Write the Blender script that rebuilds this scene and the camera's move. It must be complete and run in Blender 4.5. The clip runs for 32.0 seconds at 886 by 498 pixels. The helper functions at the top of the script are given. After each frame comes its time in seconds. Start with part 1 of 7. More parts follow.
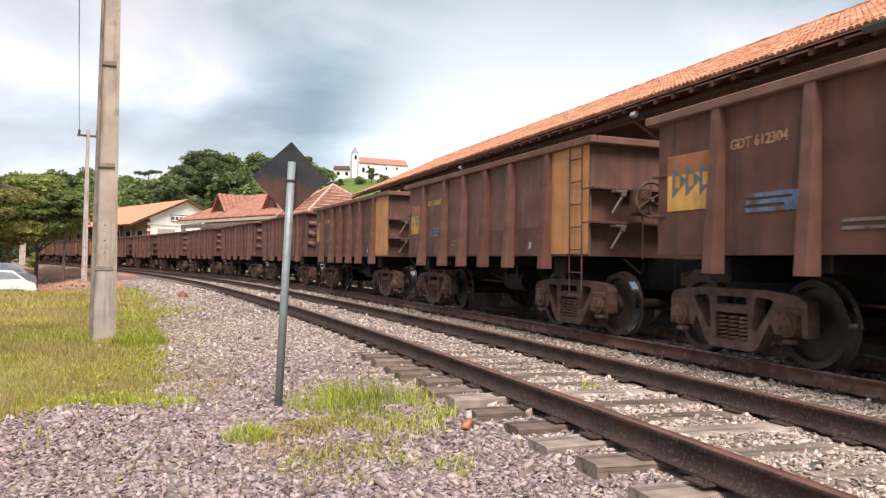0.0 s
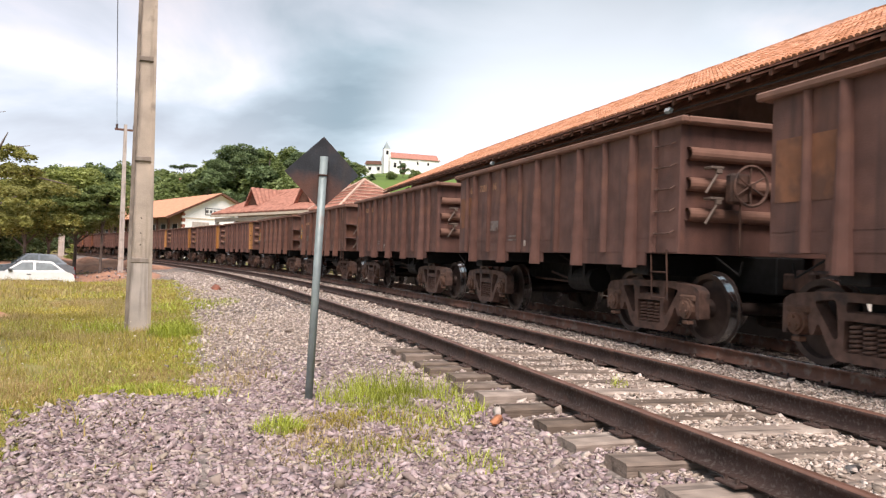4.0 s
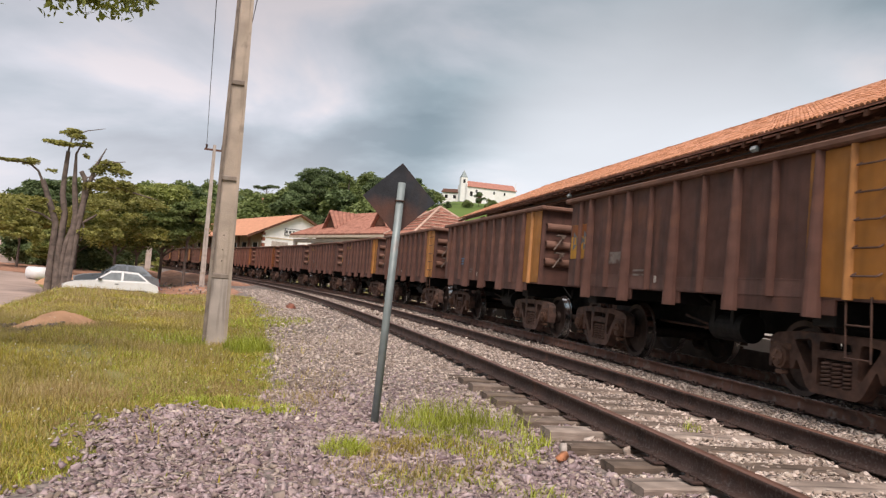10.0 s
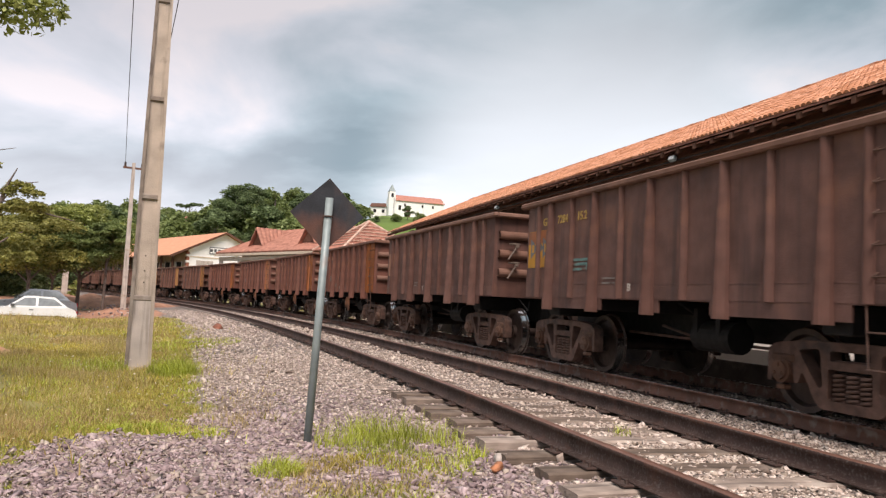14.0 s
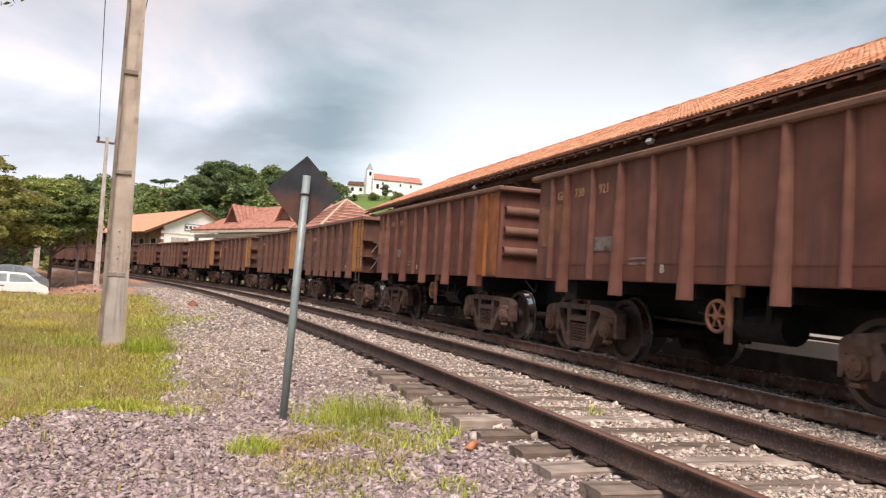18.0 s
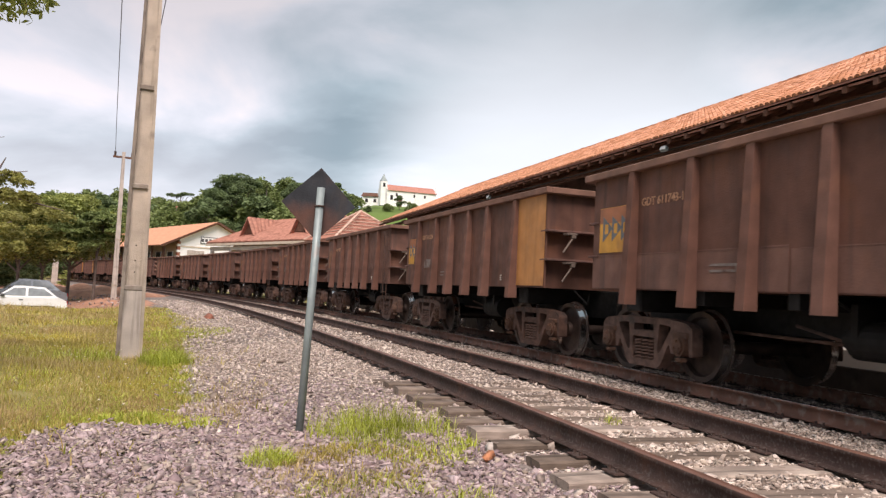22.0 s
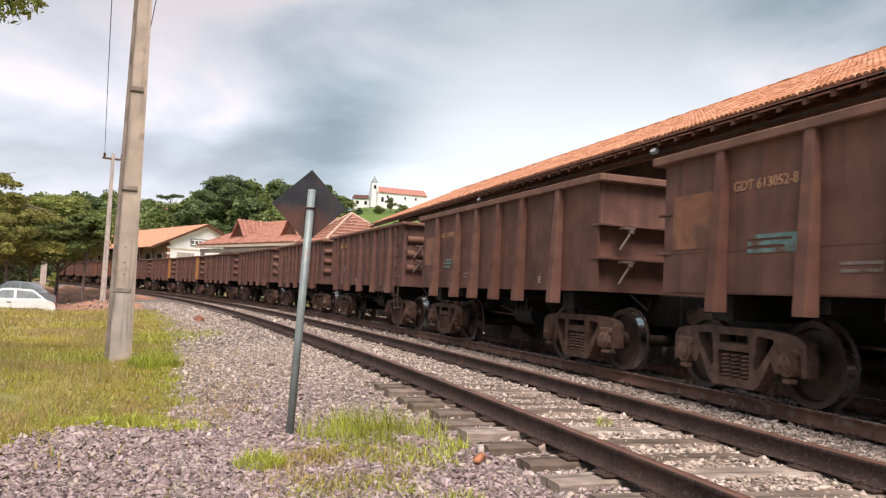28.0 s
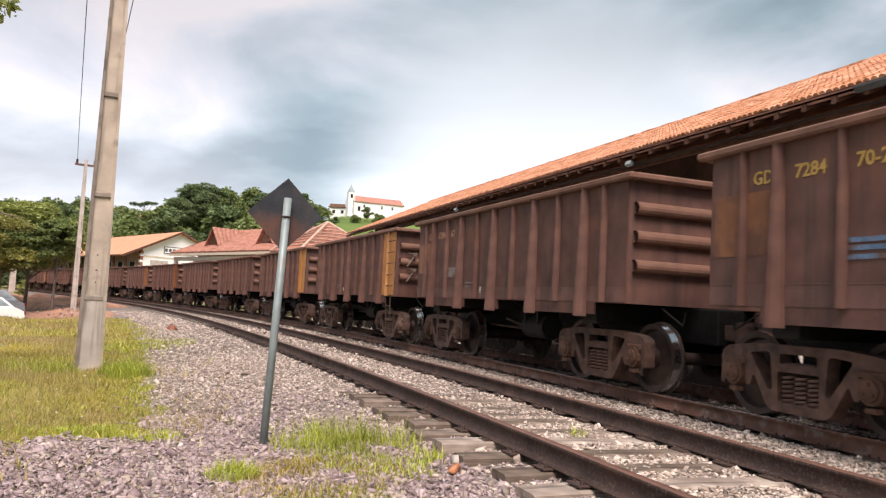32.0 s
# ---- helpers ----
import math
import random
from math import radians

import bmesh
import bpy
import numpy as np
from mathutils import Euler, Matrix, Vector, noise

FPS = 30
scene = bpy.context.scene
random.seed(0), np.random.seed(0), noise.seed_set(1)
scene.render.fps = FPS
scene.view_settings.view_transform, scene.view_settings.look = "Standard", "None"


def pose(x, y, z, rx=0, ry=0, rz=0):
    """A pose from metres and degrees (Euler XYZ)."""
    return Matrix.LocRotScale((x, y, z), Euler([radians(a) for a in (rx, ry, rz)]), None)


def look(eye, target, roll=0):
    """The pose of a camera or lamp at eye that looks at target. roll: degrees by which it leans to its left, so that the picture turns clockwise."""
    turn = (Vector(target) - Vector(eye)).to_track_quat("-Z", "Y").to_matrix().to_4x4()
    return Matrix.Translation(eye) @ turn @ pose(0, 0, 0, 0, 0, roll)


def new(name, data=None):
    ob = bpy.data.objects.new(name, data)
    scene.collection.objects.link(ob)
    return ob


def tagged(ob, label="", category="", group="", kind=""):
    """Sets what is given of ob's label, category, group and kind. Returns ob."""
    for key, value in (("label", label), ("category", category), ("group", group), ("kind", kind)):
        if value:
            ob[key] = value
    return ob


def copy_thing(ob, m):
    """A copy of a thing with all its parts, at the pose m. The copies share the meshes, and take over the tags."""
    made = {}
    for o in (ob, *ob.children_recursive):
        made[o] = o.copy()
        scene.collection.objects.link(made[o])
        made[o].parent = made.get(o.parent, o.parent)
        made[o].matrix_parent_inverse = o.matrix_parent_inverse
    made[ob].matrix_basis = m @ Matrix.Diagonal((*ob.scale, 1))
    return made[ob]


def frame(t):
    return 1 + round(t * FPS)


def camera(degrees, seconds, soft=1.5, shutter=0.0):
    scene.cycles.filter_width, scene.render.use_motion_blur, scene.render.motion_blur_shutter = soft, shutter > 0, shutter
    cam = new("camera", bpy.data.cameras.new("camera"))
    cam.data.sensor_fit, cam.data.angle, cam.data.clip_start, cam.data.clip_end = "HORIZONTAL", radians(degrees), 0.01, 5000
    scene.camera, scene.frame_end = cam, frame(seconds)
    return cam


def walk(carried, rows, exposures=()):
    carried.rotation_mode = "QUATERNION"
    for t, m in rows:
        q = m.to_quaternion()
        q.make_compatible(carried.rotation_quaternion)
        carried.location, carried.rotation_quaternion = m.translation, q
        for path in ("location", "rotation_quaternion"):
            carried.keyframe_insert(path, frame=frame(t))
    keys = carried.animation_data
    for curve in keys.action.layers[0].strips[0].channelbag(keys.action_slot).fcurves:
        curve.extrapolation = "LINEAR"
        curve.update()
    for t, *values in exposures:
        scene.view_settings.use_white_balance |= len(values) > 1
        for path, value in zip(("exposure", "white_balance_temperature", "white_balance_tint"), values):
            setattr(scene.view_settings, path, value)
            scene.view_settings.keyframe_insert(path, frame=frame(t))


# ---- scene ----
EYE = 1.0  # camera height over the rail heads
cam = camera(60.0, 32.0, soft=1.3, shutter=0.08)
walk(cam, [
    (0, pose(0, 0, EYE, 91.08, -1.17, -1.34)),
    (0.5, pose(0, 0, EYE, 91.07, -1.77, 0.30)),
    (1, pose(0, 0, EYE, 91.50, -1.90, -0.05)),
    (1.5, pose(0, 0, EYE, 90.74, -2.03, -0.09)),
    (2, pose(0, 0, EYE, 90.56, -1.84, 1.68)),
    (2.5, pose(0, 0, EYE, 90.74, -1.85, 1.25)),
    (4.5, pose(0, 0, EYE, 90.61, -1.78, 0.93)),
    (5, pose(0, 0, EYE, 90.28, -1.26, 2.07)),
    (5.5, pose(0, 0, EYE, 90.21, -0.93, 3.00)),
    (6, pose(0, 0, EYE, 90.24, -0.46, 3.66)),
    (6.5, pose(0, 0, EYE, 91.64, -1.22, 3.72)),
    (7, pose(0, 0, EYE, 92.58, -0.22, 4.41)),
    (7.5, pose(0, 0, EYE, 93.33, -2.03, 7.12)),
    (8, pose(0, 0, EYE, 93.12, -2.79, 7.64)),
    (8.5, pose(0, 0, EYE, 92.26, -4.03, 8.64)),
    (9, pose(0, 0, EYE, 93.04, -4.02, 8.93)),
    (9.5, pose(0, 0, EYE, 92.65, -4.55, 7.44)),
    (10, pose(0, 0, EYE, 92.54, -4.66, 6.31)),
    (10.5, pose(0, 0, EYE, 91.70, -3.93, 4.03)),
    (11, pose(0, 0, EYE, 91.84, -3.08, 3.32)),
    (11.5, pose(0, 0, EYE, 93.27, -2.83, 3.68)),
    (12, pose(0, 0, EYE, 92.95, -2.48, 1.80)),
    (12.5, pose(0, 0, EYE, 92.52, -3.01, 1.52)),
    (13, pose(0, 0, EYE, 92.69, -3.02, 0.30)),
    (13.5, pose(0, 0, EYE, 93.28, -3.05, 1.36)),
    (14, pose(0, 0, EYE, 93.90, -2.85, 1.15)),
    (14.5, pose(0, 0, EYE, 93.36, -3.17, 0.90)),
    (16.5, pose(0, 0, EYE, 92.93, -3.73, -0.61)),
    (17, pose(0, 0, EYE, 92.47, -4.04, -1.42)),
    (17.5, pose(0, 0, EYE, 92.74, -3.61, -0.63)),
    (18, pose(0, 0, EYE, 92.46, -3.37, -0.57)),
    (18.5, pose(0, 0, EYE, 92.80, -3.26, 0.60)),
    (19, pose(0, 0, EYE, 92.82, -3.39, 0.55)),
    (19.5, pose(0, 0, EYE, 93.18, -3.25, 0.27)),
    (20, pose(0, 0, EYE, 93.14, -3.26, -0.22)),
    (20.5, pose(0, 0, EYE, 93.30, -3.39, -0.30)),
    (21, pose(0, 0, EYE, 92.98, -3.35, -0.34)),
    (21.5, pose(0, 0, EYE, 93.11, -3.49, 0.21)),
    (22, pose(0, 0, EYE, 93.17, -2.83, 0.54)),
    (22.5, pose(0, 0, EYE, 93.35, -2.71, 0.59)),
    (23, pose(0, 0, EYE, 93.35, -2.77, 0.51)),
    (23.5, pose(0, 0, EYE, 93.49, -2.96, 0.65)),
    (24, pose(0, 0, EYE, 93.09, -3.41, 0.82)),
    (24.5, pose(0, 0, EYE, 92.97, -3.40, 0.66)),
    (25, pose(0, 0, EYE, 92.91, -3.32, 0.94)),
    (25.5, pose(0, 0, EYE, 92.67, -2.67, 1.58)),
    (27.5, pose(0, 0, EYE, 93.63, -2.82, 0.60)),
    (28, pose(0, 0, EYE, 93.36, -2.81, -0.14)),
    (28.5, pose(0, 0, EYE, 93.39, -2.69, -0.38)),
    (29, pose(0, 0, EYE, 92.85, -2.42, -1.07)),
    (29.5, pose(0, 0, EYE, 92.74, -2.09, -1.50)),
    (30, pose(0, 0, EYE, 93.38, -2.47, -1.35)),
    (30.5, pose(0, 0, EYE, 92.89, -2.57, -1.49)),
    (31, pose(0, 0, EYE, 93.00, -2.80, -1.63)),
    (31.5, pose(0, 0, EYE, 93.57, -2.94, -1.81)),
    (32, pose(0, 0, EYE, 94.19, -3.12, -1.93)),
], exposures=[(0.0, 0.27, 6450, 17), (2.5, 0.27, 6450, 17), (6.0, 0.17, 6450, 17), (9.0, -0.2, 6600, 18), (12.0, -0.1, 6620, 18), (17.0, 0.18, 6640, 18), (23.0, 0.06, 6600, 19), (28.0, 0.12, 6600, 18), (32.0, 0.24, 6600, 18)])

# ---- world and sun ----
world = bpy.data.worlds.new("overcast_sky")
scene.world = world
world.use_nodes = True


def build_world():
    nt = world.node_tree
    n, l = nt.nodes, nt.links
    n.clear()
    out, bg = n.new("ShaderNodeOutputWorld"), n.new("ShaderNodeBackground")
    sky = n.new("ShaderNodeTexSky")
    sky.sky_type, sky.sun_disc = "NISHITA", False
    sky.sun_elevation, sky.sun_rotation = radians(51), radians(175)
    dim = n.new("ShaderNodeVectorMath")
    dim.operation = "SCALE"
    dim.inputs["Scale"].default_value = 0.10
    l.new(sky.outputs[0], dim.inputs[0])
    co = n.new("ShaderNodeTexCoord")
    sep = n.new("ShaderNodeSeparateXYZ")
    l.new(co.outputs["Generated"], sep.inputs[0])
    lift = n.new("ShaderNodeMath")
    lift.operation = "ADD"
    lift.inputs[1].default_value = 0.42
    up = n.new("ShaderNodeMath")
    up.operation = "MAXIMUM"
    up.inputs[1].default_value = 0.0
    l.new(sep.outputs[2], up.inputs[0])
    l.new(up.outputs[0], lift.inputs[0])
    flat = n.new("ShaderNodeCombineXYZ")
    for i in (0, 1):
        d = n.new("ShaderNodeMath")
        d.operation = "DIVIDE"
        l.new(sep.outputs[i], d.inputs[0])
        l.new(lift.outputs[0], d.inputs[1])
        l.new(d.outputs[0], flat.inputs[i])
    mp = n.new("ShaderNodeMapping")
    mp.inputs["Location"].default_value = (3.1, 1.35, 0.0)
    mp.inputs["Scale"].default_value = (0.9, 1.2, 1.0)
    l.new(flat.outputs[0], mp.inputs[0])
    big = n.new("ShaderNodeTexNoise")
    big.inputs["Scale"].default_value = 1.7
    big.inputs["Detail"].default_value = 8.0
    big.inputs["Roughness"].default_value = 0.5
    big.inputs["Distortion"].default_value = 0.35
    l.new(mp.outputs[0], big.inputs["Vector"])
    ramp = n.new("ShaderNodeValToRGB")
    cr = ramp.color_ramp
    cr.elements[0].position, cr.elements[0].color = 0.395, (1.15, 1.15, 1.15, 1)
    cr.elements[1].position, cr.elements[1].color = 0.635, (0.28, 0.415, 0.47, 1)
    e = cr.elements.new(0.45)
    e.color = (0.86, 0.98, 1.05, 1)
    e = cr.elements.new(0.54)
    e.color = (0.495, 0.67, 0.735, 1)
    l.new(big.outputs["Fac"], ramp.inputs[0])
    # clouds thin out to a pale band over the horizon
    band = n.new("ShaderNodeMapRange")
    band.inputs["From Min"].default_value, band.inputs["From Max"].default_value = 0.02, 0.17
    band.inputs["To Min"].default_value, band.inputs["To Max"].default_value = 0.7, 0.0
    l.new(sep.outputs[2], band.inputs["Value"])
    pale = n.new("ShaderNodeMix")
    pale.data_type = "RGBA"
    l.new(band.outputs[0], pale.inputs[0])
    l.new(ramp.outputs[0], pale.inputs[6])
    pale.inputs[7].default_value = (0.97, 1.05, 1.10, 1)
    # thin, bright cloud low over the street
    glow = n.new("ShaderNodeVectorMath")
    glow.operation = "DOT_PRODUCT"
    glow.inputs[1].default_value = (-math.sin(radians(40)) * math.cos(radians(13)), math.cos(radians(40)) * math.cos(radians(13)), math.sin(radians(13)))
    l.new(co.outputs["Generated"], glow.inputs[0])
    spread = n.new("ShaderNodeMapRange")
    for k, v in (("From Min", 0.80), ("From Max", 0.985), ("To Min", 0.0), ("To Max", 0.36)):
        spread.inputs[k].default_value = v
    spread.interpolation_type = "SMOOTHERSTEP"
    l.new(glow.outputs["Value"], spread.inputs["Value"])
    thin_cloud = n.new("ShaderNodeMix")
    thin_cloud.data_type = "RGBA"
    l.new(spread.outputs[0], thin_cloud.inputs[0])
    l.new(pale.outputs[2], thin_cloud.inputs[6])
    thin_cloud.inputs[7].default_value = (1.12, 1.08, 1.14, 1)
    # a second bright gap between the clouds, over the shed
    gap = n.new("ShaderNodeVectorMath")
    gap.operation = "DOT_PRODUCT"
    gap.inputs[1].default_value = (math.sin(radians(10)) * math.cos(radians(8)), math.cos(radians(10)) * math.cos(radians(8)), math.sin(radians(8)))
    l.new(co.outputs["Generated"], gap.inputs[0])
    wide = n.new("ShaderNodeMapRange")
    wide.interpolation_type = "SMOOTHERSTEP"
    for k, v in (("From Min", 0.940), ("From Max", 0.998), ("To Min", 0.0), ("To Max", 0.85)):
        wide.inputs[k].default_value = v
    l.new(gap.outputs["Value"], wide.inputs["Value"])
    second = n.new("ShaderNodeMix")
    second.data_type = "RGBA"
    l.new(wide.outputs[0], second.inputs[0])
    l.new(thin_cloud.outputs[2], second.inputs[6])
    second.inputs[7].default_value = (1.15, 1.25, 1.29, 1)
    mix = n.new("ShaderNodeMix")
    mix.data_type = "RGBA"
    mix.inputs[0].default_value = 0.92
    l.new(dim.outputs[0], mix.inputs[6])
    # the cloud deck grows heavier overhead
    deck = n.new("ShaderNodeMapRange")
    deck.interpolation_type = "SMOOTHSTEP"
    for k, v in (("From Min", 0.17), ("From Max", 0.34), ("To Min", 1.0), ("To Max", 0.70)):
        deck.inputs[k].default_value = v
    l.new(sep.outputs[2], deck.inputs["Value"])
    heavy = n.new("ShaderNodeVectorMath")
    heavy.operation = "SCALE"
    l.new(second.outputs[2], heavy.inputs[0])
    l.new(deck.outputs[0], heavy.inputs["Scale"])
    l.new(heavy.outputs[0], mix.inputs[7])
    l.new(mix.outputs[2], bg.inputs[0])
    bg.inputs[1].default_value = 0.9
    l.new(bg.outputs[0], out.inputs[0])


build_world()
sun = new("sun", bpy.data.lights.new("sun", "SUN"))
sun.data.energy, sun.data.angle, sun.data.color = 4.25, radians(35), (1.0, 0.90, 0.79)
sun.matrix_world = look((0, 0, 0), (-0.06, 0.66, -0.82))

# ---- materials ----
def shade(name, color, rough=0.8, metal=0.0, scale=6.0, amount=0.25, bump=0.15, bump_scale=60.0, spot=None, spot_scale=2.0,
          spot_at=0.55, streak=None, streak_scale=(9.0, 9.0, 0.7), per_object=0.0, per_island=0.0, coords="Object", spec=0.3, thin=0.0, tint=None, grain=0.0):
    """A procedural surface: base colour, fine and broad variation, optional stains and vertical streaks, fine relief."""
    m = bpy.data.materials.new(name)
    m.use_nodes = True
    nt = m.node_tree
    n, l = nt.nodes, nt.links
    b = n["Principled BSDF"]
    b.inputs["Roughness"].default_value, b.inputs["Metallic"].default_value = rough, metal
    b.inputs["Specular IOR Level"].default_value = spec
    co = n.new("ShaderNodeTexCoord")

    def noise_of(s, detail=5.0, vec=None):
        t = n.new("ShaderNodeTexNoise")
        t.inputs["Scale"].default_value, t.inputs["Detail"].default_value = s, detail
        l.new(vec or co.outputs[coords], t.inputs["Vector"])
        return t.outputs["Fac"]

    def mixed(fac, a, c):
        x = n.new("ShaderNodeMix")
        x.data_type = "RGBA"
        l.new(fac, x.inputs[0])
        for i, v in ((6, a), (7, c)):
            if isinstance(v, tuple):
                x.inputs[i].default_value = (*v[:3], 1)
            else:
                l.new(v, x.inputs[i])
        return x.outputs[2]

    def ranged(v, lo, hi, a=0.0, c=1.0):
        r = n.new("ShaderNodeMapRange")
        for k, x in (("From Min", lo), ("From Max", hi), ("To Min", a), ("To Max", c)):
            r.inputs[k].default_value = x
        l.new(v, r.inputs["Value"])
        return r.outputs[0]

    dark = tuple(c * (1 - amount) for c in color)
    light = tuple(min(1, c * (1 + amount)) for c in color)
    col = mixed(ranged(noise_of(scale), 0.3, 0.7), dark, light)
    if spot:
        col = mixed(ranged(noise_of(spot_scale, 6.0), spot_at, spot_at + 0.12), col, tuple(spot))
    if streak:
        mp = n.new("ShaderNodeMapping")
        mp.inputs["Scale"].default_value = streak_scale
        l.new(co.outputs[coords], mp.inputs[0])
        col = mixed(ranged(noise_of(1.0, 6.0, mp.outputs[0]), 0.52, 0.72, 0.0, 0.8), col, tuple(streak))
    vary = None
    if per_object:
        vary, amp = n.new("ShaderNodeObjectInfo").outputs["Random"], per_object
    elif per_island:
        vary, amp = n.new("ShaderNodeNewGeometry").outputs["Random Per Island"], per_island
    if vary and tint:
        far = n.new("ShaderNodeMath")
        far.operation = "MULTIPLY"
        far.inputs[1].default_value = 7.31
        l.new(vary, far.inputs[0])
        fr = n.new("ShaderNodeMath")
        fr.operation = "FRACT"
        l.new(far.outputs[0], fr.inputs[0])
        col = mixed(ranged(fr.outputs[0], 0.45, 1.0), col, tuple(tint))
    if vary:
        h = n.new("ShaderNodeHueSaturation")
        l.new(ranged(vary, 0, 1, 1 - amp, 1 + amp), h.inputs["Value"])
        l.new(ranged(vary, 0, 1, 1 + amp * 0.35, 1 - amp * 0.35), h.inputs["Saturation"])
        l.new(col, h.inputs["Color"])
        col = h.outputs[0]
    l.new(col, b.inputs["Base Color"])
    if rough > 0.15:
        l.new(ranged(noise_of(scale * 2.3), 0.3, 0.7, rough - 0.1, min(1, rough + 0.1)), b.inputs["Roughness"])
    if bump:
        bp = n.new("ShaderNodeBump")
        bp.inputs["Strength"].default_value, bp.inputs["Distance"].default_value = bump, 0.02
        if grain and streak:
            fine = n.new("ShaderNodeMapping")
            fine.inputs["Scale"].default_value = tuple(v * grain for v in streak_scale)
            l.new(co.outputs[coords], fine.inputs[0])
            l.new(noise_of(1.0, 5.0, fine.outputs[0]), bp.inputs["Height"])
        else:
            l.new(noise_of(bump_scale, 4.0), bp.inputs["Height"])
        l.new(bp.outputs[0], b.inputs["Normal"])
    if thin:
        b.inputs["Transmission Weight"].default_value = 0.0
        tr, add = n.new("ShaderNodeBsdfTranslucent"), n.new("ShaderNodeMixShader")
        l.new(col, tr.inputs[0])
        add.inputs[0].default_value = thin
        l.new(b.outputs[0], add.inputs[1])
        l.new(tr.outputs[0], add.inputs[2])
        l.new(add.outputs[0], n["Material Output"].inputs[0])
    return m


RUST = shade("rusty_wagon_paint", (0.126, 0.064, 0.052), 0.7, 0.0, 2.2, 0.32, 0.2, 45, (0.17, 0.080, 0.055), 1.1, 0.57,
             (0.060, 0.036, 0.033), (5.0, 5.0, 0.35), per_object=0.16)
RIB_RUST = shade("dusty_rib_paint", (0.128, 0.064, 0.051), 0.75, 0.0, 3.2, 0.22, 0.15, 45, (0.17, 0.083, 0.058), 1.6, 0.57, per_object=0.12)
RUST_BROWN = shade("brown_wagon_paint", (0.138, 0.068, 0.051), 0.7, 0.0, 2.2, 0.32, 0.2, 45, (0.185, 0.083, 0.052), 1.0, 0.57,
             (0.070, 0.041, 0.036), (5.0, 5.0, 0.35), per_object=0.16)
RIB_BROWN = shade("dusty_brown_rib_paint", (0.146, 0.072, 0.054), 0.75, 0.0, 3.2, 0.22, 0.15, 45, (0.19, 0.090, 0.060), 1.6, 0.57, per_object=0.12)
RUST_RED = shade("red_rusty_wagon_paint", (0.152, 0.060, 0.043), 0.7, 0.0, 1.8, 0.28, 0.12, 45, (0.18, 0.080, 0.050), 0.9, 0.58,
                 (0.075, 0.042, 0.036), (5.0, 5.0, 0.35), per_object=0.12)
RIB_RED = shade("dusty_red_rib_paint", (0.155, 0.066, 0.048), 0.75, 0.0, 3.2, 0.22, 0.15, 45, (0.19, 0.087, 0.057), 1.6, 0.57, per_object=0.12)
RIM_RUST = shade("dusty_rim_steel", (0.185, 0.098, 0.072), 0.75, 0.0, 3.0, 0.22, 0.12, 50, (0.14, 0.08, 0.06), 1.6, 0.56, per_object=0.12)
BOGIE = shade("dusty_cast_steel", (0.108, 0.061, 0.047), 0.75, 0.1, 7.0, 0.38, 0.3, 40, (0.05, 0.034, 0.030), 3.5, 0.54, per_object=0.2)
AXLEBOX = shade("rusty_axle_box", (0.125, 0.068, 0.048), 0.75, 0.1, 9.0, 0.3, 0.2, 50, per_object=0.35)
UNDERFRAME_BLACK = shade("greasy_underframe", (0.010, 0.009, 0.009), 0.7, 0.1, 5.0, 0.3, 0.1, 40)
BARE_STEEL = shade("worn_bare_steel", (0.165, 0.125, 0.105), 0.55, 0.3, 9.0, 0.2, 0.05, 60)
WHEEL = shade("worn_wheel_steel", (0.052, 0.035, 0.030), 0.5, 0.35, 6.0, 0.3, 0.08, 60, (0.09, 0.055, 0.042), 3.0, 0.58)
TREAD = shade("polished_tread", (0.75, 0.73, 0.72), 0.20, 1.0, 20.0, 0.06, 0.02, 120)
YELLOW = shade("faded_yellow_paint", (0.43, 0.192, 0.060), 0.6, 0.0, 2.5, 0.2, 0.08, 50, (0.22, 0.095, 0.04), 1.3, 0.60, (0.30, 0.14, 0.04), (4.0, 4.0, 0.35), per_object=0.22)
ORANGE = shade("faded_orange_paint", (0.30, 0.105, 0.040), 0.65, 0.0, 2.5, 0.25, 0.08, 50, (0.15, 0.07, 0.04), 1.5, 0.55, (0.16, 0.07, 0.04), (4.0, 4.0, 0.35), per_object=0.25)
LOGO_YELLOW = shade("logo_yellow", (0.58, 0.30, 0.06), 0.6, 0.0, 4.0, 0.2, 0.06, 50, (0.36, 0.17, 0.06), 2.0, 0.60, per_object=0.2)
LOGO_FADED = shade("logo_faded", (0.225, 0.10, 0.055), 0.7, 0.0, 3.0, 0.25, 0.06, 50, (0.13, 0.065, 0.045), 2.2, 0.50, per_object=0.25)
LOGO_GREY = shade("logo_blue_grey", (0.13, 0.14, 0.155), 0.65, 0.0, 6.0, 0.2, 0.05, 50)
BLUE = shade("worn_blue_stencil", (0.11, 0.18, 0.29), 0.65, 0.0, 9.0, 0.4, 0.05, 50, (0.12, 0.075, 0.062), 5.0, 0.50)
BLUE_BOX = shade("dull_blue_steel", (0.055, 0.085, 0.125), 0.6, 0.1, 7.0, 0.3, 0.1, 40, (0.06, 0.045, 0.04), 3.0, 0.56)
TEAL = shade("worn_teal_stencil", (0.12, 0.22, 0.21), 0.65, 0.0, 9.0, 0.4, 0.05, 50, (0.13, 0.075, 0.058), 5.0, 0.50)
PALE = shade("worn_grey_stencil", (0.20, 0.165, 0.15), 0.7, 0.0, 9.0, 0.3, 0.05, 50, (0.11, 0.065, 0.055), 5.0, 0.50)
LETTER_Y = shade("yellow_lettering", (0.45, 0.29, 0.08), 0.6, 0.0, 9.0, 0.15, 0.0)
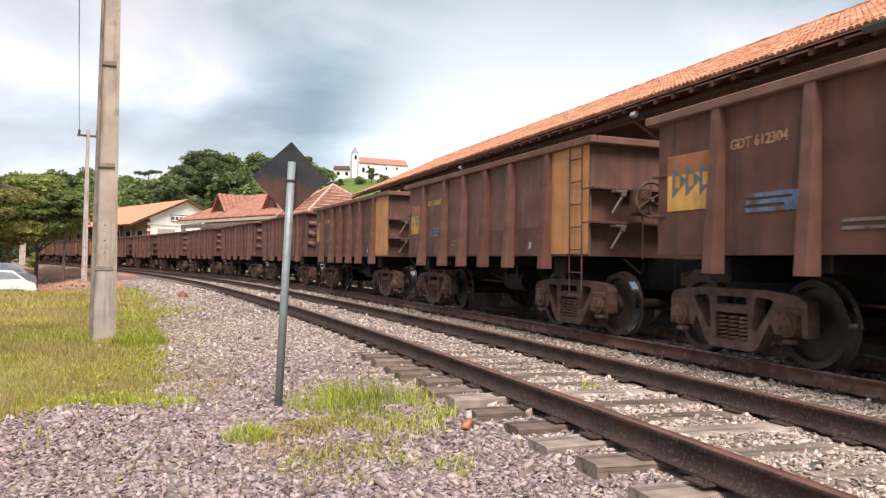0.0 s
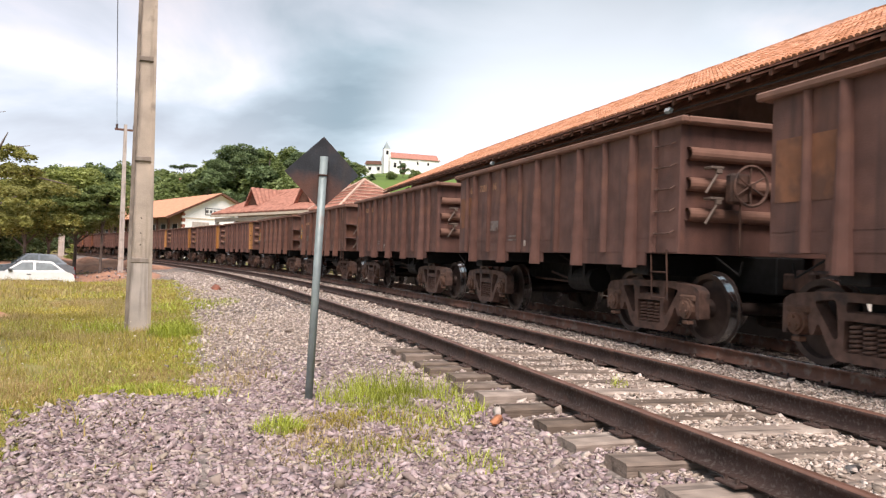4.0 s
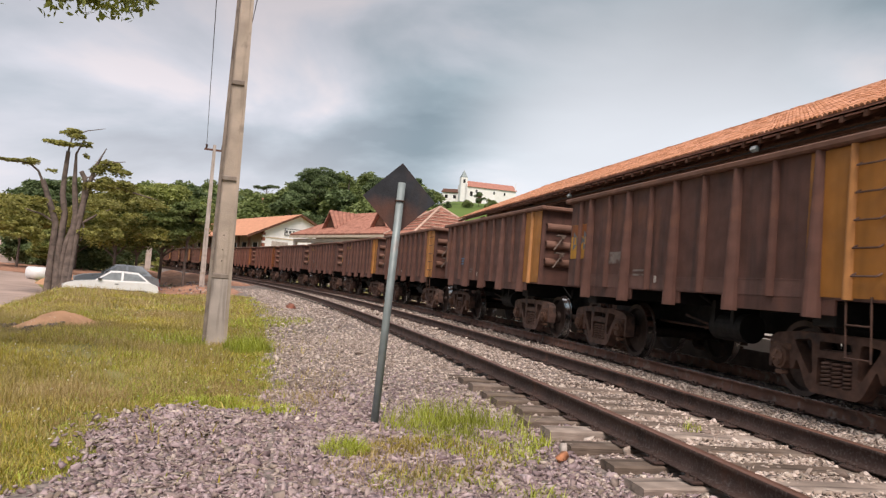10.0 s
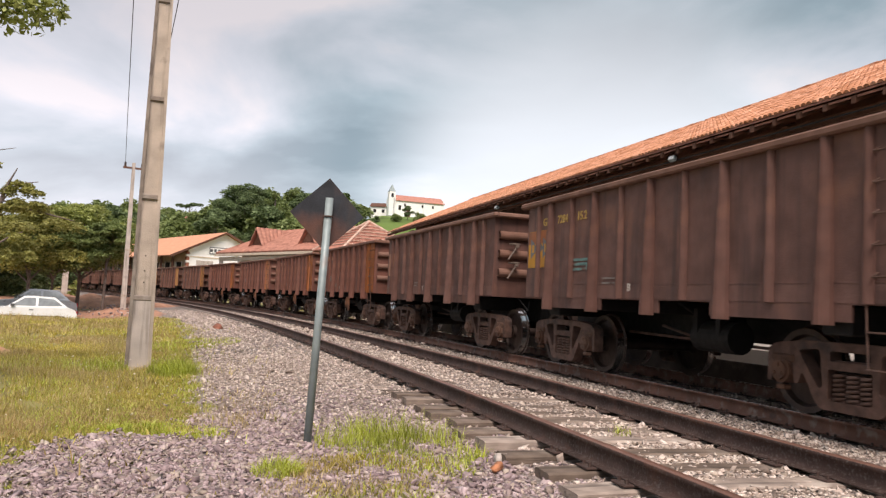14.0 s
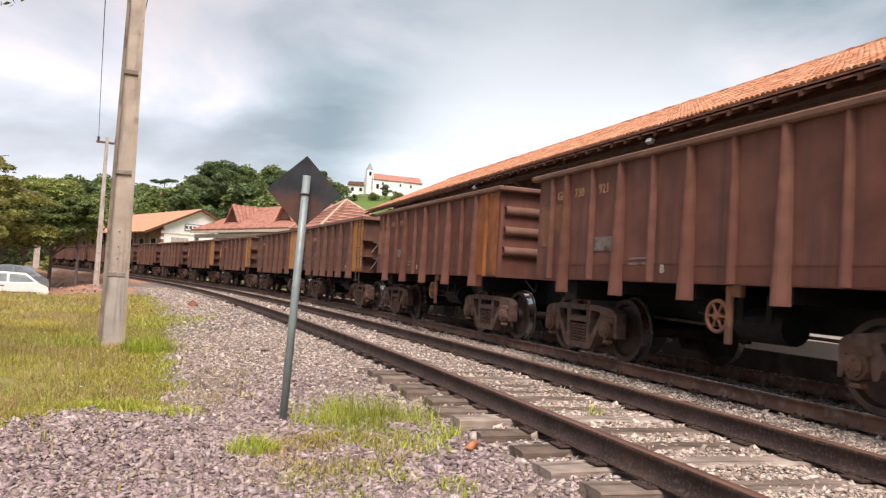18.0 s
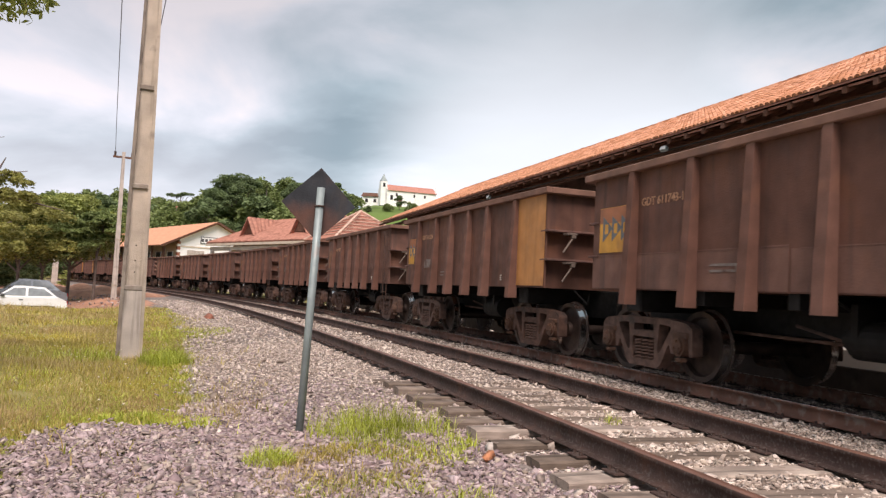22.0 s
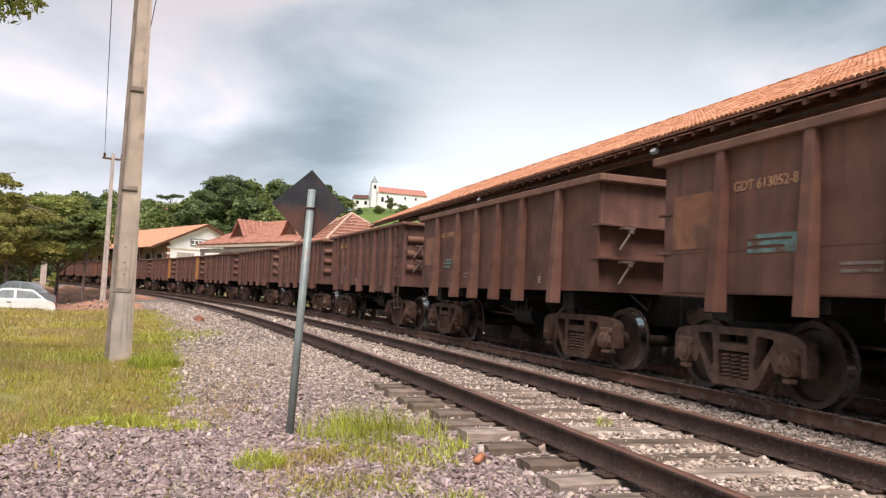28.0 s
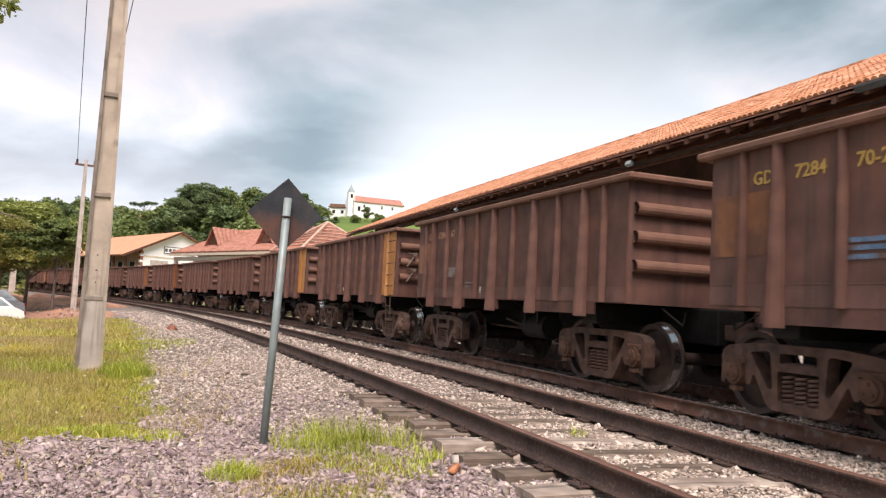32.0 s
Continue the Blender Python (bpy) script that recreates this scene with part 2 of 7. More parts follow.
LETTER_B = shade("rusty_buff_lettering", (0.37, 0.205, 0.125), 0.7, 0.0, 9.0, 0.3, 0.0)
LETTER_W = shade("pale_lettering", (0.46, 0.40, 0.36), 0.7, 0.0, 9.0, 0.2, 0.0)
RAIL_SIDE = shade("rusty_rail", (0.168, 0.082, 0.058), 0.7, 0.1, 3.0, 0.3, 0.2, 60, (0.06, 0.042, 0.037), 3.5, 0.60, (0.26, 0.22, 0.19), (9.0, 9.0, 9.0))
RAIL_DARK = shade("dark_siding_rail", (0.066, 0.040, 0.034), 0.8, 0.1, 3.0, 0.35, 0.25, 60, (0.12, 0.062, 0.045), 2.5, 0.58, (0.15, 0.125, 0.11), (38.0, 38.0, 38.0))
RAIL_TOP = shade("rail_head_brown", (0.21, 0.108, 0.078), 0.42, 0.3, 3.0, 0.22, 0.06, 80)
RAIL_SHINE = shade("rail_head_polished", (0.50, 0.47, 0.45), 0.25, 1.0, 8.0, 0.1, 0.03, 80)
WOOD = shade("weathered_sleeper", (0.25, 0.195, 0.16), 0.9, 0.0, 3.0, 0.4, 1.0, 25, (0.38, 0.315, 0.265), 2.5, 0.56, (0.022, 0.018, 0.017), (0.7, 11.0, 11.0), per_object=0.42, grain=2.6)
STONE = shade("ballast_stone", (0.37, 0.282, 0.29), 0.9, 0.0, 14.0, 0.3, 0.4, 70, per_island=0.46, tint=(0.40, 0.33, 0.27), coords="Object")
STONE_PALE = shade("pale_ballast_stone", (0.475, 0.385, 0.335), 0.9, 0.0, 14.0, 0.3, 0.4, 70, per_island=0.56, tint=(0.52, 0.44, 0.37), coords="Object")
BED = shade("ballast_bed", (0.225, 0.188, 0.17), 0.95, 0.0, 9.0, 0.5, 0.9, 30, (0.33, 0.285, 0.26), 16.0, 0.54)
EARTH = shade("grassy_earth", (0.24, 0.215, 0.075), 0.95, 0.0, 0.9, 0.3, 0.8, 9, (0.20, 0.155, 0.085), 0.35, 0.60)
DIRT = shade("red_dirt", (0.42, 0.225, 0.15), 0.95, 0.0, 2.0, 0.25, 0.7, 18, (0.30, 0.145, 0.095), 1.1, 0.56)
SAND = shade("orange_sand", (0.52, 0.30, 0.18), 0.95, 0.0, 3.0, 0.15, 0.6, 22)
ORANGE_CLAY = shade("orange_brick", (0.58, 0.25, 0.13), 0.9, 0.0, 9.0, 0.2, 0.4, 40)
ROAD = shade("dusty_road", (0.43, 0.325, 0.28), 0.92, 0.0, 0.5, 0.18, 0.3, 30, (0.33, 0.25, 0.21), 0.25, 0.55)
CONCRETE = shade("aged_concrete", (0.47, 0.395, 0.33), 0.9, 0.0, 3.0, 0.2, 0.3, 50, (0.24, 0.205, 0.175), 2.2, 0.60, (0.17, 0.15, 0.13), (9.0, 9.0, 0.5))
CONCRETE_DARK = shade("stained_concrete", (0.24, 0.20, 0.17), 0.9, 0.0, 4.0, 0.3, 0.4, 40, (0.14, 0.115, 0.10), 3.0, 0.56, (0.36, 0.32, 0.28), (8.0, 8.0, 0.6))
CONCRETE_PALE = shade("pale_concrete", (0.50, 0.44, 0.40), 0.9, 0.0, 3.0, 0.16, 0.25, 50, (0.30, 0.265, 0.235), 1.8, 0.57, (0.20, 0.175, 0.155), (11.0, 11.0, 0.7))
GALV = shade("galvanised_pipe", (0.27, 0.32, 0.325), 0.5, 0.25, 9.0, 0.15, 0.08, 60, (0.26, 0.25, 0.24), 5.0, 0.60)
PLATE = shade("rusted_sign_back", (0.030, 0.033, 0.040), 0.65, 0.1, 5.0, 0.4, 0.15, 50, (0.105, 0.050, 0.038), 1.3, 0.47, (0.055, 0.045, 0.043), (7.0, 7.0, 2.0))
TILE = shade("terracotta_tile", (0.53, 0.245, 0.14), 0.85, 0.0, 5.0, 0.25, 0.3, 40, (0.33, 0.145, 0.085), 2.4, 0.56, per_object=0.32)
TILES = shade("terracotta_tiles", (0.53, 0.245, 0.14), 0.85, 0.0, 5.0, 0.25, 0.3, 40, (0.33, 0.145, 0.085), 2.4, 0.56, per_island=0.32)
TILE_BRIGHT = shade("new_orange_tiles", (0.57, 0.285, 0.18), 0.85, 0.0, 2.0, 0.12, 0.2, 20, per_island=0.12)
TILE_OLD = shade("old_brown_tiles", (0.375, 0.175, 0.128), 0.88, 0.0, 3.0, 0.25, 0.3, 20, (0.24, 0.105, 0.075), 1.2, 0.56, per_island=0.22)
MORTAR = shade("mortared_tiles", (0.58, 0.40, 0.32), 0.9, 0.0, 3.0, 0.2, 0.2, 30)
CHURCH_TILE = shade("faded_red_tiles", (0.46, 0.215, 0.165), 0.88, 0.0, 2.0, 0.2, 0.2, 20, per_island=0.15)
TIMBER = shade("dark_roof_timber", (0.125, 0.060, 0.040), 0.85, 0.0, 4.0, 0.3, 0.2, 40, per_object=0.3)
WHITEWASH = shade("whitewashed_wall", (0.88, 0.88, 0.87), 0.9, 0.0, 1.2, 0.05, 0.1, 30, (0.74, 0.73, 0.71), 0.6, 0.62)
CREAM = shade("cream_wall", (0.62, 0.52, 0.41), 0.9, 0.0, 1.2, 0.1, 0.1, 30, (0.42, 0.33, 0.26), 0.6, 0.58)
BRICK = shade("red_brick", (0.30, 0.12, 0.08), 0.9, 0.0, 6.0, 0.3, 0.3, 40)
DARK = shade("dark_opening", (0.015, 0.014, 0.014), 0.6, 0.0, 4.0, 0.3, 0.0)
PAVING = shade("platform_concrete", (0.66, 0.61, 0.56), 0.9, 0.0, 1.5, 0.12, 0.2, 30, (0.42, 0.38, 0.34), 0.7, 0.60)
PLATFORM_SHADE = shade("sooty_stone_plinth", (0.035, 0.027, 0.025), 0.95, 0.0, 3.0, 0.4, 0.4, 25, (0.07, 0.055, 0.05), 2.0, 0.56)
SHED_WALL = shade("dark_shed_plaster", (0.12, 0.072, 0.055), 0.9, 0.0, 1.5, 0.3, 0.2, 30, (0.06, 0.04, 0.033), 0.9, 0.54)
CABLE = shade("black_cable", (0.03, 0.03, 0.032), 0.6, 0.0, 5.0, 0.1, 0.0)
CERAMIC = shade("brown_insulator", (0.07, 0.04, 0.03), 0.3, 0.0, 5.0, 0.2, 0.0)
CAR_WHITE = shade("white_car_paint", (0.82, 0.83, 0.84), 0.3, 0.0, 2.0, 0.03, 0.0, spec=0.5)
CAR_SILVER = shade("silver_car_paint", (0.30, 0.33, 0.37), 0.35, 0.4, 2.0, 0.05, 0.0, spec=0.5)
CAR_GLASS = shade("tinted_glass", (0.26, 0.285, 0.30), 0.06, 0.0, 2.0, 0.35, 0.0, spec=1.0)
RUBBER = shade("black_rubber", (0.02, 0.02, 0.021), 0.85, 0.0, 8.0, 0.2, 0.1, 60)
PLASTIC = shade("grey_plastic", (0.10, 0.10, 0.105), 0.6, 0.0, 6.0, 0.15, 0.0)
LAMP_GLASS = shade("lamp_glass", (0.55, 0.55, 0.55), 0.15, 0.0, 6.0, 0.1, 0.0, spec=0.6)
RED_GLASS = shade("tail_lamp", (0.30, 0.02, 0.015), 0.2, 0.0, 6.0, 0.1, 0.0, spec=0.6)
BARK = shade("grey_bark", (0.165, 0.130, 0.115), 0.95, 0.0, 5.0, 0.3, 0.6, 25, (0.09, 0.075, 0.065), 3.0, 0.56)
LEAF = shade("leaf_green", (0.29, 0.325, 0.095), 0.7, 0.0, 0.6, 0.35, 0.0, per_island=0.45, thin=0.3)
LEAF_DARK = shade("leaf_dark_green", (0.135, 0.188, 0.080), 0.7, 0.0, 0.5, 0.4, 0.0, per_island=0.5, thin=0.25)
LEAF_OLIVE = shade("leaf_olive", (0.30, 0.295, 0.085), 0.7, 0.0, 0.8, 0.35, 0.0, per_island=0.4, thin=0.3)
LEAF_MID = shade("leaf_mid_green", (0.185, 0.235, 0.078), 0.7, 0.0, 0.6, 0.35, 0.0, per_island=0.45, thin=0.3)
GRASS = shade("grass_blades", (0.50, 0.415, 0.09), 0.75, 0.0, 0.5, 0.35, 0.0, 60, (0.45, 0.325, 0.14), 0.45, 0.48, per_island=0.4, thin=0.35)
GRASS_DRY = shade("dry_grass", (0.47, 0.37, 0.18), 0.8, 0.0, 0.9, 0.3, 0.0, per_island=0.35, thin=0.3)
GRASS_LUSH = shade("lush_grass", (0.43, 0.475, 0.075), 0.75, 0.0, 1.5, 0.25, 0.0, per_island=0.4, thin=0.35)
HILL_GRASS = shade("hill_pasture", (0.13, 0.20, 0.045), 0.9, 0.0, 0.05, 0.3, 0.5, 0.6, (0.08, 0.12, 0.03), 0.08, 0.55)

PETAL = shade("pale_petals", (0.74, 0.68, 0.56), 0.8, 0.0, 5.0, 0.15, 0.0)


# ---- mesh helpers ----
class Shape:
    """Gathers simple solids into one mesh."""

    def __init__(self):
        self.v, self.f = [], []

    def add(self, verts, faces, m=None):
        k = len(self.v)
        self.v += [tuple(m @ Vector(v)) if m else tuple(v) for v in verts]
        self.f += [tuple(i + k for i in f) for f in faces]
        return self

    def box(self, x0, x1, y0, y1, z0, z1, m=None, c=0.0):
        if c <= 0:
            v = [(x, y, z) for z in (z0, z1) for y in (y0, y1) for x in (x0, x1)]
            return self.add(v, [(0, 2, 3, 1), (4, 5, 7, 6), (0, 1, 5, 4), (2, 6, 7, 3), (0, 4, 6, 2), (1, 3, 7, 5)], m)
        v, idx = [], {}
        for a, sx in ((x0, 1), (x1, -1)):
            for b, sy in ((y0, 1), (y1, -1)):
                for d, sz in ((z0, 1), (z1, -1)):
                    for ax in range(3):
                        p = [a + sx * c, b + sy * c, d + sz * c]
                        p[ax] = (a, b, d)[ax]
                        idx[(sx, sy, sz, ax)] = len(v)
                        v.append(tuple(p))
        f = []
        q = [(1, 1), (-1, 1), (-1, -1), (1, -1)]
        for s in (1, -1):
            f.append(tuple(idx[(s, a, b, 0)] for a, b in (q if s < 0 else q[::-1])))
            f.append(tuple(idx[(b, s, a, 1)] for a, b in (q if s < 0 else q[::-1])))
            f.append(tuple(idx[(a, b, s, 2)] for a, b in (q if s < 0 else q[::-1])))
        for a in (1, -1):
            for b in (1, -1):
                f.append((idx[(1, a, b, 1)], idx[(-1, a, b, 1)], idx[(-1, a, b, 2)], idx[(1, a, b, 2)]))
                f.append((idx[(a, 1, b, 0)], idx[(a, -1, b, 0)], idx[(a, -1, b, 2)], idx[(a, 1, b, 2)]))
                f.append((idx[(a, b, 1, 0)], idx[(a, b, -1, 0)], idx[(a, b, -1, 1)], idx[(a, b, 1, 1)]))
                for d in (1, -1):
                    f.append(tuple(idx[(a, b, d, ax)] for ax in range(3)))
        return self.add(v, f, m)

    def tube(self, p, q, r, n=10, r2=None, caps=True):
        p, q = Vector(p), Vector(q)
        r2 = r if r2 is None else r2
        d = (q - p).normalized()
        a = d.orthogonal().normalized()
        b = d.cross(a)
        v = []
        for o, rr in ((p, r), (q, r2)):
            v += [tuple(o + (a * math.cos(2 * math.pi * i / n) + b * math.sin(2 * math.pi * i / n)) * rr) for i in range(n)]
        f = [(i, (i + 1) % n, n + (i + 1) % n, n + i) for i in range(n)]
        if caps:
            f += [tuple(range(n))[::-1], tuple(range(n, 2 * n))]
        return self.add(v, f)

    def prism(self, outline, axis, a, b, m=None):
        """An outline in two axes, extruded along the third (0 x, 1 y, 2 z)."""
        def put(u, w, h):
            return {0: (h, u, w), 1: (u, h, w), 2: (u, w, h)}[axis]
        n = len(outline)
        v = [put(u, w, a) for u, w in outline] + [put(u, w, b) for u, w in outline]
        f = [(i, (i + 1) % n, n + (i + 1) % n, n + i) for i in range(n)] + [tuple(range(n))[::-1], tuple(range(n, 2 * n))]
        return self.add(v, f, m)

    def lathe(self, prof, axis_y=True, n=28):
        """A profile of (radius, offset along y) turned round the y axis."""
        k = len(prof)
        v = []
        for i in range(n):
            c, s = math.cos(2 * math.pi * i / n), math.sin(2 * math.pi * i / n)
            v += [(r * c, o, r * s) for r, o in prof]
        f = [(i * k + j, i * k + j + 1, ((i + 1) % n) * k + j + 1, ((i + 1) % n) * k + j) for i in range(n) for j in range(k - 1)]
        return self.add(v, f)

    def mesh(self, name, *mats):
        me = bpy.data.meshes.new(name)
        me.from_pydata(self.v, [], self.f)
        b = bmesh.new()
        b.from_mesh(me)
        bmesh.ops.recalc_face_normals(b, faces=b.faces)
        b.to_mesh(me)
        b.free()
        for m in mats:
            me.materials.append(m)
        return me


def raw_mesh(name, verts, faces, mat, smooth=False):
    """A mesh from numpy arrays of triangles or quads."""
    me = bpy.data.meshes.new(name)
    verts, faces = np.asarray(verts, np.float32), np.asarray(faces, np.int32)
    k = faces.shape[1]
    me.vertices.add(len(verts))
    me.vertices.foreach_set("co", verts.ravel())
    me.loops.add(faces.size)
    me.loops.foreach_set("vertex_index", faces.ravel())
    me.polygons.add(len(faces))
    me.polygons.foreach_set("loop_start", np.arange(0, faces.size, k, dtype=np.int32))
    if smooth:
        me.polygons.foreach_set("use_smooth", np.ones(len(faces), bool))
    me.update(calc_edges=True)
    if mat:
        me.materials.append(mat)
    return me


def part(name, data, parent, label="", m=None):
    ob = new(name, data)
    ob.parent = parent
    if m is not None:
        ob.matrix_basis = m
    if label:
        tagged(ob, label)
    return ob


def thing(name, label, category, m=None, data=None, group="", kind=""):
    ob = new(name, data)
    if m is not None:
        ob.matrix_basis = m
    return tagged(ob, label, category, group, kind)


def smooth_mesh(me):
    me.polygons.foreach_set("use_smooth", np.ones(len(me.polygons), bool))
    return me


def text_mesh(body, size, mat, depth=0.004):
    cu = bpy.data.curves.new("lettering", "FONT")
    cu.body, cu.size, cu.extrude, cu.align_x, cu.align_y = body, size, depth, "LEFT", "BOTTOM"
    cu.resolution_u = 2
    cu.offset = size * 0.016
    ob = bpy.data.objects.new("lettering", cu)
    me = bpy.data.meshes.new_from_object(ob)
    bpy.data.objects.remove(ob)
    bpy.data.curves.remove(cu)
    me.materials.clear()
    me.materials.append(mat)
    return me


# ---- the railway line: distance s along the main track, measured away from the camera ----
BEND_AT = np.array([-15, 0, 15, 30, 45, 60, 80, 110, 160.0, 260.0])
BEND = np.array([0.0037, 0.0037, 0.00266, 0.00493, 0.00455, 0.0019, 0.0004, 0.0004, 0.0006, 0.0])
LINE_S = np.arange(-60, 640, 0.5)
turning = np.interp(LINE_S, BEND_AT, BEND)
origin = int(np.argmin(abs(LINE_S)))
LINE_H = np.cumsum(turning) * 0.5
LINE_H += 0.32176 - LINE_H[origin]
LINE_X = np.cumsum(-np.sin(LINE_H) * 0.5)
LINE_Y = np.cumsum(np.cos(LINE_H) * 0.5)
LINE_X += 4.477 - LINE_X[origin]
LINE_Y += 9.0 - LINE_Y[origin]


def line_z(s):
    return 0.00084 * np.clip(np.asarray(s, float) - 20, 0, 250)


def on_line(s, lat=0.0, z=0.0):
    """World places at distances s, lat metres to the right of the main track's centre (the camera stands to its left)."""
    s = np.asarray(s, float)
    x, y, a = np.interp(s, LINE_S, LINE_X), np.interp(s, LINE_S, LINE_Y), np.interp(s, LINE_S, LINE_H)
    return np.stack([x + lat * np.cos(a), y + lat * np.sin(a), z + line_z(s)], -1)


def heading(s):
    return float(np.degrees(np.interp(s, LINE_S, LINE_H)))


def siding(s):
    """Offset of the second track's centre from the main one."""
    return np.interp(s, [-40, 3, 40, 120], [-3.33, -3.33, -3.78, -3.9])


def to_line(x, y):
    """s and lat of world places."""
    x, y = np.atleast_1d(np.asarray(x, float)), np.atleast_1d(np.asarray(y, float))
    ss, ll = np.empty(len(x)), np.empty(len(x))
    px, py, ps, ph = LINE_X[::2], LINE_Y[::2], LINE_S[::2], LINE_H[::2]
    for a in range(0, len(x), 4000):
        d = (x[a:a + 4000, None] - px) ** 2 + (y[a:a + 4000, None] - py) ** 2
        i = d.argmin(1)
        dx, dy = x[a:a + 4000] - px[i], y[a:a + 4000] - py[i]
        ss[a:a + 4000] = ps[i] + dx * -np.sin(ph[i]) + dy * np.cos(ph[i])
        ll[a:a + 4000] = dx * np.cos(ph[i]) + dy * np.sin(ph[i])
    return ss, ll


def step(v, a, b):
    t = np.clip((v - a) / (b - a), 0, 1)
    return t * t * (3 - 2 * t)


def ground_z(x, y):
    """Height of the bare ground."""
    x, y = np.atleast_1d(np.asarray(x, float)), np.atleast_1d(np.asarray(y, float))
    s, lat = to_line(x, y)
    r, az = np.hypot(x, y), np.degrees(np.arctan2(-x, y))
    z = np.interp(lat, [-60, -9.5, -7.2, -6.6, 1.8, 2.6, 60], [-0.40, -0.40, -0.385, -0.46, -0.46, -0.30, -0.30])
    # the street lies lower than the grass bank, and climbs with the distance
    street = np.interp(r, [12, 20, 38, 60, 119, 200, 330], [-0.5, -0.6, -0.98, -0.35, 0.27, 1.0, 1.4])
    low = np.maximum(step(az, 32.2, 35.0) * step(r, 13, 17), step(r, 33.5, 36.0)) * step(-lat, 8.6, 10.6) * (az > -20)
    z = z * (1 - low) + street * low
    z += line_z(s) * (abs(lat) < 8)
    hill = np.interp(az, [-60, -20, 6, 12, 20, 26, 34, 45, 90], [26, 30, 30, 22, 17, 13, 8, 5, 4])
    far = np.where(r > 20, hill * step(r, 125, 275), 0)
    far = np.where((y < 0), 0, far)
    return z + far


def sleeper_places(s_from, s_to, gap=0.575, seed=5):
    rnd = random.Random(seed)
    out, s = [], s_from
    while s < s_to:
        out.append(s)
        s += gap + rnd.uniform(-0.05, 0.05)
    return out


SLEEPERS = np.array(sleeper_places(-9, 42))

# ---- ground ----
def ground_sheet():
    rad = np.concatenate([np.linspace(0.6, 40, 70), np.geomspace(41, 330, 60), np.geomspace(350, 4500, 14)])
    ang = np.radians(np.linspace(0, 360, 241)[:-1])
    r, a = np.meshgrid(rad, ang, indexing="ij")
    x, y = (-r * np.sin(a)).ravel(), (r * np.cos(a)).ravel()
    z = ground_z(x, y)
    s, lat = to_line(x, y)
    rr = np.hypot(x, y)
    z += np.where((lat < -8) & (rr < 120), 0.03 * np.sin(x * 1.7) * np.sin(y * 1.3), 0) - 0.03
    n, k = len(rad), len(ang)
    i, j = np.meshgrid(np.arange(n - 1), np.arange(k), indexing="ij")
    j2 = (j + 1) % k
    f = np.stack([i * k + j, (i + 1) * k + j, (i + 1) * k + j2, i * k + j2], -1).reshape(-1, 4)
    v = np.stack([x, y, z], 1)
    v = np.vstack([v, [[0, 0, float(ground_z(0, 0)[0]) - 0.03]]])
    me = raw_mesh("ground", v, f, EARTH, True)
    bm = bmesh.new()
    bm.from_mesh(me)
    bm.verts.ensure_lookup_table()
    for q in range(k):
        bm.faces.new((bm.verts[len(v) - 1], bm.verts[q], bm.verts[(q + 1) % k]))
    bmesh.ops.recalc_face_normals(bm, faces=bm.faces)
    bm.to_mesh(me)
    bm.free()
    return tagged(new("ground", me), "earth ground with sparse grass rising into hills", "ground", kind="structure")


ground_sheet()


def strip(name, s0, s1, lats, zs, mat, ds=0.5, wobble=0.0, label="", category=""):
    """A long sheet along the line, of rows at the offsets lats and the heights zs."""
    ss = np.arange(s0, s1 + ds, ds)
    rows = []
    for i, (lt, z) in enumerate(zip(lats, zs)):
        wob = wobble * (np.sin(ss * 1.9 + i) + np.sin(ss * 0.73 + 2 * i) + 0.6 * np.sin(ss * 4.1)) * (1 if i in (0, len(lats) - 1) else 0)
        rows.append(on_line(ss, lt + wob, z))
    v = np.stack(rows, 1).reshape(-1, 3)
    n, k = len(ss), len(lats)
    i, j = np.meshgrid(np.arange(n - 1), np.arange(k - 1), indexing="ij")
    f = np.stack([i * k + j, i * k + j + 1, (i + 1) * k + j + 1, (i + 1) * k + j], -1).reshape(-1, 4)
    return tagged(new(name, raw_mesh(name, v, f[:, ::-1], mat, True)), label, category, kind="structure")


strip("ballast_bed", -40, 500, [-7.3, -7.0, -6.2, -5.2, -4.7, -4.2, -3.9, -2.0, 1.4, 1.9], [-0.44, -0.372, -0.355, -0.315, -0.275, -0.235, -0.212, -0.212, -0.212, -0.26], BED, 0.5, 0.12,
      "grey crushed-stone ballast bed under both tracks", "ballast")


def gravel_apron():
    """The trodden stone apron round the camera, with a ragged edge."""
    v, f = [], []
    n = 60
    rim = []
    for i in range(n):
        a = 2 * math.pi * i / n
        # an ellipse stretched along the tracks
        ex = 3.1 * math.copysign(abs(math.cos(a)) ** 0.45, math.cos(a)) + 0.12 * math.sin(5 * a) + 0.1 * math.sin(11 * a)
        ey = 6.95 * math.copysign(abs(math.sin(a)) ** 0.45, math.sin(a)) + 0.14 * math.sin(7 * a + 1)
        rim.append((ex - 0.15, ey))
    for k in range(9):
        for ex, ey in rim:
            x, y = ex * (k + 0.02) / 8, ey * (k + 0.02) / 8
            v.append((x, y, float(ground_z(x, y)[0]) + (0.012 if k < 8 else -0.07)))
    for k in range(8):
        for i in range(n):
            f.append((k * n + i, (k + 1) * n + i, (k + 1) * n + (i + 1) % n, k * n + (i + 1) % n))
    return tagged(new("gravel_apron", raw_mesh("gravel_apron", v, f, BED, True)), "trodden gravel apron beside the track", "gravel", kind="structure")


gravel_apron()

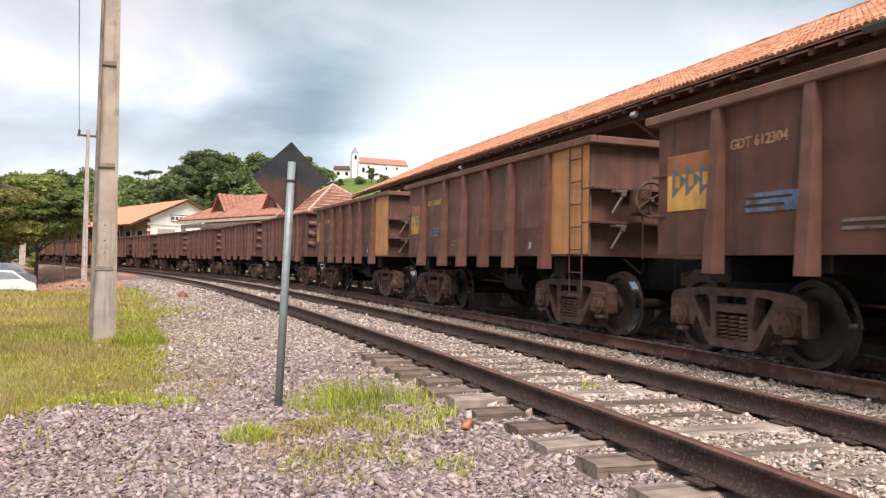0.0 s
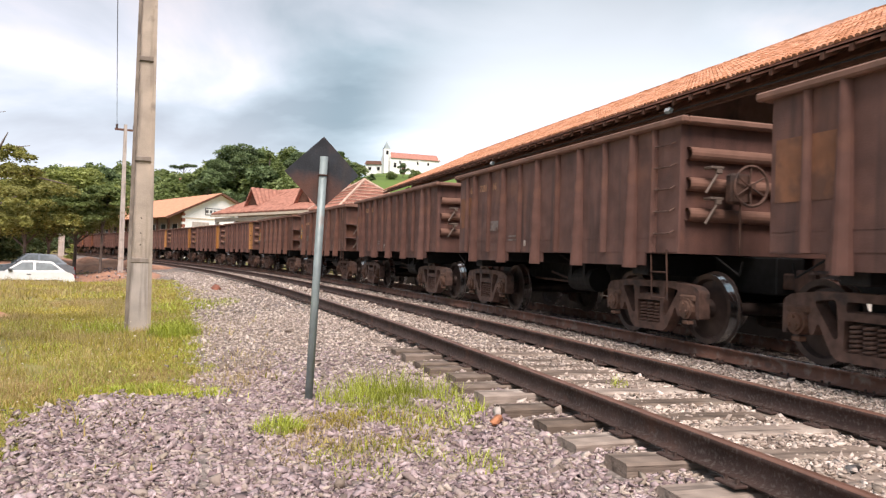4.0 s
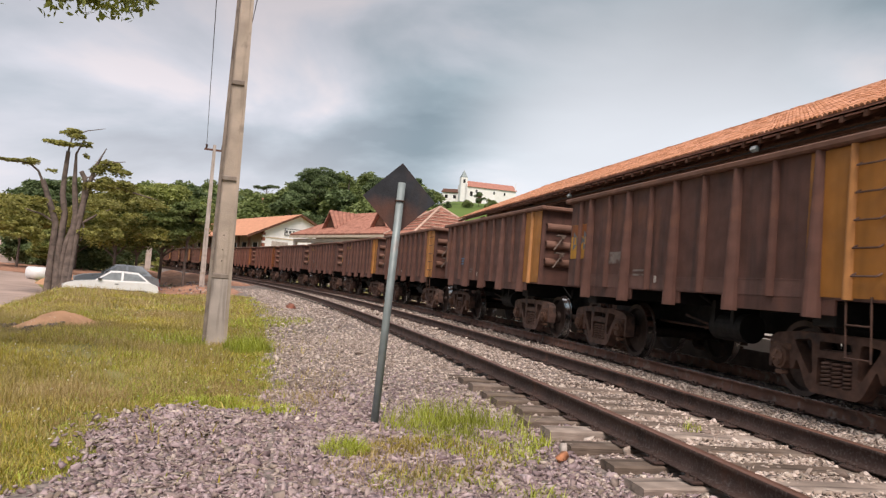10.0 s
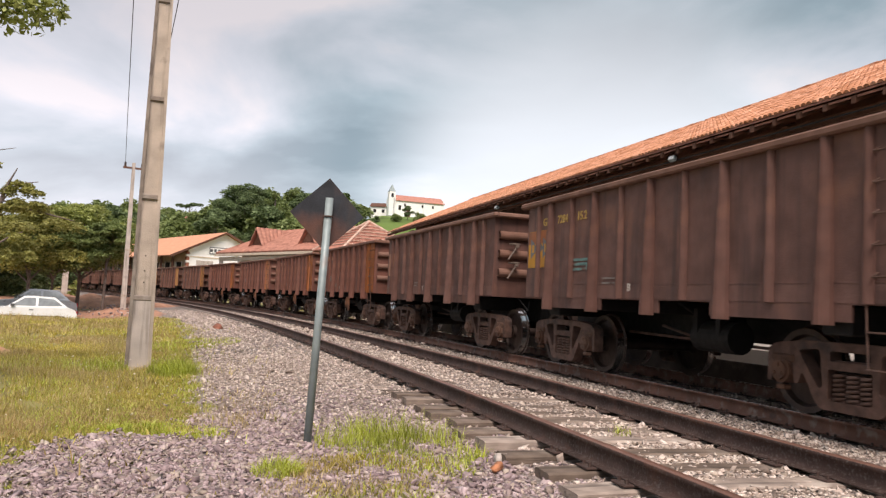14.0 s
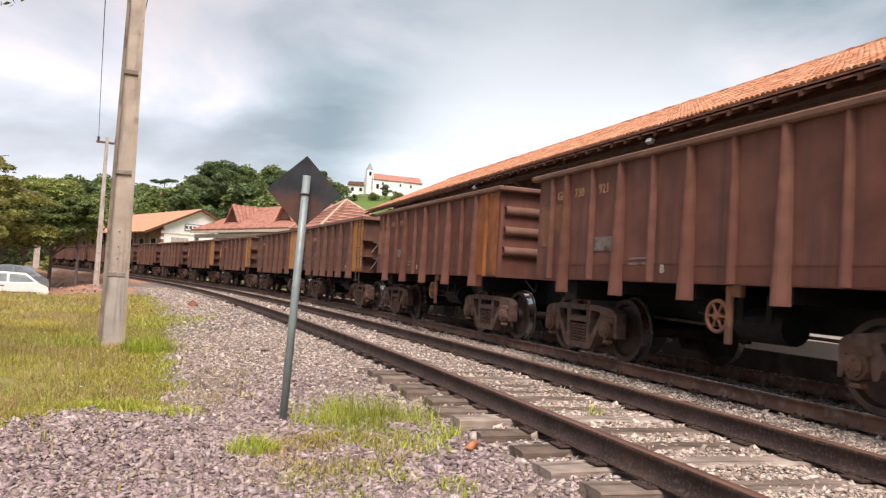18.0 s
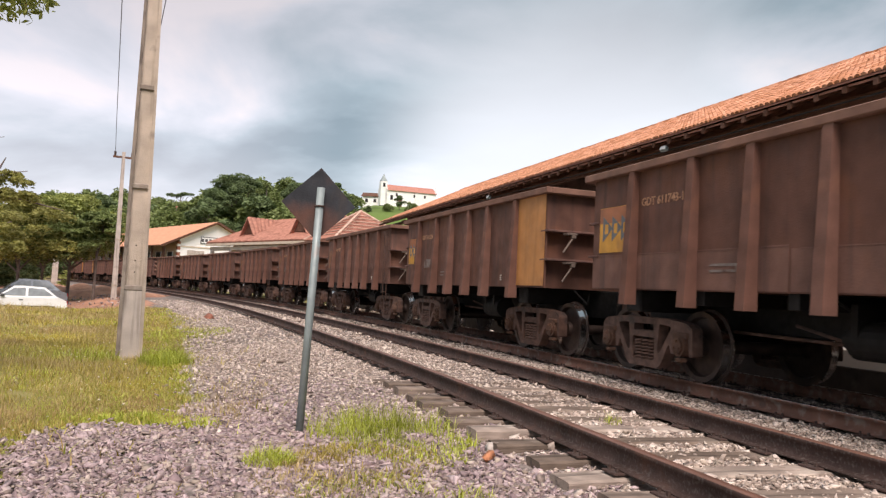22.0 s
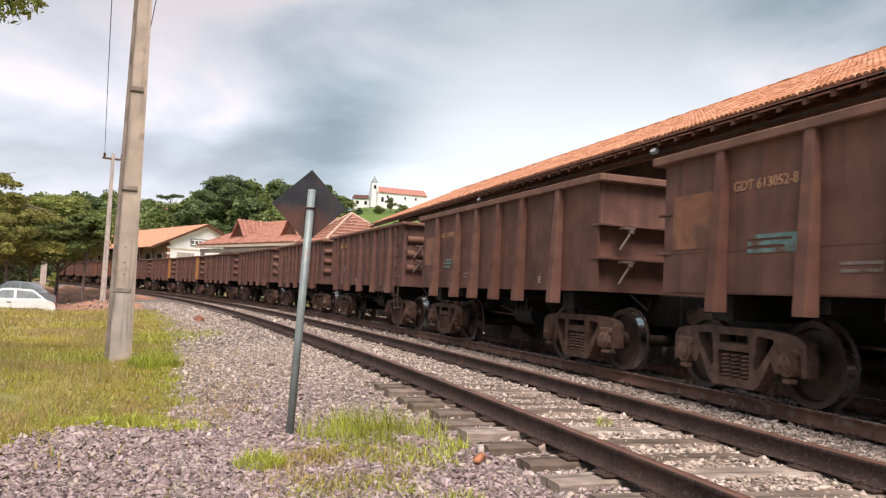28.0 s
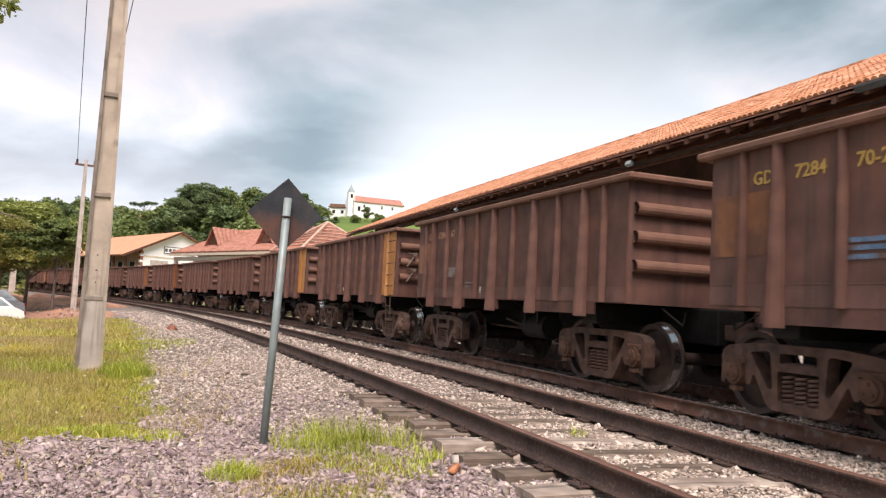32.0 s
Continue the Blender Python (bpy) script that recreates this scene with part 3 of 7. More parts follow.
# ---- loose stones and grass ----
def cast(rng, n, r0, r1, a0=-50.0, a1=52.0):
    """Places spread evenly over a sector before the camera."""
    r = np.sqrt(rng.uniform(r0 * r0, r1 * r1, n))
    a = np.radians(rng.uniform(a0, a1, n))
    return -r * np.sin(a), r * np.cos(a)


def lumps(x, y):
    return np.sin(x * 2.3 + 1.7 * np.sin(y * 1.1)) + np.sin(y * 2.9 + 1.3 * np.sin(x * 1.7)) + 0.6 * np.sin(x * 6.1 + y * 4.3)


EDGE_S, EDGE_LAT = [-8, -2, 0, 3, 6, 12, 18, 30, 60], [-6.95, -6.88, -6.98, -7.08, -7.05, -7.05, -6.8, -6.8, -6.7]


def edge_depth(x, y, s, lat):
    """How far a place lies inside the meadow (negative: on the gravel)."""
    w = 0.06 * lumps(x * 1.6, y * 1.6) + 0.05 * np.sin(x * 11.0 + 3 * np.sin(y * 7.0))
    bank = np.interp(s, EDGE_S, EDGE_LAT) - lat
    left = np.interp(y, [0, 4.3, 5.0, 5.7, 6.5, 7.3], [-2.5, -2.58, -2.87, -3.28, -3.32, -3.2])
    apron = np.maximum(y - 7.18, left - x)
    return np.minimum(bank, apron) + w


def is_gravel(x, y, s, lat):
    return (edge_depth(x, y, s, lat) < 0) & (lat < 1.75)


CUBE = (np.array([(x, y, z) for z in (-1, 1) for y in (-1, 1) for x in (-1, 1)], float),
        np.array([(0, 2, 3), (0, 3, 1), (4, 5, 7), (4, 7, 6), (0, 1, 5), (0, 5, 4), (2, 6, 7), (2, 7, 3), (0, 4, 6), (0, 6, 2), (1, 3, 7), (1, 7, 5)]))
OCTA = (np.array([(1.25, 0, 0), (-1.25, 0, 0), (0, 1.25, 0), (0, -1.25, 0), (0, 0, 1.25), (0, 0, -1.25)], float),
        np.array([(0, 2, 4), (2, 1, 4), (1, 3, 4), (3, 0, 4), (2, 0, 5), (1, 2, 5), (3, 1, 5), (0, 3, 5)]))


def stone_mesh(name, x, y, z, size, rng, mat, kind=CUBE, thick=(0.17, 0.42)):
    """Broken stones: jittered blocks or double pyramids, one island each."""
    base, tri = kind
    n, c = len(x), len(base)
    v = base[None] * (1 + rng.uniform(-0.62, 0.4, (n, c, 3))) + rng.uniform(-0.22, 0.22, (n, c, 3))
    v = v * np.stack([rng.uniform(0.7, 1.4, n), rng.uniform(0.45, 0.95, n), rng.uniform(*thick, n)], 1)[:, None]
    q = rng.normal(size=(n, 4)) * np.array([1.0, 0.22, 0.22, 1.0])
    q /= np.linalg.norm(q, axis=1)[:, None]
    w, i, j, k = q.T
    R = np.stack([1 - 2 * (j * j + k * k), 2 * (i * j - k * w), 2 * (i * k + j * w), 2 * (i * j + k * w), 1 - 2 * (i * i + k * k), 2 * (j * k - i * w),
                  2 * (i * k - j * w), 2 * (j * k + i * w), 1 - 2 * (i * i + j * j)], -1).reshape(n, 3, 3)
    v = np.einsum("nij,nvj->nvi", R, v) * np.asarray(size)[:, None, None]
    v += np.stack([x, y, z], 1)[:, None]
    f = tri[None] + (np.arange(n) * c)[:, None, None]
    return raw_mesh(name, v.reshape(-1, 3), f.reshape(-1, 3), mat)


def bed_z(lat, x, y):
    near = np.interp(lat, [-7.1, -6.2, -5.2, -4.7, -4.2, -3.9, 1.4], [-0.375, -0.355, -0.315, -0.275, -0.235, -0.212, -0.212])
    return np.where(lat < -7.0, ground_z(x, y) + 0.012, near)


def scatter_stones():
    rng = np.random.default_rng(11)
    for r0, r1, n, lo, hi, kind in ((3.2, 9, 58000, 0.012, 0.026, CUBE), (3.2, 9, 36000, 0.007, 0.017, OCTA), (9, 17, 78000, 0.0125, 0.029, OCTA), (17, 48, 60000, 0.023, 0.046, OCTA)):
        x, y = cast(rng, n * 2, r0, r1, *((-14, 33) if r0 > 10 else (-50, 52)))
        s, lat = to_line(x, y)
        d = edge_depth(x, y, s, lat)
        ok = (d < 0) & (lat < 1.75) | ((d < 0.35) & (rng.random(len(x)) < 0.2 * np.exp(-np.maximum(d, 0) / 0.12)))
        near = siding(s)
        for c in (near - 0.836, near + 0.836, 0 * s - 0.836, 0 * s + 0.836):
            ok &= abs(lat - c) > 0.075
        bare = (abs(lat - near) < 1.38) & (np.min(abs(s[:, None] - SLEEPERS[None]), 1) < 0.125) & (rng.random(len(s)) < np.where(lat < near - 0.85, np.interp(s, [1.5, 4], [0.95, 0.2]), np.interp(s, [2, 7], [0.85, 0.35])))
        ok &= ~bare
        x, y, s, lat = x[ok][:n], y[ok][:n], s[ok][:n], lat[ok][:n]
        # fine chips lie between larger stones; paler stone in the rails' bed and farther off
        size = rng.uniform(lo, hi, len(x)) * (1 + 0.6 * (rng.random(len(x)) > 0.92)) * np.where(rng.random(len(x)) < 0.3, 0.6, 1.0)
        z = bed_z(lat, x, y) + size * rng.uniform(-0.15, 0.6, len(x))
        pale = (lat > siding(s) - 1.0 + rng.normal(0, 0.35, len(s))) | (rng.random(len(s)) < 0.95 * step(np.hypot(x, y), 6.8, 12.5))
        for mat, sel, label in ((STONE, ~pale, "grey and mauve crushed stones of the track ballast"), (STONE_PALE, pale, "pale crushed stones between the rails and farther off")):
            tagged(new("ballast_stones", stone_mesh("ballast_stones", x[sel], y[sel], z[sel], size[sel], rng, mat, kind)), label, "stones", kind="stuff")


scatter_stones()


def blades(name, x, y, z, height, rng, mat, label, lean=0.45, width=0.006, simple=False):
    n = len(x)
    a = rng.uniform(0, 2 * np.pi, n)
    d = np.stack([np.cos(a), np.sin(a), np.zeros(n)], 1)
    side = np.stack([-np.sin(a), np.cos(a), np.zeros(n)], 1) * (width * rng.uniform(0.7, 1.4, n))[:, None]
    h = np.asarray(height)[:, None]
    bend = (lean * rng.uniform(0.2, 1.2, n))[:, None] * h
    p0 = np.stack([x, y, z], 1)
    up = np.array([[0, 0, 1.0]])
    p1 = p0 + up * h * 0.55 + d * bend * 0.3
    p2 = p0 + up * h * 0.97 + d * bend
    if simple:
        v = np.stack([p0 - side, p0 + side, p2], 1).reshape(-1, 3)
        f = np.arange(3 * n).reshape(-1, 3)
        return tagged(new(name, raw_mesh(name, v, f, mat)), label, "grass", kind="stuff")
    v = np.stack([p0 - side, p0 + side, p1 - side * 0.8, p1 + side * 0.8, p2], 1).reshape(-1, 3)
    f = (np.array([(0, 1, 3), (0, 3, 2), (2, 3, 4)])[None] + (np.arange(n) * 5)[:, None, None]).reshape(-1, 3)
    return tagged(new(name, raw_mesh(name, v, f, mat)), label, "grass", kind="stuff")


def meadow():
    rng = np.random.default_rng(23)
    for r0, r1, n, wide, tall in ((4.0, 11, 100000, 0.0030, 0.42), (11, 22, 110000, 0.0062, 0.5), (22, 37, 50000, 0.013, 0.62)):
        x, y = cast(rng, n * 3, r0, r1, 4, 50)
        s, lat = to_line(x, y)
        az = np.degrees(np.arctan2(-x, y))
        r = np.hypot(x, y)
        d = edge_depth(x, y, s, lat)
        ok = (d + rng.normal(0, 0.09, len(x)) > 0) & (lat < -6) & (az < np.interp(r, [14.0, 15.5, 17.0, 20, 24, 30, 36, 40], [60, 60, 44.0, 38.8, 36.6, 34.9, 33.9, 33.4])) & (r < 36.5) & (lat > -26)
        ok &= ~((np.hypot(x + 9.5, y - 14.5) < 0.8))
        ok &= rng.random(len(x)) < 0.66 + 0.17 * lumps(x * 0.6, y * 0.6) + 0.12 * lumps(x * 3.1, y * 2.7)
        x, y, lat, d = x[ok][:n], y[ok][:n], lat[ok][:n], d[ok][:n]
        z = np.where(lat > -7.3, bed_z(lat, x, y) + 0.022, ground_z(x, y)) - 0.03
        patch = np.clip(0.5 + 0.3 * lumps(x * 0.45 + 3, y * 0.4), 0, 1)
        tuft = np.clip(0.5 + 0.35 * lumps(x * 3.4, y * 3.0), 0, 1.3)
        edge = step(d, 0.1, 1.5)
        h = rng.uniform(0.05, 0.19, len(x)) * tall * (0.75 + 0.45 * edge) * (0.6 + 0.45 * patch + 0.4 * tuft)
        lush = rng.random(len(x)) < 0.05 + 0.6 * np.exp(-np.maximum(d, 0) / 0.45) + 0.25 * (lumps(x * 0.5 - 2, y * 0.45 + 1) > 1.0)
        dry = ~lush & (rng.random(len(x)) < 0.12 + 0.42 * patch * edge)
        far = r0 > 10
        sel = ~lush & ~dry
        blades("meadow_grass", x[sel], y[sel], z[sel], h[sel], rng, GRASS, "yellow-green meadow grass on the bank beside the track", 1.15, wide, far)
        blades("lush_grass", x[lush], y[lush], z[lush], h[lush] * 0.95, rng, GRASS_LUSH, "bright green grass along the edge of the meadow", 1.3, wide * 1.1, far)
        blades("dry_grass", x[dry], y[dry], z[dry], h[dry] * 1.7, rng, GRASS_DRY, "dry brownish grass stalks among the meadow", 0.6, wide * 0.5, far)


meadow()


def seed_heads():
    """Small pale flower heads on thin stalks over the meadow."""
    rng = np.random.default_rng(29)
    x, y = cast(rng, 2600, 5.5, 22, 8, 48)
    s, lat = to_line(x, y)
    r, az = np.hypot(x, y), np.degrees(np.arctan2(-x, y))
    ok = ~is_gravel(x, y, s, lat) & (lat < -7.4) & (az < np.interp(r, [15.5, 16.5, 24], [60, 36.5, 34.5])) & (rng.random(len(x)) < 0.35 + 0.3 * lumps(x * 0.5, y * 0.5))
    x, y = x[ok][:700], y[ok][:700]
    z = ground_z(x, y) + rng.uniform(0.07, 0.17, len(x))
    tagged(new("flower_heads", stone_mesh("flower_heads", x, y, z, rng.uniform(0.006, 0.011, len(x)), rng, PETAL)), "pale seed heads and small flowers in the meadow", "flowers", kind="stuff")


seed_heads()


def fringe():
    """Thin weeds where the meadow gives way to the ballast."""
    rng = np.random.default_rng(37)
    x, y = cast(rng, 60000, 5.0, 30, 0, 40)
    s, lat = to_line(x, y)
    d = -edge_depth(x, y, s, lat)
    ok = is_gravel(x, y, s, lat) & (rng.random(len(x)) < 0.8 * np.exp(-d / 0.38) * (0.5 + 0.4 * lumps(x * 1.1, y * 1.1)))
    x, y, lat = x[ok][:9000], y[ok][:9000], lat[ok][:9000]
    z = bed_z(lat, x, y) - 0.01
    h = rng.uniform(0.03, 0.13, len(x))
    k = rng.random(len(x))
    for name, m, sel, label in (("meadow_grass", GRASS, k < 0.5, "short yellow-green grass creeping into the ballast"), ("dry_grass", GRASS_DRY, k > 0.72, "thin dry weeds at the edge of the ballast"),
                                ("lush_grass", GRASS_LUSH, (k >= 0.5) & (k <= 0.72), "bright green grass creeping into the ballast")):
        blades(name, x[sel], y[sel], z[sel], h[sel], rng, m, label, 1.0, 0.006)


fringe()


def weed_patch(name, cx, cy, rx, ry, n, height, mat, label, seed, width=0.0045):
    rng = np.random.default_rng(seed)
    r, a = np.sqrt(rng.random(n)) ** 0.9, rng.uniform(0, 2 * np.pi, n)
    x, y = cx + rx * r * np.cos(a), cy + ry * r * np.sin(a)
    keep = rng.random(n) < 0.55 + 0.3 * lumps(x * 2.2, y * 2.2)
    x, y, r = x[keep], y[keep], r[keep]
    s, lat = to_line(x, y)
    z = np.maximum(bed_z(lat, x, y), -0.40)
    return blades(name, x, y, z - 0.01, height * rng.uniform(0.25, 1.1, len(x)) ** 1.3 * (1.15 - 0.6 * r), rng, mat, label, 0.95, width)


LOW, TALL = "low yellow-green weeds creeping over the gravel", "bright green grass tuft growing in the ballast"
for cx, cy, rx, ry, count, high, mat, label, seed, wide in (
        (-0.62, 7.2, 0.68, 0.6, 1500, 0.36, GRASS_LUSH, TALL, 1, 0.0026), (-0.30, 6.9, 0.45, 0.5, 800, 0.28, GRASS_LUSH, TALL, 2, 0.0026), (-0.9, 7.35, 0.25, 0.35, 300, 0.26, GRASS_LUSH, TALL, 20, 0.0026),
        (-0.58, 6.95, 0.6, 0.6, 1900, 0.13, GRASS_LUSH, TALL, 21, 0.004), (-1.3, 5.86, 0.2, 0.24, 900, 0.17, GRASS_LUSH, "low yellow-green weeds in the gravel", 3, 0.003),
        (0.14, 6.5, 0.16, 0.22, 320, 0.18, GRASS_LUSH, "low green weeds beside the sleeper ends", 4, 0.004), (-0.75, 5.5, 0.6, 0.7, 2600, 0.11, GRASS_DRY, "low yellowing weeds in the gravel", 5, 0.003),
        (-0.6, 5.9, 0.6, 0.7, 3200, 0.11, GRASS, LOW, 6, 0.004), (-0.9, 6.2, 0.4, 0.4, 1000, 0.09, GRASS, LOW, 16, 0.004), (-0.25, 6.3, 0.55, 0.7, 2200, 0.11, GRASS_LUSH, LOW, 17, 0.004),
        (-0.45, 5.1, 0.5, 0.5, 1500, 0.10, GRASS_LUSH, "low green weeds creeping over the gravel", 18, 0.004), (-2.1, 8.0, 0.35, 0.7, 700, 0.14, GRASS_DRY, "thin dry weeds at the edge of the gravel", 19, 0.0025),
        (0.2, 4.9, 0.16, 0.25, 260, 0.14, GRASS_LUSH, "low green weeds beside the sleeper ends", 7, 0.004), (-4.55, 12.4, 0.42, 0.5, 2400, 0.34, GRASS_LUSH, "thick green grass round the foot of the pole", 8, 0.005),
        (-5.9, 12.6, 0.6, 0.5, 900, 0.24, GRASS_LUSH, "thick green grass round the foot of the pole", 9, 0.005), (-2.75, 7.5, 0.6, 0.3, 2600, 0.09, GRASS_LUSH, "bright low grass along the gravel edge", 10, 0.004),
        (-2.35, 7.3, 0.25, 0.22, 900, 0.08, GRASS_LUSH, "bright low grass along the gravel edge", 22, 0.004), (-6.5, 19.0, 0.9, 2.8, 2600, 0.14, GRASS_LUSH, "bright low grass along the ballast edge", 12, 0.008),
        (-2.5, 8.9, 0.45, 1.4, 900, 0.16, GRASS_DRY, "thin dry weeds in the ballast", 13, 0.0025), (-1.75, 6.55, 0.3, 0.3, 240, 0.07, GRASS_DRY, "sparse dry weeds in the gravel", 23, 0.003),
        (-2.0, 5.5, 0.3, 0.3, 160, 0.06, GRASS, "sparse low weeds in the gravel", 24, 0.003), (1.62, 7.6, 0.12, 0.2, 150, 0.15, GRASS_LUSH, "small green weed between the rails", 14, 0.003),
        (0.05, 7.1, 0.1, 0.1, 70, 0.10, GRASS_LUSH, "small dark weed at a sleeper end", 15, 0.003)):
    weed_patch("grass_tuft", cx, cy, rx, ry, count, high, mat, label, seed, wide)


def single_stones():
    rng = np.random.default_rng(3)
    for name, label, x, y, z, size, mat in (("orange_stone", "orange brick fragment lying at a sleeper end", 0.36, 5.95, -0.235, 0.036, ORANGE_CLAY),
                                            ("pale_stone", "pale grey lump of concrete beside a sleeper", 0.40, 6.3, -0.25, 0.05, CONCRETE_PALE),
                                            ("brick_fragment", "red brick fragment on the ballast", -8.3, 26.5, -0.30, 0.13, BRICK)):
        tagged(new(name, stone_mesh(name, np.array([x]), np.array([y]), np.array([z]), np.array([size]), rng, mat, CUBE, (0.7, 0.9))), label, "stone")


single_stones()

# ---- tracks ----
RAIL_PROFILE = [(-0.07, -0.17), (0.07, -0.17), (0.07, -0.158), (0.012, -0.14), (0.010, -0.045), (0.036, -0.034), (0.036, -0.006), (0.030, 0.0),
                (-0.030, 0.0), (-0.036, -0.006), (-0.036, -0.034), (-0.010, -0.045), (-0.012, -0.14), (-0.07, -0.158)]


def rail_mesh(name, offset, top, web, s0=-40, s1=500):
    ss = np.concatenate([np.arange(s0, 80, 1.0), np.arange(80, s1, 5.0)])
    k = len(RAIL_PROFILE)
    rows = [on_line(ss, offset(ss) + u, w) for u, w in RAIL_PROFILE]
    v = np.stack(rows, 1).reshape(-1, 3)
    i, j = np.meshgrid(np.arange(len(ss) - 1), np.arange(k), indexing="ij")
    j2 = (j + 1) % k
    f = np.stack([i * k + j, i * k + j2, (i + 1) * k + j2, (i + 1) * k + j], -1).reshape(-1, 4)
    me = raw_mesh(name, v, f, web)
    me.materials.append(top)
    me.polygons.foreach_set("material_index", np.where(np.isin(j.ravel(), (6, 7, 8)), 1, 0).astype(np.int32))
    return me


def track(name, label, offset, top, web, s_from, s_to, gap=0.575, proud=0.0):
    t = thing(name, label, "railway track", kind="structure")
    for side in (-0.836, 0.836):
        part("rail", rail_mesh("rail", lambda s, side=side: offset(s) + side, top, web), t)
    kinds = []
    rnd = random.Random(5)
    for i in range(4):
        sh = Shape()
        w = 0.115 + 0.012 * i
        pts = []
        for q in range(7):
            x = -1.36 + 2.72 * q / 6
            pts.append((x, rnd.uniform(-0.012, 0.012)))
        for q in range(6):
            (xa, ja), (xb, jb) = pts[q], pts[q + 1]
            v = []
            for x, jj in ((xa, ja), (xb, jb)):
                v += [(x, -w + jj, -0.16), (x, w + jj, -0.16), (x, w + jj, -0.012), (x, w - 0.02 + jj, jj * 0.5), (x, -w + 0.02 + jj, jj * 0.5), (x, -w + jj, -0.012)]
            sh.add(v, [(k, (k + 1) % 6, 6 + (k + 1) % 6, 6 + k) for k in range(6)])
            if q == 0:
                sh.add(v[:6], [tuple(range(6))])
            if q == 5:
                sh.add(v[6:], [tuple(range(6))])
        kinds.append(sh.mesh("sleeper", WOOD))
    plate = Shape()
    plate.box(-0.15, 0.15, -0.09, 0.09, 0.0, 0.018, c=0.005)
    for u in (-0.105, 0.105):
        for w in (-0.05, 0.05):
            plate.tube((u, w, 0.015), (u, w, 0.05), 0.014, 6)
    plate_me = plate.mesh("tie_plate", RAIL_DARK)
    for s in sleeper_places(s_from, s_to, gap):
        p = on_line(s, float(offset(s)) + rnd.uniform(-0.06, 0.06), -0.192 + proud - float(np.interp(s, [2.2, 4.0, 8.0], [0.0, 0.07, 0.095])) + rnd.uniform(-0.016, 0.010))
        turn = heading(s) + rnd.uniform(-2.2, 2.2)
        ob = part("sleeper", rnd.choice(kinds), t, m=pose(*p, rnd.uniform(-1, 1), rnd.uniform(-0.8, 0.8), turn))
        if s < 22:
            for side in (-0.836, 0.836):
                q = on_line(s, float(offset(s)) + side, -0.187)
                part("tie_plate", plate_me, t, m=pose(*q, 0, 0, heading(s)))
    return t


track("siding_track", "rusty siding track on weathered timber sleepers", siding, RAIL_TOP, RAIL_DARK, -9, 42)
track("main_track", "worn main railway track under the moving train", lambda s: np.zeros_like(np.asarray(s, float)), RAIL_SHINE, RAIL_SIDE, -9, 20, proud=-0.05)

# ---- the ore train ----
PITCH, SPEED, START = 9.703, 10.04, 0.99  # wagon pitch, metres a second, place of the first wagon's far corner
HALF = 4.19


def solid8(top, bottom, z0, z1):
    """A tapered post: rectangles (x0, x1, y0, y1) at z0 (bottom) and z1 (top)."""
    v = []
    for (x0, x1, y0, y1), z in ((bottom, z0), (top, z1)):
        v += [(x0, y0, z), (x1, y0, z), (x1, y1, z), (x0, y1, z)]
    return v, [(3, 2, 1, 0), (4, 5, 6, 7), (0, 1, 5, 4), (1, 2, 6, 5), (2, 3, 7, 6), (3, 0, 4, 7)]


def body_meshes(mat, flat, plain=False):
    """Side sheet (outer face on y = 0), end wall (outer face on x = 0, towards +x) and floor."""
    L, W, t = 4.02, 1.45, 0.03
    if flat:
        side = Shape().box(-L, L, -t, 0, 1.15, 2.79)
    elif plain:
        side = Shape().prism([(-L, 1.15), (-3.34, 1.15), (-3.34, 0.96), (-2.86, 0.96), (-2.86, 1.15), (L, 1.15), (L, 2.79), (-L, 2.79)], 1, -t, 0)
    else:
        side = Shape().prism([(-L, 1.15), (-3.3, 1.15), (-3.3, 0.99), (-1.25, 0.99), (-1.25, 1.15), (-0.2, 1.15), (-0.2, 0.99), (0.2, 0.99), (0.2, 1.15), (1.3, 1.15), (1.3, 0.99),
                              (3.25, 0.99), (3.25, 1.15), (L, 1.15), (L, 2.79), (-L, 2.79)], 1, -t, 0)
    if flat:
        end = Shape().prism([(0, 2.79), (0, 2.12), (-0.13, 2.12), (-0.13, 1.15), (-0.16, 1.15), (-0.16, 2.79)], 1, -W + t, W - t)
    else:
        end = Shape().box(-t, 0, -W + t, W - t, 1.15, 2.79)
    floor = Shape().box(-L + 0.2, L - 0.2, -W + t, W - t, 1.16, 1.20)
    return side.mesh("side_wall", mat), end.mesh("end_wall", mat), floor.mesh("floor", mat)


def top_rail_mesh(flat):
    """A boxed rim with rolled edges; the round-ribbed wagons have a slightly slimmer one."""
    sh = Shape()
    L, W, w, h = 4.19, 1.55, 0.11, (0.105 if flat else 0.09)
    z0, z1, c = 2.85 - h, 2.85, (0.012 if flat else 0.022)
    sh.box(-L, L, W - w, W, z0, z1, c=c).box(-L, L, -W, -W + w, z0, z1, c=c)
    sh.box(-L, -L + 0.17, -W + w, W - w, z0, z1, c=c).box(L - 0.17, L, -W + w, W - w, z0, z1, c=c)
    return sh.mesh("top_rail", RIM_RUST)


def flat_rib(mat):
    v, f = solid8((-0.065, 0.065, 0, 0.085), (-0.075, 0.075, 0, 0.18), 0.95, 2.76)
    return Shape().add(v, f).mesh("rib", mat)


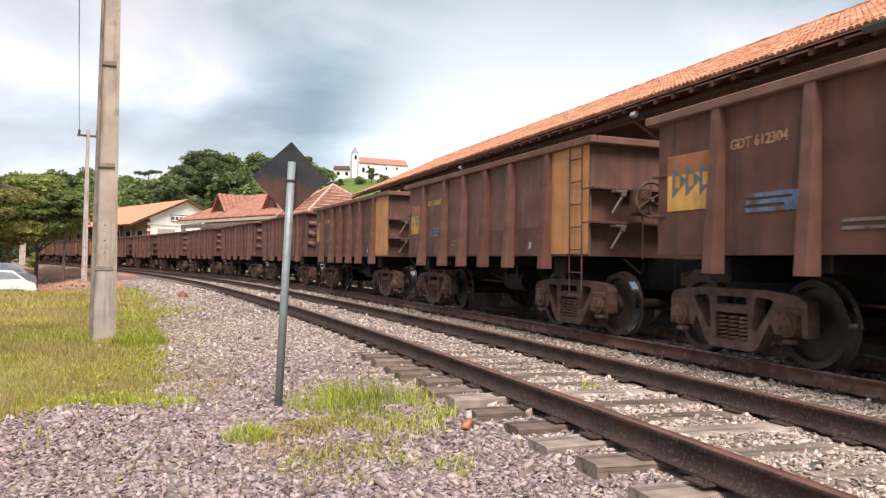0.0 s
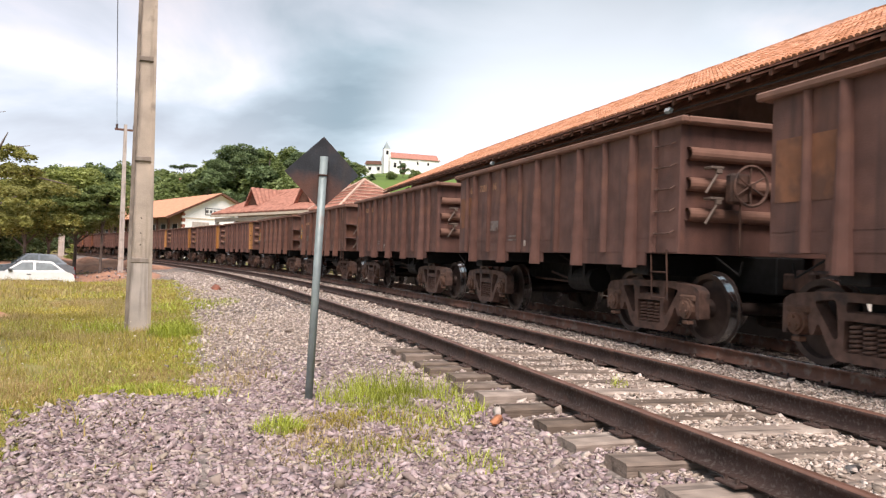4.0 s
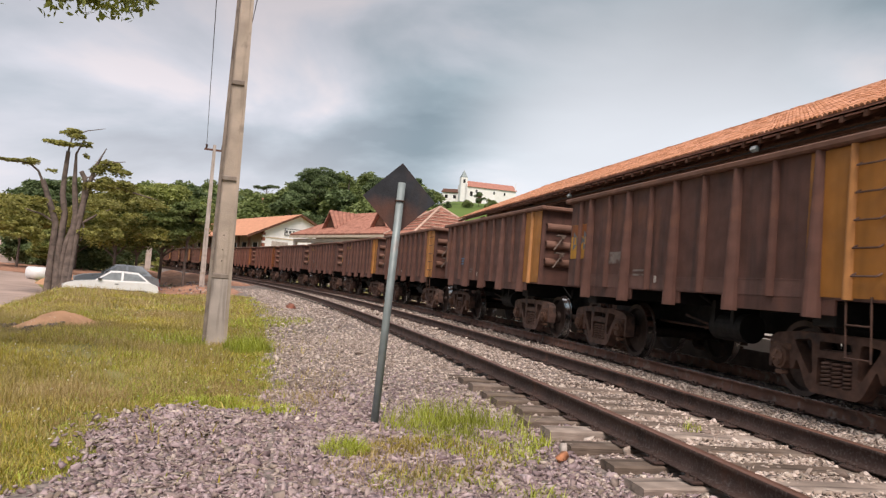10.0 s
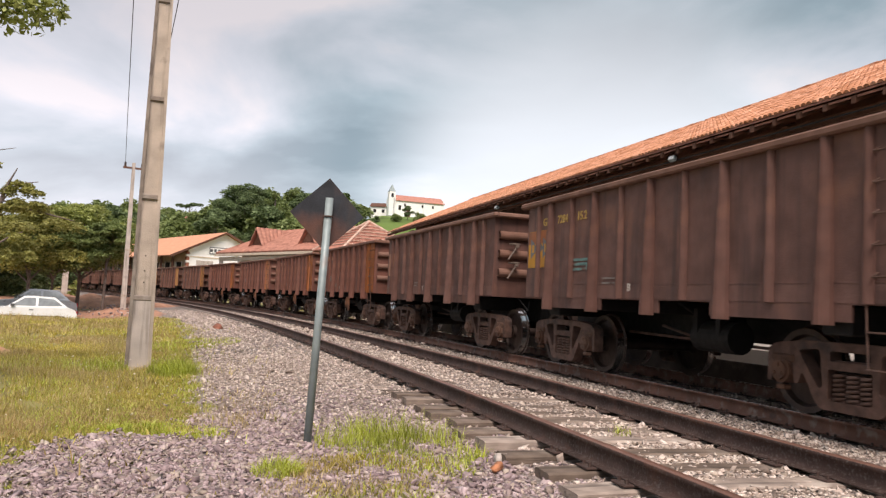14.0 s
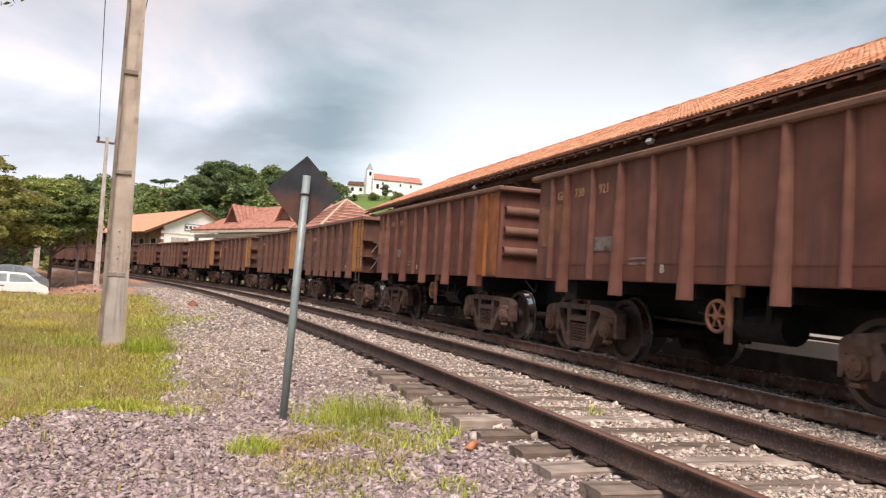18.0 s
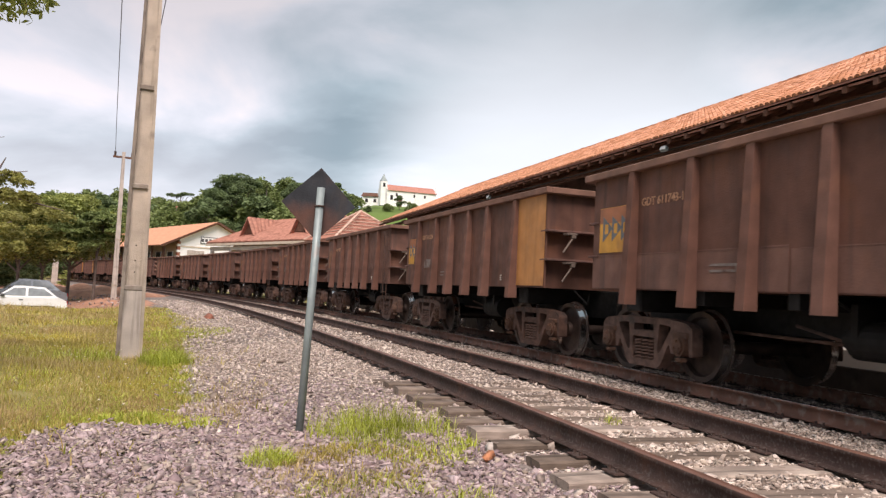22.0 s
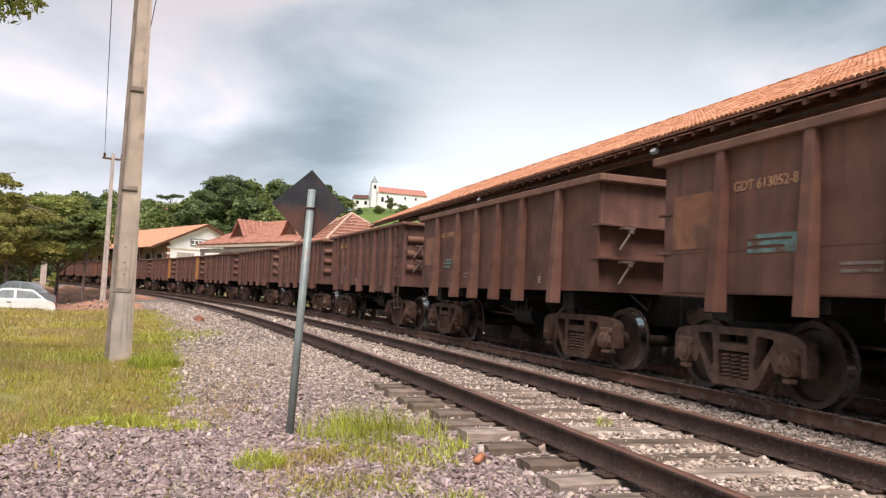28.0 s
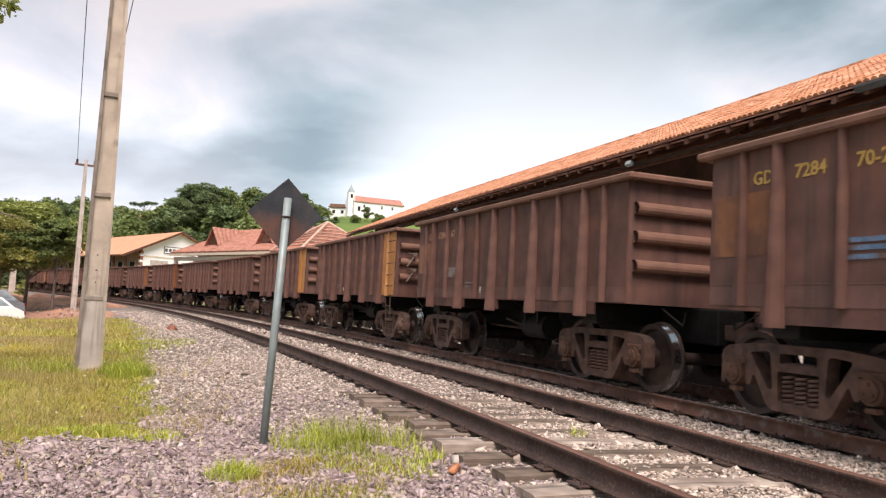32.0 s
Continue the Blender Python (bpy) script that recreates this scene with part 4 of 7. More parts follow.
def round_rib(mat, wide):
    sh, n = Shape(), 8
    z0, z1 = (0.955, 2.77) if wide else (1.16, 2.77)
    w0, w1, d = (0.108, 0.062, 0.085) if wide else (0.062, 0.045, 0.07)
    v = []
    for z, w, dd in ((z0, w0, d * (1.7 if wide else 1.1)), (z1, w1, d)):
        v += [(-w * math.cos(math.pi * i / n), dd * math.sin(math.pi * i / n), z) for i in range(n + 1)]
    k = n + 1
    f = [(i, i + 1, k + i + 1, k + i) for i in range(n)] + [tuple(range(k)), tuple(range(k, 2 * k))[::-1]]
    return sh.add(v, f).mesh("rib", mat)


def rounded(pts, r, n=4):
    """The outline with its corners rounded off."""
    out = []
    for i, q in enumerate(pts):
        q, a, b = Vector(q), Vector(pts[i - 1]), Vector(pts[(i + 1) % len(pts)])
        k = min(r, 0.45 * (a - q).length, 0.45 * (b - q).length)
        p0, p1 = q + (a - q).normalized() * k, q + (b - q).normalized() * k
        for j in range(n + 1):
            t = j / n
            out.append(tuple(p0 * (1 - t) ** 2 + q * (2 * t * (1 - t)) + p1 * t * t))
    return out


def casting(name, loops, half, edge, mat):
    """A plate with holes in the x-z plane, cast with softened edges."""
    bm = bmesh.new()
    lines = []
    for loop in loops:
        vs = [bm.verts.new((x, 0, z)) for x, z in loop]
        lines += [bm.edges.new((vs[i], vs[(i + 1) % len(vs)])) for i in range(len(vs))]
    bmesh.ops.triangle_fill(bm, edges=lines, use_beauty=True)
    got = bmesh.ops.extrude_face_region(bm, geom=bm.faces[:])
    top = [g for g in got["geom"] if isinstance(g, bmesh.types.BMVert)]
    for v in bm.verts:
        v.co.y = -half
    for v in top:
        v.co.y = half
    bmesh.ops.recalc_face_normals(bm, faces=bm.faces[:])
    rim = [e for e in bm.edges if len(e.link_faces) == 2 and e.calc_face_angle() > 1.2 and abs(e.verts[0].co.y - e.verts[1].co.y) < 1e-4]
    bmesh.ops.bevel(bm, geom=rim, offset=edge, segments=1, affect="EDGES", clamp_overlap=True)
    me = bpy.data.meshes.new(name)
    bm.to_mesh(me)
    bm.free()
    me.materials.append(mat)
    return me


def bogie_meshes():
    m = {}
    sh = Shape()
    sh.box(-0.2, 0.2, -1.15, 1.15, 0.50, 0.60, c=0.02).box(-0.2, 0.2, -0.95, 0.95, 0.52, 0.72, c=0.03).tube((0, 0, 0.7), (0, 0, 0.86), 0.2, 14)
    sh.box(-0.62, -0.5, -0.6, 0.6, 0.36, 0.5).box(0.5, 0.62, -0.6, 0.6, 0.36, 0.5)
    m["bogie"] = sh.mesh("bogie", UNDERFRAME_BLACK)
    right = [(0.0, 0.80), (0.55, 0.79), (0.98, 0.745), (1.09, 0.68), (1.10, 0.33), (1.035, 0.33), (1.0, 0.63), (0.75, 0.63), (0.72, 0.34), (0.655, 0.34), (0.60, 0.47), (0.42, 0.17), (0.34, 0.12)]
    outer = right[1:] + [(-x, z) for x, z in right[:0:-1]]
    gap_r = [(0.66, 0.685), (0.37, 0.715), (0.335, 0.34), (0.385, 0.32)]
    gap_l = [(-x, z) for x, z in gap_r[::-1]]
    nest = [(-0.265, 0.215), (0.265, 0.215), (0.265, 0.52), (-0.265, 0.52)]
    slot = [(-0.24, 0.60), (0.24, 0.60), (0.24, 0.70), (-0.24, 0.70)]
    m["sideframe"] = casting("sideframe", [rounded(outer, 0.045), rounded(gap_r, 0.06), rounded(gap_l, 0.06), rounded(nest, 0.03), rounded(slot, 0.03)], 0.08, 0.018, BOGIE)
    m["bolster_end"] = Shape().box(-0.22, 0.22, -0.09, 0.075, 0.525, 0.615, c=0.02).box(-0.30, 0.30, -0.10, 0.055, 0.195, 0.235, c=0.012).mesh("bolster_end", BOGIE)
    v, f, n, k = [], [], 66, 6
    for i in range(n + 1):
        a = 2 * math.pi * i / 11
        c = Vector((0.068 * math.cos(a), 0.068 * math.sin(a), 0.23 + 0.27 * i / n))
        o = Vector((math.cos(a), math.sin(a), 0))
        v += [tuple(c + o * 0.018 * math.cos(2 * math.pi * j / k) + Vector((0, 0, 0.018 * math.sin(2 * math.pi * j / k)))) for j in range(k)]
    f = [(i * k + j, i * k + (j + 1) % k, (i + 1) * k + (j + 1) % k, (i + 1) * k + j) for i in range(n) for j in range(k)]
    m["spring"] = smooth_mesh(Shape().add(v, f).mesh("spring", BOGIE))
    sh = Shape()
    sh.tube((0, -0.06, 0), (0, 0.10, 0), 0.135, 12).tube((0, 0.10, 0), (0, 0.13, 0), 0.10, 12)
    for i in range(3):
        a = math.pi / 2 + i * 2 * math.pi / 3
        sh.tube((0.06 * math.cos(a), 0.12, 0.06 * math.sin(a)), (0.06 * math.cos(a), 0.15, 0.06 * math.sin(a)), 0.02, 6)
    sh.box(-0.16, 0.16, -0.08, 0.085, 0.09, 0.175, c=0.02).box(-0.115, 0.115, 0.02, 0.105, -0.02, 0.12, c=0.03).box(-0.06, 0.06, 0.0, 0.10, -0.20, -0.15, c=0.01)
    m["axle_box"] = sh.mesh("axle_box", AXLEBOX)
    sh = Shape()
    prof = [(0.0, 0.10), (0.12, 0.10), (0.13, 0.03), (0.36, 0.0), (0.385, 0.06), (0.450, 0.065), (0.457, -0.045), (0.486, -0.058), (0.484, -0.078), (0.385, -0.08), (0.36, -0.03), (0.13, -0.03), (0.085, -0.1)]
    for sy in (1, -1):
        one = Shape().lathe(prof, n=32)
        sh.add([(x, sy * (y + 0.822), z) for x, y, z in one.v], one.f)
    sh.tube((0, -0.8, 0), (0, 0.8, 0), 0.085, 12, caps=False).tube((0, -1.1, 0), (0, -0.8, 0), 0.07, 10).tube((0, 0.8, 0), (0, 1.1, 0), 0.07, 10)
    me = sh.mesh("wheelset", WHEEL, TREAD)
    for p in me.polygons:
        c = p.center
        if 0.43 < math.hypot(c.x, c.z) and abs(p.normal.y) < 0.5:
            p.material_index = 1
    m["wheelset"] = smooth_mesh(me)
    me.set_sharp_from_angle(angle=radians(35))
    return m


BOGIE_MESH = bogie_meshes()
WHEELBASE = 1.73


def add_bogie(wagon, x):
    b = part("bogie", BOGIE_MESH["bogie"], wagon, "three-piece cast bogie, rusty and dusty", pose(x, 0, 0))
    for sy in (1, -1):
        part("sideframe", BOGIE_MESH["sideframe"], b, m=pose(0, sy * 1.1, 0))
        part("bolster_end", BOGIE_MESH["bolster_end"], b, m=pose(0, sy * 1.1, 0, 0, 0, 0 if sy > 0 else 180))
        for x in (-0.165, 0.0, 0.165):
            part("spring", BOGIE_MESH["spring"], b, m=pose(x, sy * 1.1, 0))
        for sx in (1, -1):
            part("axle_box", BOGIE_MESH["axle_box"], b, m=pose(sx * WHEELBASE / 2, sy * 1.12, 0.457, 0, 0, 0 if sy > 0 else 180))
    for sx in (1, -1):
        part("wheelset", BOGIE_MESH["wheelset"], b, "steel wheelset with polished treads", pose(sx * WHEELBASE / 2, 0, 0.457))


def fitting_meshes():
    m = {}
    sh = Shape()
    m["centre_sill"] = sh.box(-4.35, 4.35, -0.22, 0.22, 0.66, 1.14, c=0.02).mesh("centre_sill", UNDERFRAME_BLACK)
    m["bolster_beam"] = Shape().box(-0.18, 0.18, -1.35, 1.35, 0.86, 1.15, c=0.02).mesh("bolster_beam", UNDERFRAME_BLACK)
    m["crossbeam"] = Shape().box(-0.08, 0.08, -1.40, 1.40, 0.98, 1.155, c=0.01).mesh("crossbeam", UNDERFRAME_BLACK)
    sh = Shape()
    sh.box(0.0, 0.46, -0.11, 0.11, -0.1, 0.1, c=0.02).box(0.40, 0.68, -0.2, 0.12, -0.15, 0.15, c=0.04).box(0.56, 0.70, 0.05, 0.2, -0.13, 0.13, c=0.03)
    m["coupler"] = sh.mesh("coupler", BOGIE)
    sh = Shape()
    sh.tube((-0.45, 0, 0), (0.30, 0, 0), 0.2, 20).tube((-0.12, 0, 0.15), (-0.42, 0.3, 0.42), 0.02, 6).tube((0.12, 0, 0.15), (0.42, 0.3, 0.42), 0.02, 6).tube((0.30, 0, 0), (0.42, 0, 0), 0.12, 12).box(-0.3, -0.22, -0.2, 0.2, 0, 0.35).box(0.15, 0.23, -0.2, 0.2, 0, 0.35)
    m["air_reservoir"] = sh.mesh("air_reservoir", UNDERFRAME_BLACK)
    sh = Shape()
    sh.tube((-1.7, 0, 0), (1.7, 0.0, 0.05), 0.02, 6).tube((-0.6, 0, -0.05), (0.2, 0.4, 0.2), 0.018, 6)
    m["brake_rod"] = sh.mesh("brake_rod", BOGIE)
    sh = Shape()
    sh.box(-0.15, 0.0, 0.0, 0.19, -0.017, 0.017, c=0.006).box(-0.15, -0.09, 0.02, 0.10, -0.075, -0.012, c=0.01)
    sh.tube((-0.12, 0.06, -0.05), (-0.13, 0.25, -0.32), 0.017, 8)
    m["end_step"] = sh.mesh("end_step", BARE_STEEL)
    sh = Shape()
    one = Shape().lathe([(0.225, 0.0), (0.24, 0.018), (0.262, 0.012), (0.268, -0.008), (0.245, -0.018), (0.225, 0.0)], n=28)
    sh.add([(y, x, z) for x, y, z in one.v], one.f)
    for i in range(6):
        a = math.pi * (0.16 + i / 3)
        sh.tube((0.03, 0, 0), (0, 0.25 * math.cos(a), 0.25 * math.sin(a)), 0.013, 6)
    sh.tube((-0.04, 0, 0), (0.34, 0, 0), 0.035, 8)
    for paint in (BOGIE, BLUE_BOX):
        m["housing_" + paint.name] = Shape().box(0.06, 0.2, -0.06, 0.24, -0.22, 0.16, c=0.03).tube((0.13, 0.05, -0.2), (0.15, 0.02, -0.85), 0.014, 6).mesh("brake_housing", paint)
    m["brake_wheel"] = sh.mesh("brake_wheel", BOGIE)
    sh = Shape()
    sh.lathe([(0.150, 0.02), (0.16, 0.04), (0.185, 0.04), (0.195, 0.02), (0.185, 0.0), (0.16, 0.0), (0.150, 0.02)], n=24)
    sh.tube((0, -0.05, 0), (0, 0.05, 0), 0.045, 12)
    for i in range(6):
        a = math.pi * i / 3
        sh.tube((0.03 * math.cos(a), 0.02, 0.03 * math.sin(a)), (0.16 * math.cos(a), 0.02, 0.16 * math.sin(a)), 0.016, 6)
    sh.box(-0.21, -0.13, -0.03, 0.03, -0.30, 0.34, c=0.01).box(-0.36, -0.13, -0.05, 0.02, 0.22, 0.36, c=0.01)
    m["side_brake_wheel"] = sh.mesh("side_brake_wheel", LOGO_FADED)
    for key, z1 in (("ladder", 2.72), ("footsteps", 1.2)):
        sh = Shape()
        for x in (-0.17, 0.17):
            sh.tube((x, 0.03, 0.55), (x, 0.06, z1), 0.011, 6)
        z = 0.58
        while z < z1:
            sh.tube((-0.17, 0.05, z), (0.17, 0.05, z), 0.010, 6)
            z += 0.33
        m[key] = sh.mesh("ladder", BOGIE)
    sh = Shape()
    sh.box(-0.14, 0.14, -1.47, 1.47, -0.018, 0.018, c=0.006)
    grab = Shape()
    for a, b in (((-0.17, 0.0, 0.04), (-0.17, 0.07, 0.0)), ((-0.17, 0.07, 0.0), (0.17, 0.07, 0.0)), ((0.17, 0.07, 0.0), (0.17, 0.0, 0.04))):
        grab.tube(a, b, 0.011, 6)
    m["grab_iron"] = grab.mesh("grab_iron", BOGIE)
    m["ledge"] = sh.mesh("end_ledge", RUST)
    sh = Shape()
    sh.tube((0, -1.36, 0), (0, 1.36, 0), 0.085, 14, caps=False).tube((0, 1.36, 0), (0, -1.36, 0), 0.07, 14, caps=False)
    m["tube"] = sh.mesh("end_tube", RIM_RUST)
    sh = Shape()
    sh.tube((0, 0, 0), (0.45, 0.0, -0.22), 0.013, 6).tube((0.45, 0, -0.22), (0.5, 0, -0.05), 0.013, 6)
    m["lever"] = sh.mesh("uncoupling_lever", UNDERFRAME_BLACK)
    return m


FIT = fitting_meshes()
DUSTY = {RUST.name: RIB_RUST, RUST_BROWN.name: RIB_BROWN, RUST_RED.name: RIB_RED, YELLOW.name: YELLOW, ORANGE.name: ORANGE}
RIBS = {(key, k): v for key, mat in DUSTY.items() for k, v in (("flat", flat_rib(mat)), ("wide", round_rib(mat, True)), ("thin", round_rib(mat, False)))}
BODY = {(mat.name, f): body_meshes(mat, f, mat is RUST_RED) for mat in (RUST, RUST_BROWN, RUST_RED) for f in (True, False)}
TOP = {f: top_rail_mesh(f) for f in (True, False)}
LOGO_PANEL = {m.name: Shape().box(-0.43, 0.43, 0, 0.006, -0.325, 0.325).mesh("logo_panel", m) for m in (LOGO_YELLOW, LOGO_FADED)}


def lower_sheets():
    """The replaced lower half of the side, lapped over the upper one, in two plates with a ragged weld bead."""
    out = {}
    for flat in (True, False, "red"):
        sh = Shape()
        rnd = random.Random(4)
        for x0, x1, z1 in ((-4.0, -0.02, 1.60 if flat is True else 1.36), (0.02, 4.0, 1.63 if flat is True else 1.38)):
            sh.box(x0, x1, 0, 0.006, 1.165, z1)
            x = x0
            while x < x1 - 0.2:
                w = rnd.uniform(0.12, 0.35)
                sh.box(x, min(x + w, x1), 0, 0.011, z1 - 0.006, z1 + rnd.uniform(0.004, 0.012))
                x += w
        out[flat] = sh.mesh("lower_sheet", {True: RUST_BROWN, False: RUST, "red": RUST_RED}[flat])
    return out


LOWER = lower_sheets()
MARK = {c: text_mesh(c, 0.15, LETTER_W) for c in "BE"}


LOGO_HEAD = Shape().prism([(0.03, -0.17), (-0.24, 0.02), (0.03, 0.20)], 1, 0.0082, 0.0105).mesh("arrow_head", LOGO_GREY)
LOGO_BAR = Shape().box(-0.045, 0.045, 0.0105, 0.012, -0.07, 0.07).mesh("logo_bar", LOGO_YELLOW)
LOGO_BAND = Shape().box(-0.425, 0.425, 0.006, 0.008, 0.10, 0.320).mesh("logo_band", ORANGE)
LINES = Shape().prism([(-0.24, -0.05), (0.24, -0.05), (0.24, -0.02), (-0.215, -0.02), (-0.215, 0.02), (0.24, 0.02), (0.24, 0.05), (-0.24, 0.05)], 1, 0, 0.004).mesh("stencil_lines", PALE)


def stencil(mat):
    sh = Shape()
    if mat is PALE:
        return sh.box(-0.42, 0.42, 0, 0.005, -0.09, 0.11).mesh("stencil_panel", mat)
    sh.prism([(-0.42, -0.072), (0.42, -0.072), (0.42, -0.028), (-0.12, -0.028), (-0.12, 0.008), (0.42, 0.008), (0.42, 0.052), (-0.22, 0.052), (-0.22, 0.078), (0.42, 0.078), (0.42, 0.122), (-0.42, 0.122)], 1, 0, 0.005)
    return sh.mesh("stencil_panel", mat)


STENCIL = {m.name: stencil(m) for m in (BLUE, TEAL, PALE)}


def paint_panel(mat, x0, x1):
    return Shape().box(x0, x1, 0, 0.006, 1.18, 2.75).mesh("painted_panel", mat)


PANEL = {(m.name, f): paint_panel(m, *((-4.015, -2.80) if f else (-4.015, -2.84))) for m in (YELLOW, ORANGE) for f in (True, False)}
TEXT_TURN = Matrix(((-1, 0, 0, 0), (0, 0, 1, 0), (0, 1, 0, 0), (0, 0, 0, 1)))


def bare_wagon(flat, odd, red, end_paint, levers):
    """A gondola with all its fixed parts, at the origin; +y is the side towards the camera, -x the end that leads."""
    w = thing("ore_gondola", "rust-brown ore gondola", "rail wagon", group="wagons of the ore train")
    paint = RUST_RED if red else RUST_BROWN if flat else RUST
    side, end, floor = BODY[(paint.name, flat)]
    for sy in (1, -1):
        part("side_wall", side, w, "rust-brown steel side sheet", pose(0, sy * 1.45, 0, 0, 0, 0 if sy > 0 else 180))
        part("end_wall", end, w, m=pose(sy * 4.02, 0, 0, 0, 0, 0 if sy > 0 else 180))
    part("floor", floor, w)
    part("top_rail", TOP[flat], w)
    if flat:
        ribs = [(x, "flat") for x in (2.88, 1.57, 0.53, -0.53, -1.57, -2.88)]
    else:
        ribs = [(x, "wide") for x in (3.02, 1.5, 0.0, -1.5, -3.0)] + [(x, "thin") for x in (3.5, 2.25, 0.75, -0.75, -2.25, -3.5)]
    for x, k in ribs:
        tint = end_paint if end_paint and x < -3.2 else paint
        part("rib", RIBS[(tint.name, k)], w, m=pose(x, 1.45, 0))
        part("rib", RIBS[(paint.name, k)], w, m=pose(x, -1.45, 0, 0, 0, 180))
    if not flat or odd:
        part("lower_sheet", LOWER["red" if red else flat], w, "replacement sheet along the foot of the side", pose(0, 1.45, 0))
    part("centre_sill", FIT["centre_sill"], w)
    for x in (-3.02, 3.02):
        part("bolster_beam", FIT["bolster_beam"], w, m=pose(x, 0, 0))
    for x in (-1.5, 0.0, 1.5):
        part("crossbeam", FIT["crossbeam"], w, m=pose(x, 0, 0))
    part("air_reservoir", FIT["air_reservoir"], w, m=pose(-0.5, 0.75, 0.72))
    part("brake_rod", FIT["brake_rod"], w, m=pose(0.3, 0.5, 0.62))
    for sx, rz in ((1, 0), (-1, 180)):
        part("coupler", FIT["coupler"], w, m=pose(sx * 4.2, 0, 0.84, 0, 0, rz))
        part("uncoupling_lever", FIT["lever"], w, m=pose(sx * 3.92, 0.8, 1.12, 0, 0, rz))
        if flat:
            for z in (2.12, 1.63):
                part("end_ledge", FIT["ledge"], w, m=pose(sx * 4.0, 0, z))
        else:
            for z in (2.40, 2.02, 1.64):
                part("end_tube", FIT["tube"], w, m=pose(sx * 4.06, 0, z))
        for z in (() if not levers else (2.07, 1.58) if flat else (2.22, 1.84)):
            part("end_step", FIT["end_step"], w, m=pose(sx * 4.12, 0.98 if sx < 0 else -0.98, z, 0, 0, 0 if sx < 0 else 180))
    if odd:
        part("brake_wheel", FIT["brake_wheel"], w, "dark hand-brake wheel", pose(-4.40, 0.68, 1.96 if flat else 2.0))
        if flat:
            part("ladder", FIT["ladder"], w, m=pose(-3.72, 1.45, 0))
        else:
            part("ladder", FIT["footsteps"], w, "short step ladder under the side", pose(-3.66, 1.42, 0))
            for i in range(5):
                part("grab_iron", FIT["grab_iron"], w, m=pose(-3.76, 1.455, 1.40 + 0.28 * i))
    if red:
        part("side_brake_wheel", FIT["side_brake_wheel"], w, "rusty orange brake hand wheel under the side", pose(-0.45, 1.36, 0.80))
    add_bogie(w, 3.02)
    add_bogie(w, -3.02)
    return w


# one row a wagon: kind (F flat ribs, R round ribs), end paint (y, o or -), logo (Y bright, F faded, -), stencil (b, t, g, -), number, its colour
WAGONS = """F-Yb|GDT 612304|b F-Yb|GDT 612304|b FyYb|GDT 613458.1|y FyYb|GDT 611479.2|y R-Fg|| R-F-|| R-Fg|GDT 7281 16|b R-F-|GDT 7281 35|b F-Yt|GDT 612250|b F-Yg||
RyYg|| RyYg|GDT 7294 322|b RyYg|| RyFb|| RyFb|GDT 7284 16|y RyYb|GDT 7284 15|y R-Yt|GDT 7284 15.2|y R-F-|| SoFg|GDT 7295 32.4|b SoF-|GDT 734 21.6|b SoFg|GDT 730 921|b
SoFg|GDT 730 713|b FyFb|GDT 612555|b FyFb|GDT 613086|b FyY-|GDT 611743-1|b FyYg|GDT 613350-5|b F-F-|GDT 1902|b F-Fg|GDT 613044|b F-F-|| F-Ft|| F-Ft|GDT 613052-8|b
F-Ft|GDT 641810-4|b R-Fg|GDT 7281 16.1|y R-Fg|GDT 7281 15-3|y R-Fb|GDT 7284 70-2|y R-Fg|GDT 7284 67|b RyF-|| RyF-|| R-Fg|| R-F-|| RoF-|| RoFg|| R-F-|| R-Fg||
F-Y-|| F-Y-|| R-F-|| RyF-|| R-Fg|| R-F-|| R-F-|| F-Y-|| F-Y-|| R-F-|| R-F-|| R-F-|| R-F-||""".replace("\n", " ")


def parse_wagons():
    rows, rest = [], WAGONS.strip()
    at = 0
    while at < len(rest):
        code = rest[at:at + 4]
        a = rest.index("|", at)
        b = rest.index("|", a + 1)
        number, tail = rest[a + 1:b], rest[b + 1:b + 2].strip()
        rows.append((code, number, tail))
        at = b + (2 if tail else 1)
        while at < len(rest) and rest[at] == " ":
            at += 1
    return rows


PROTO = {}
TRAIN = []


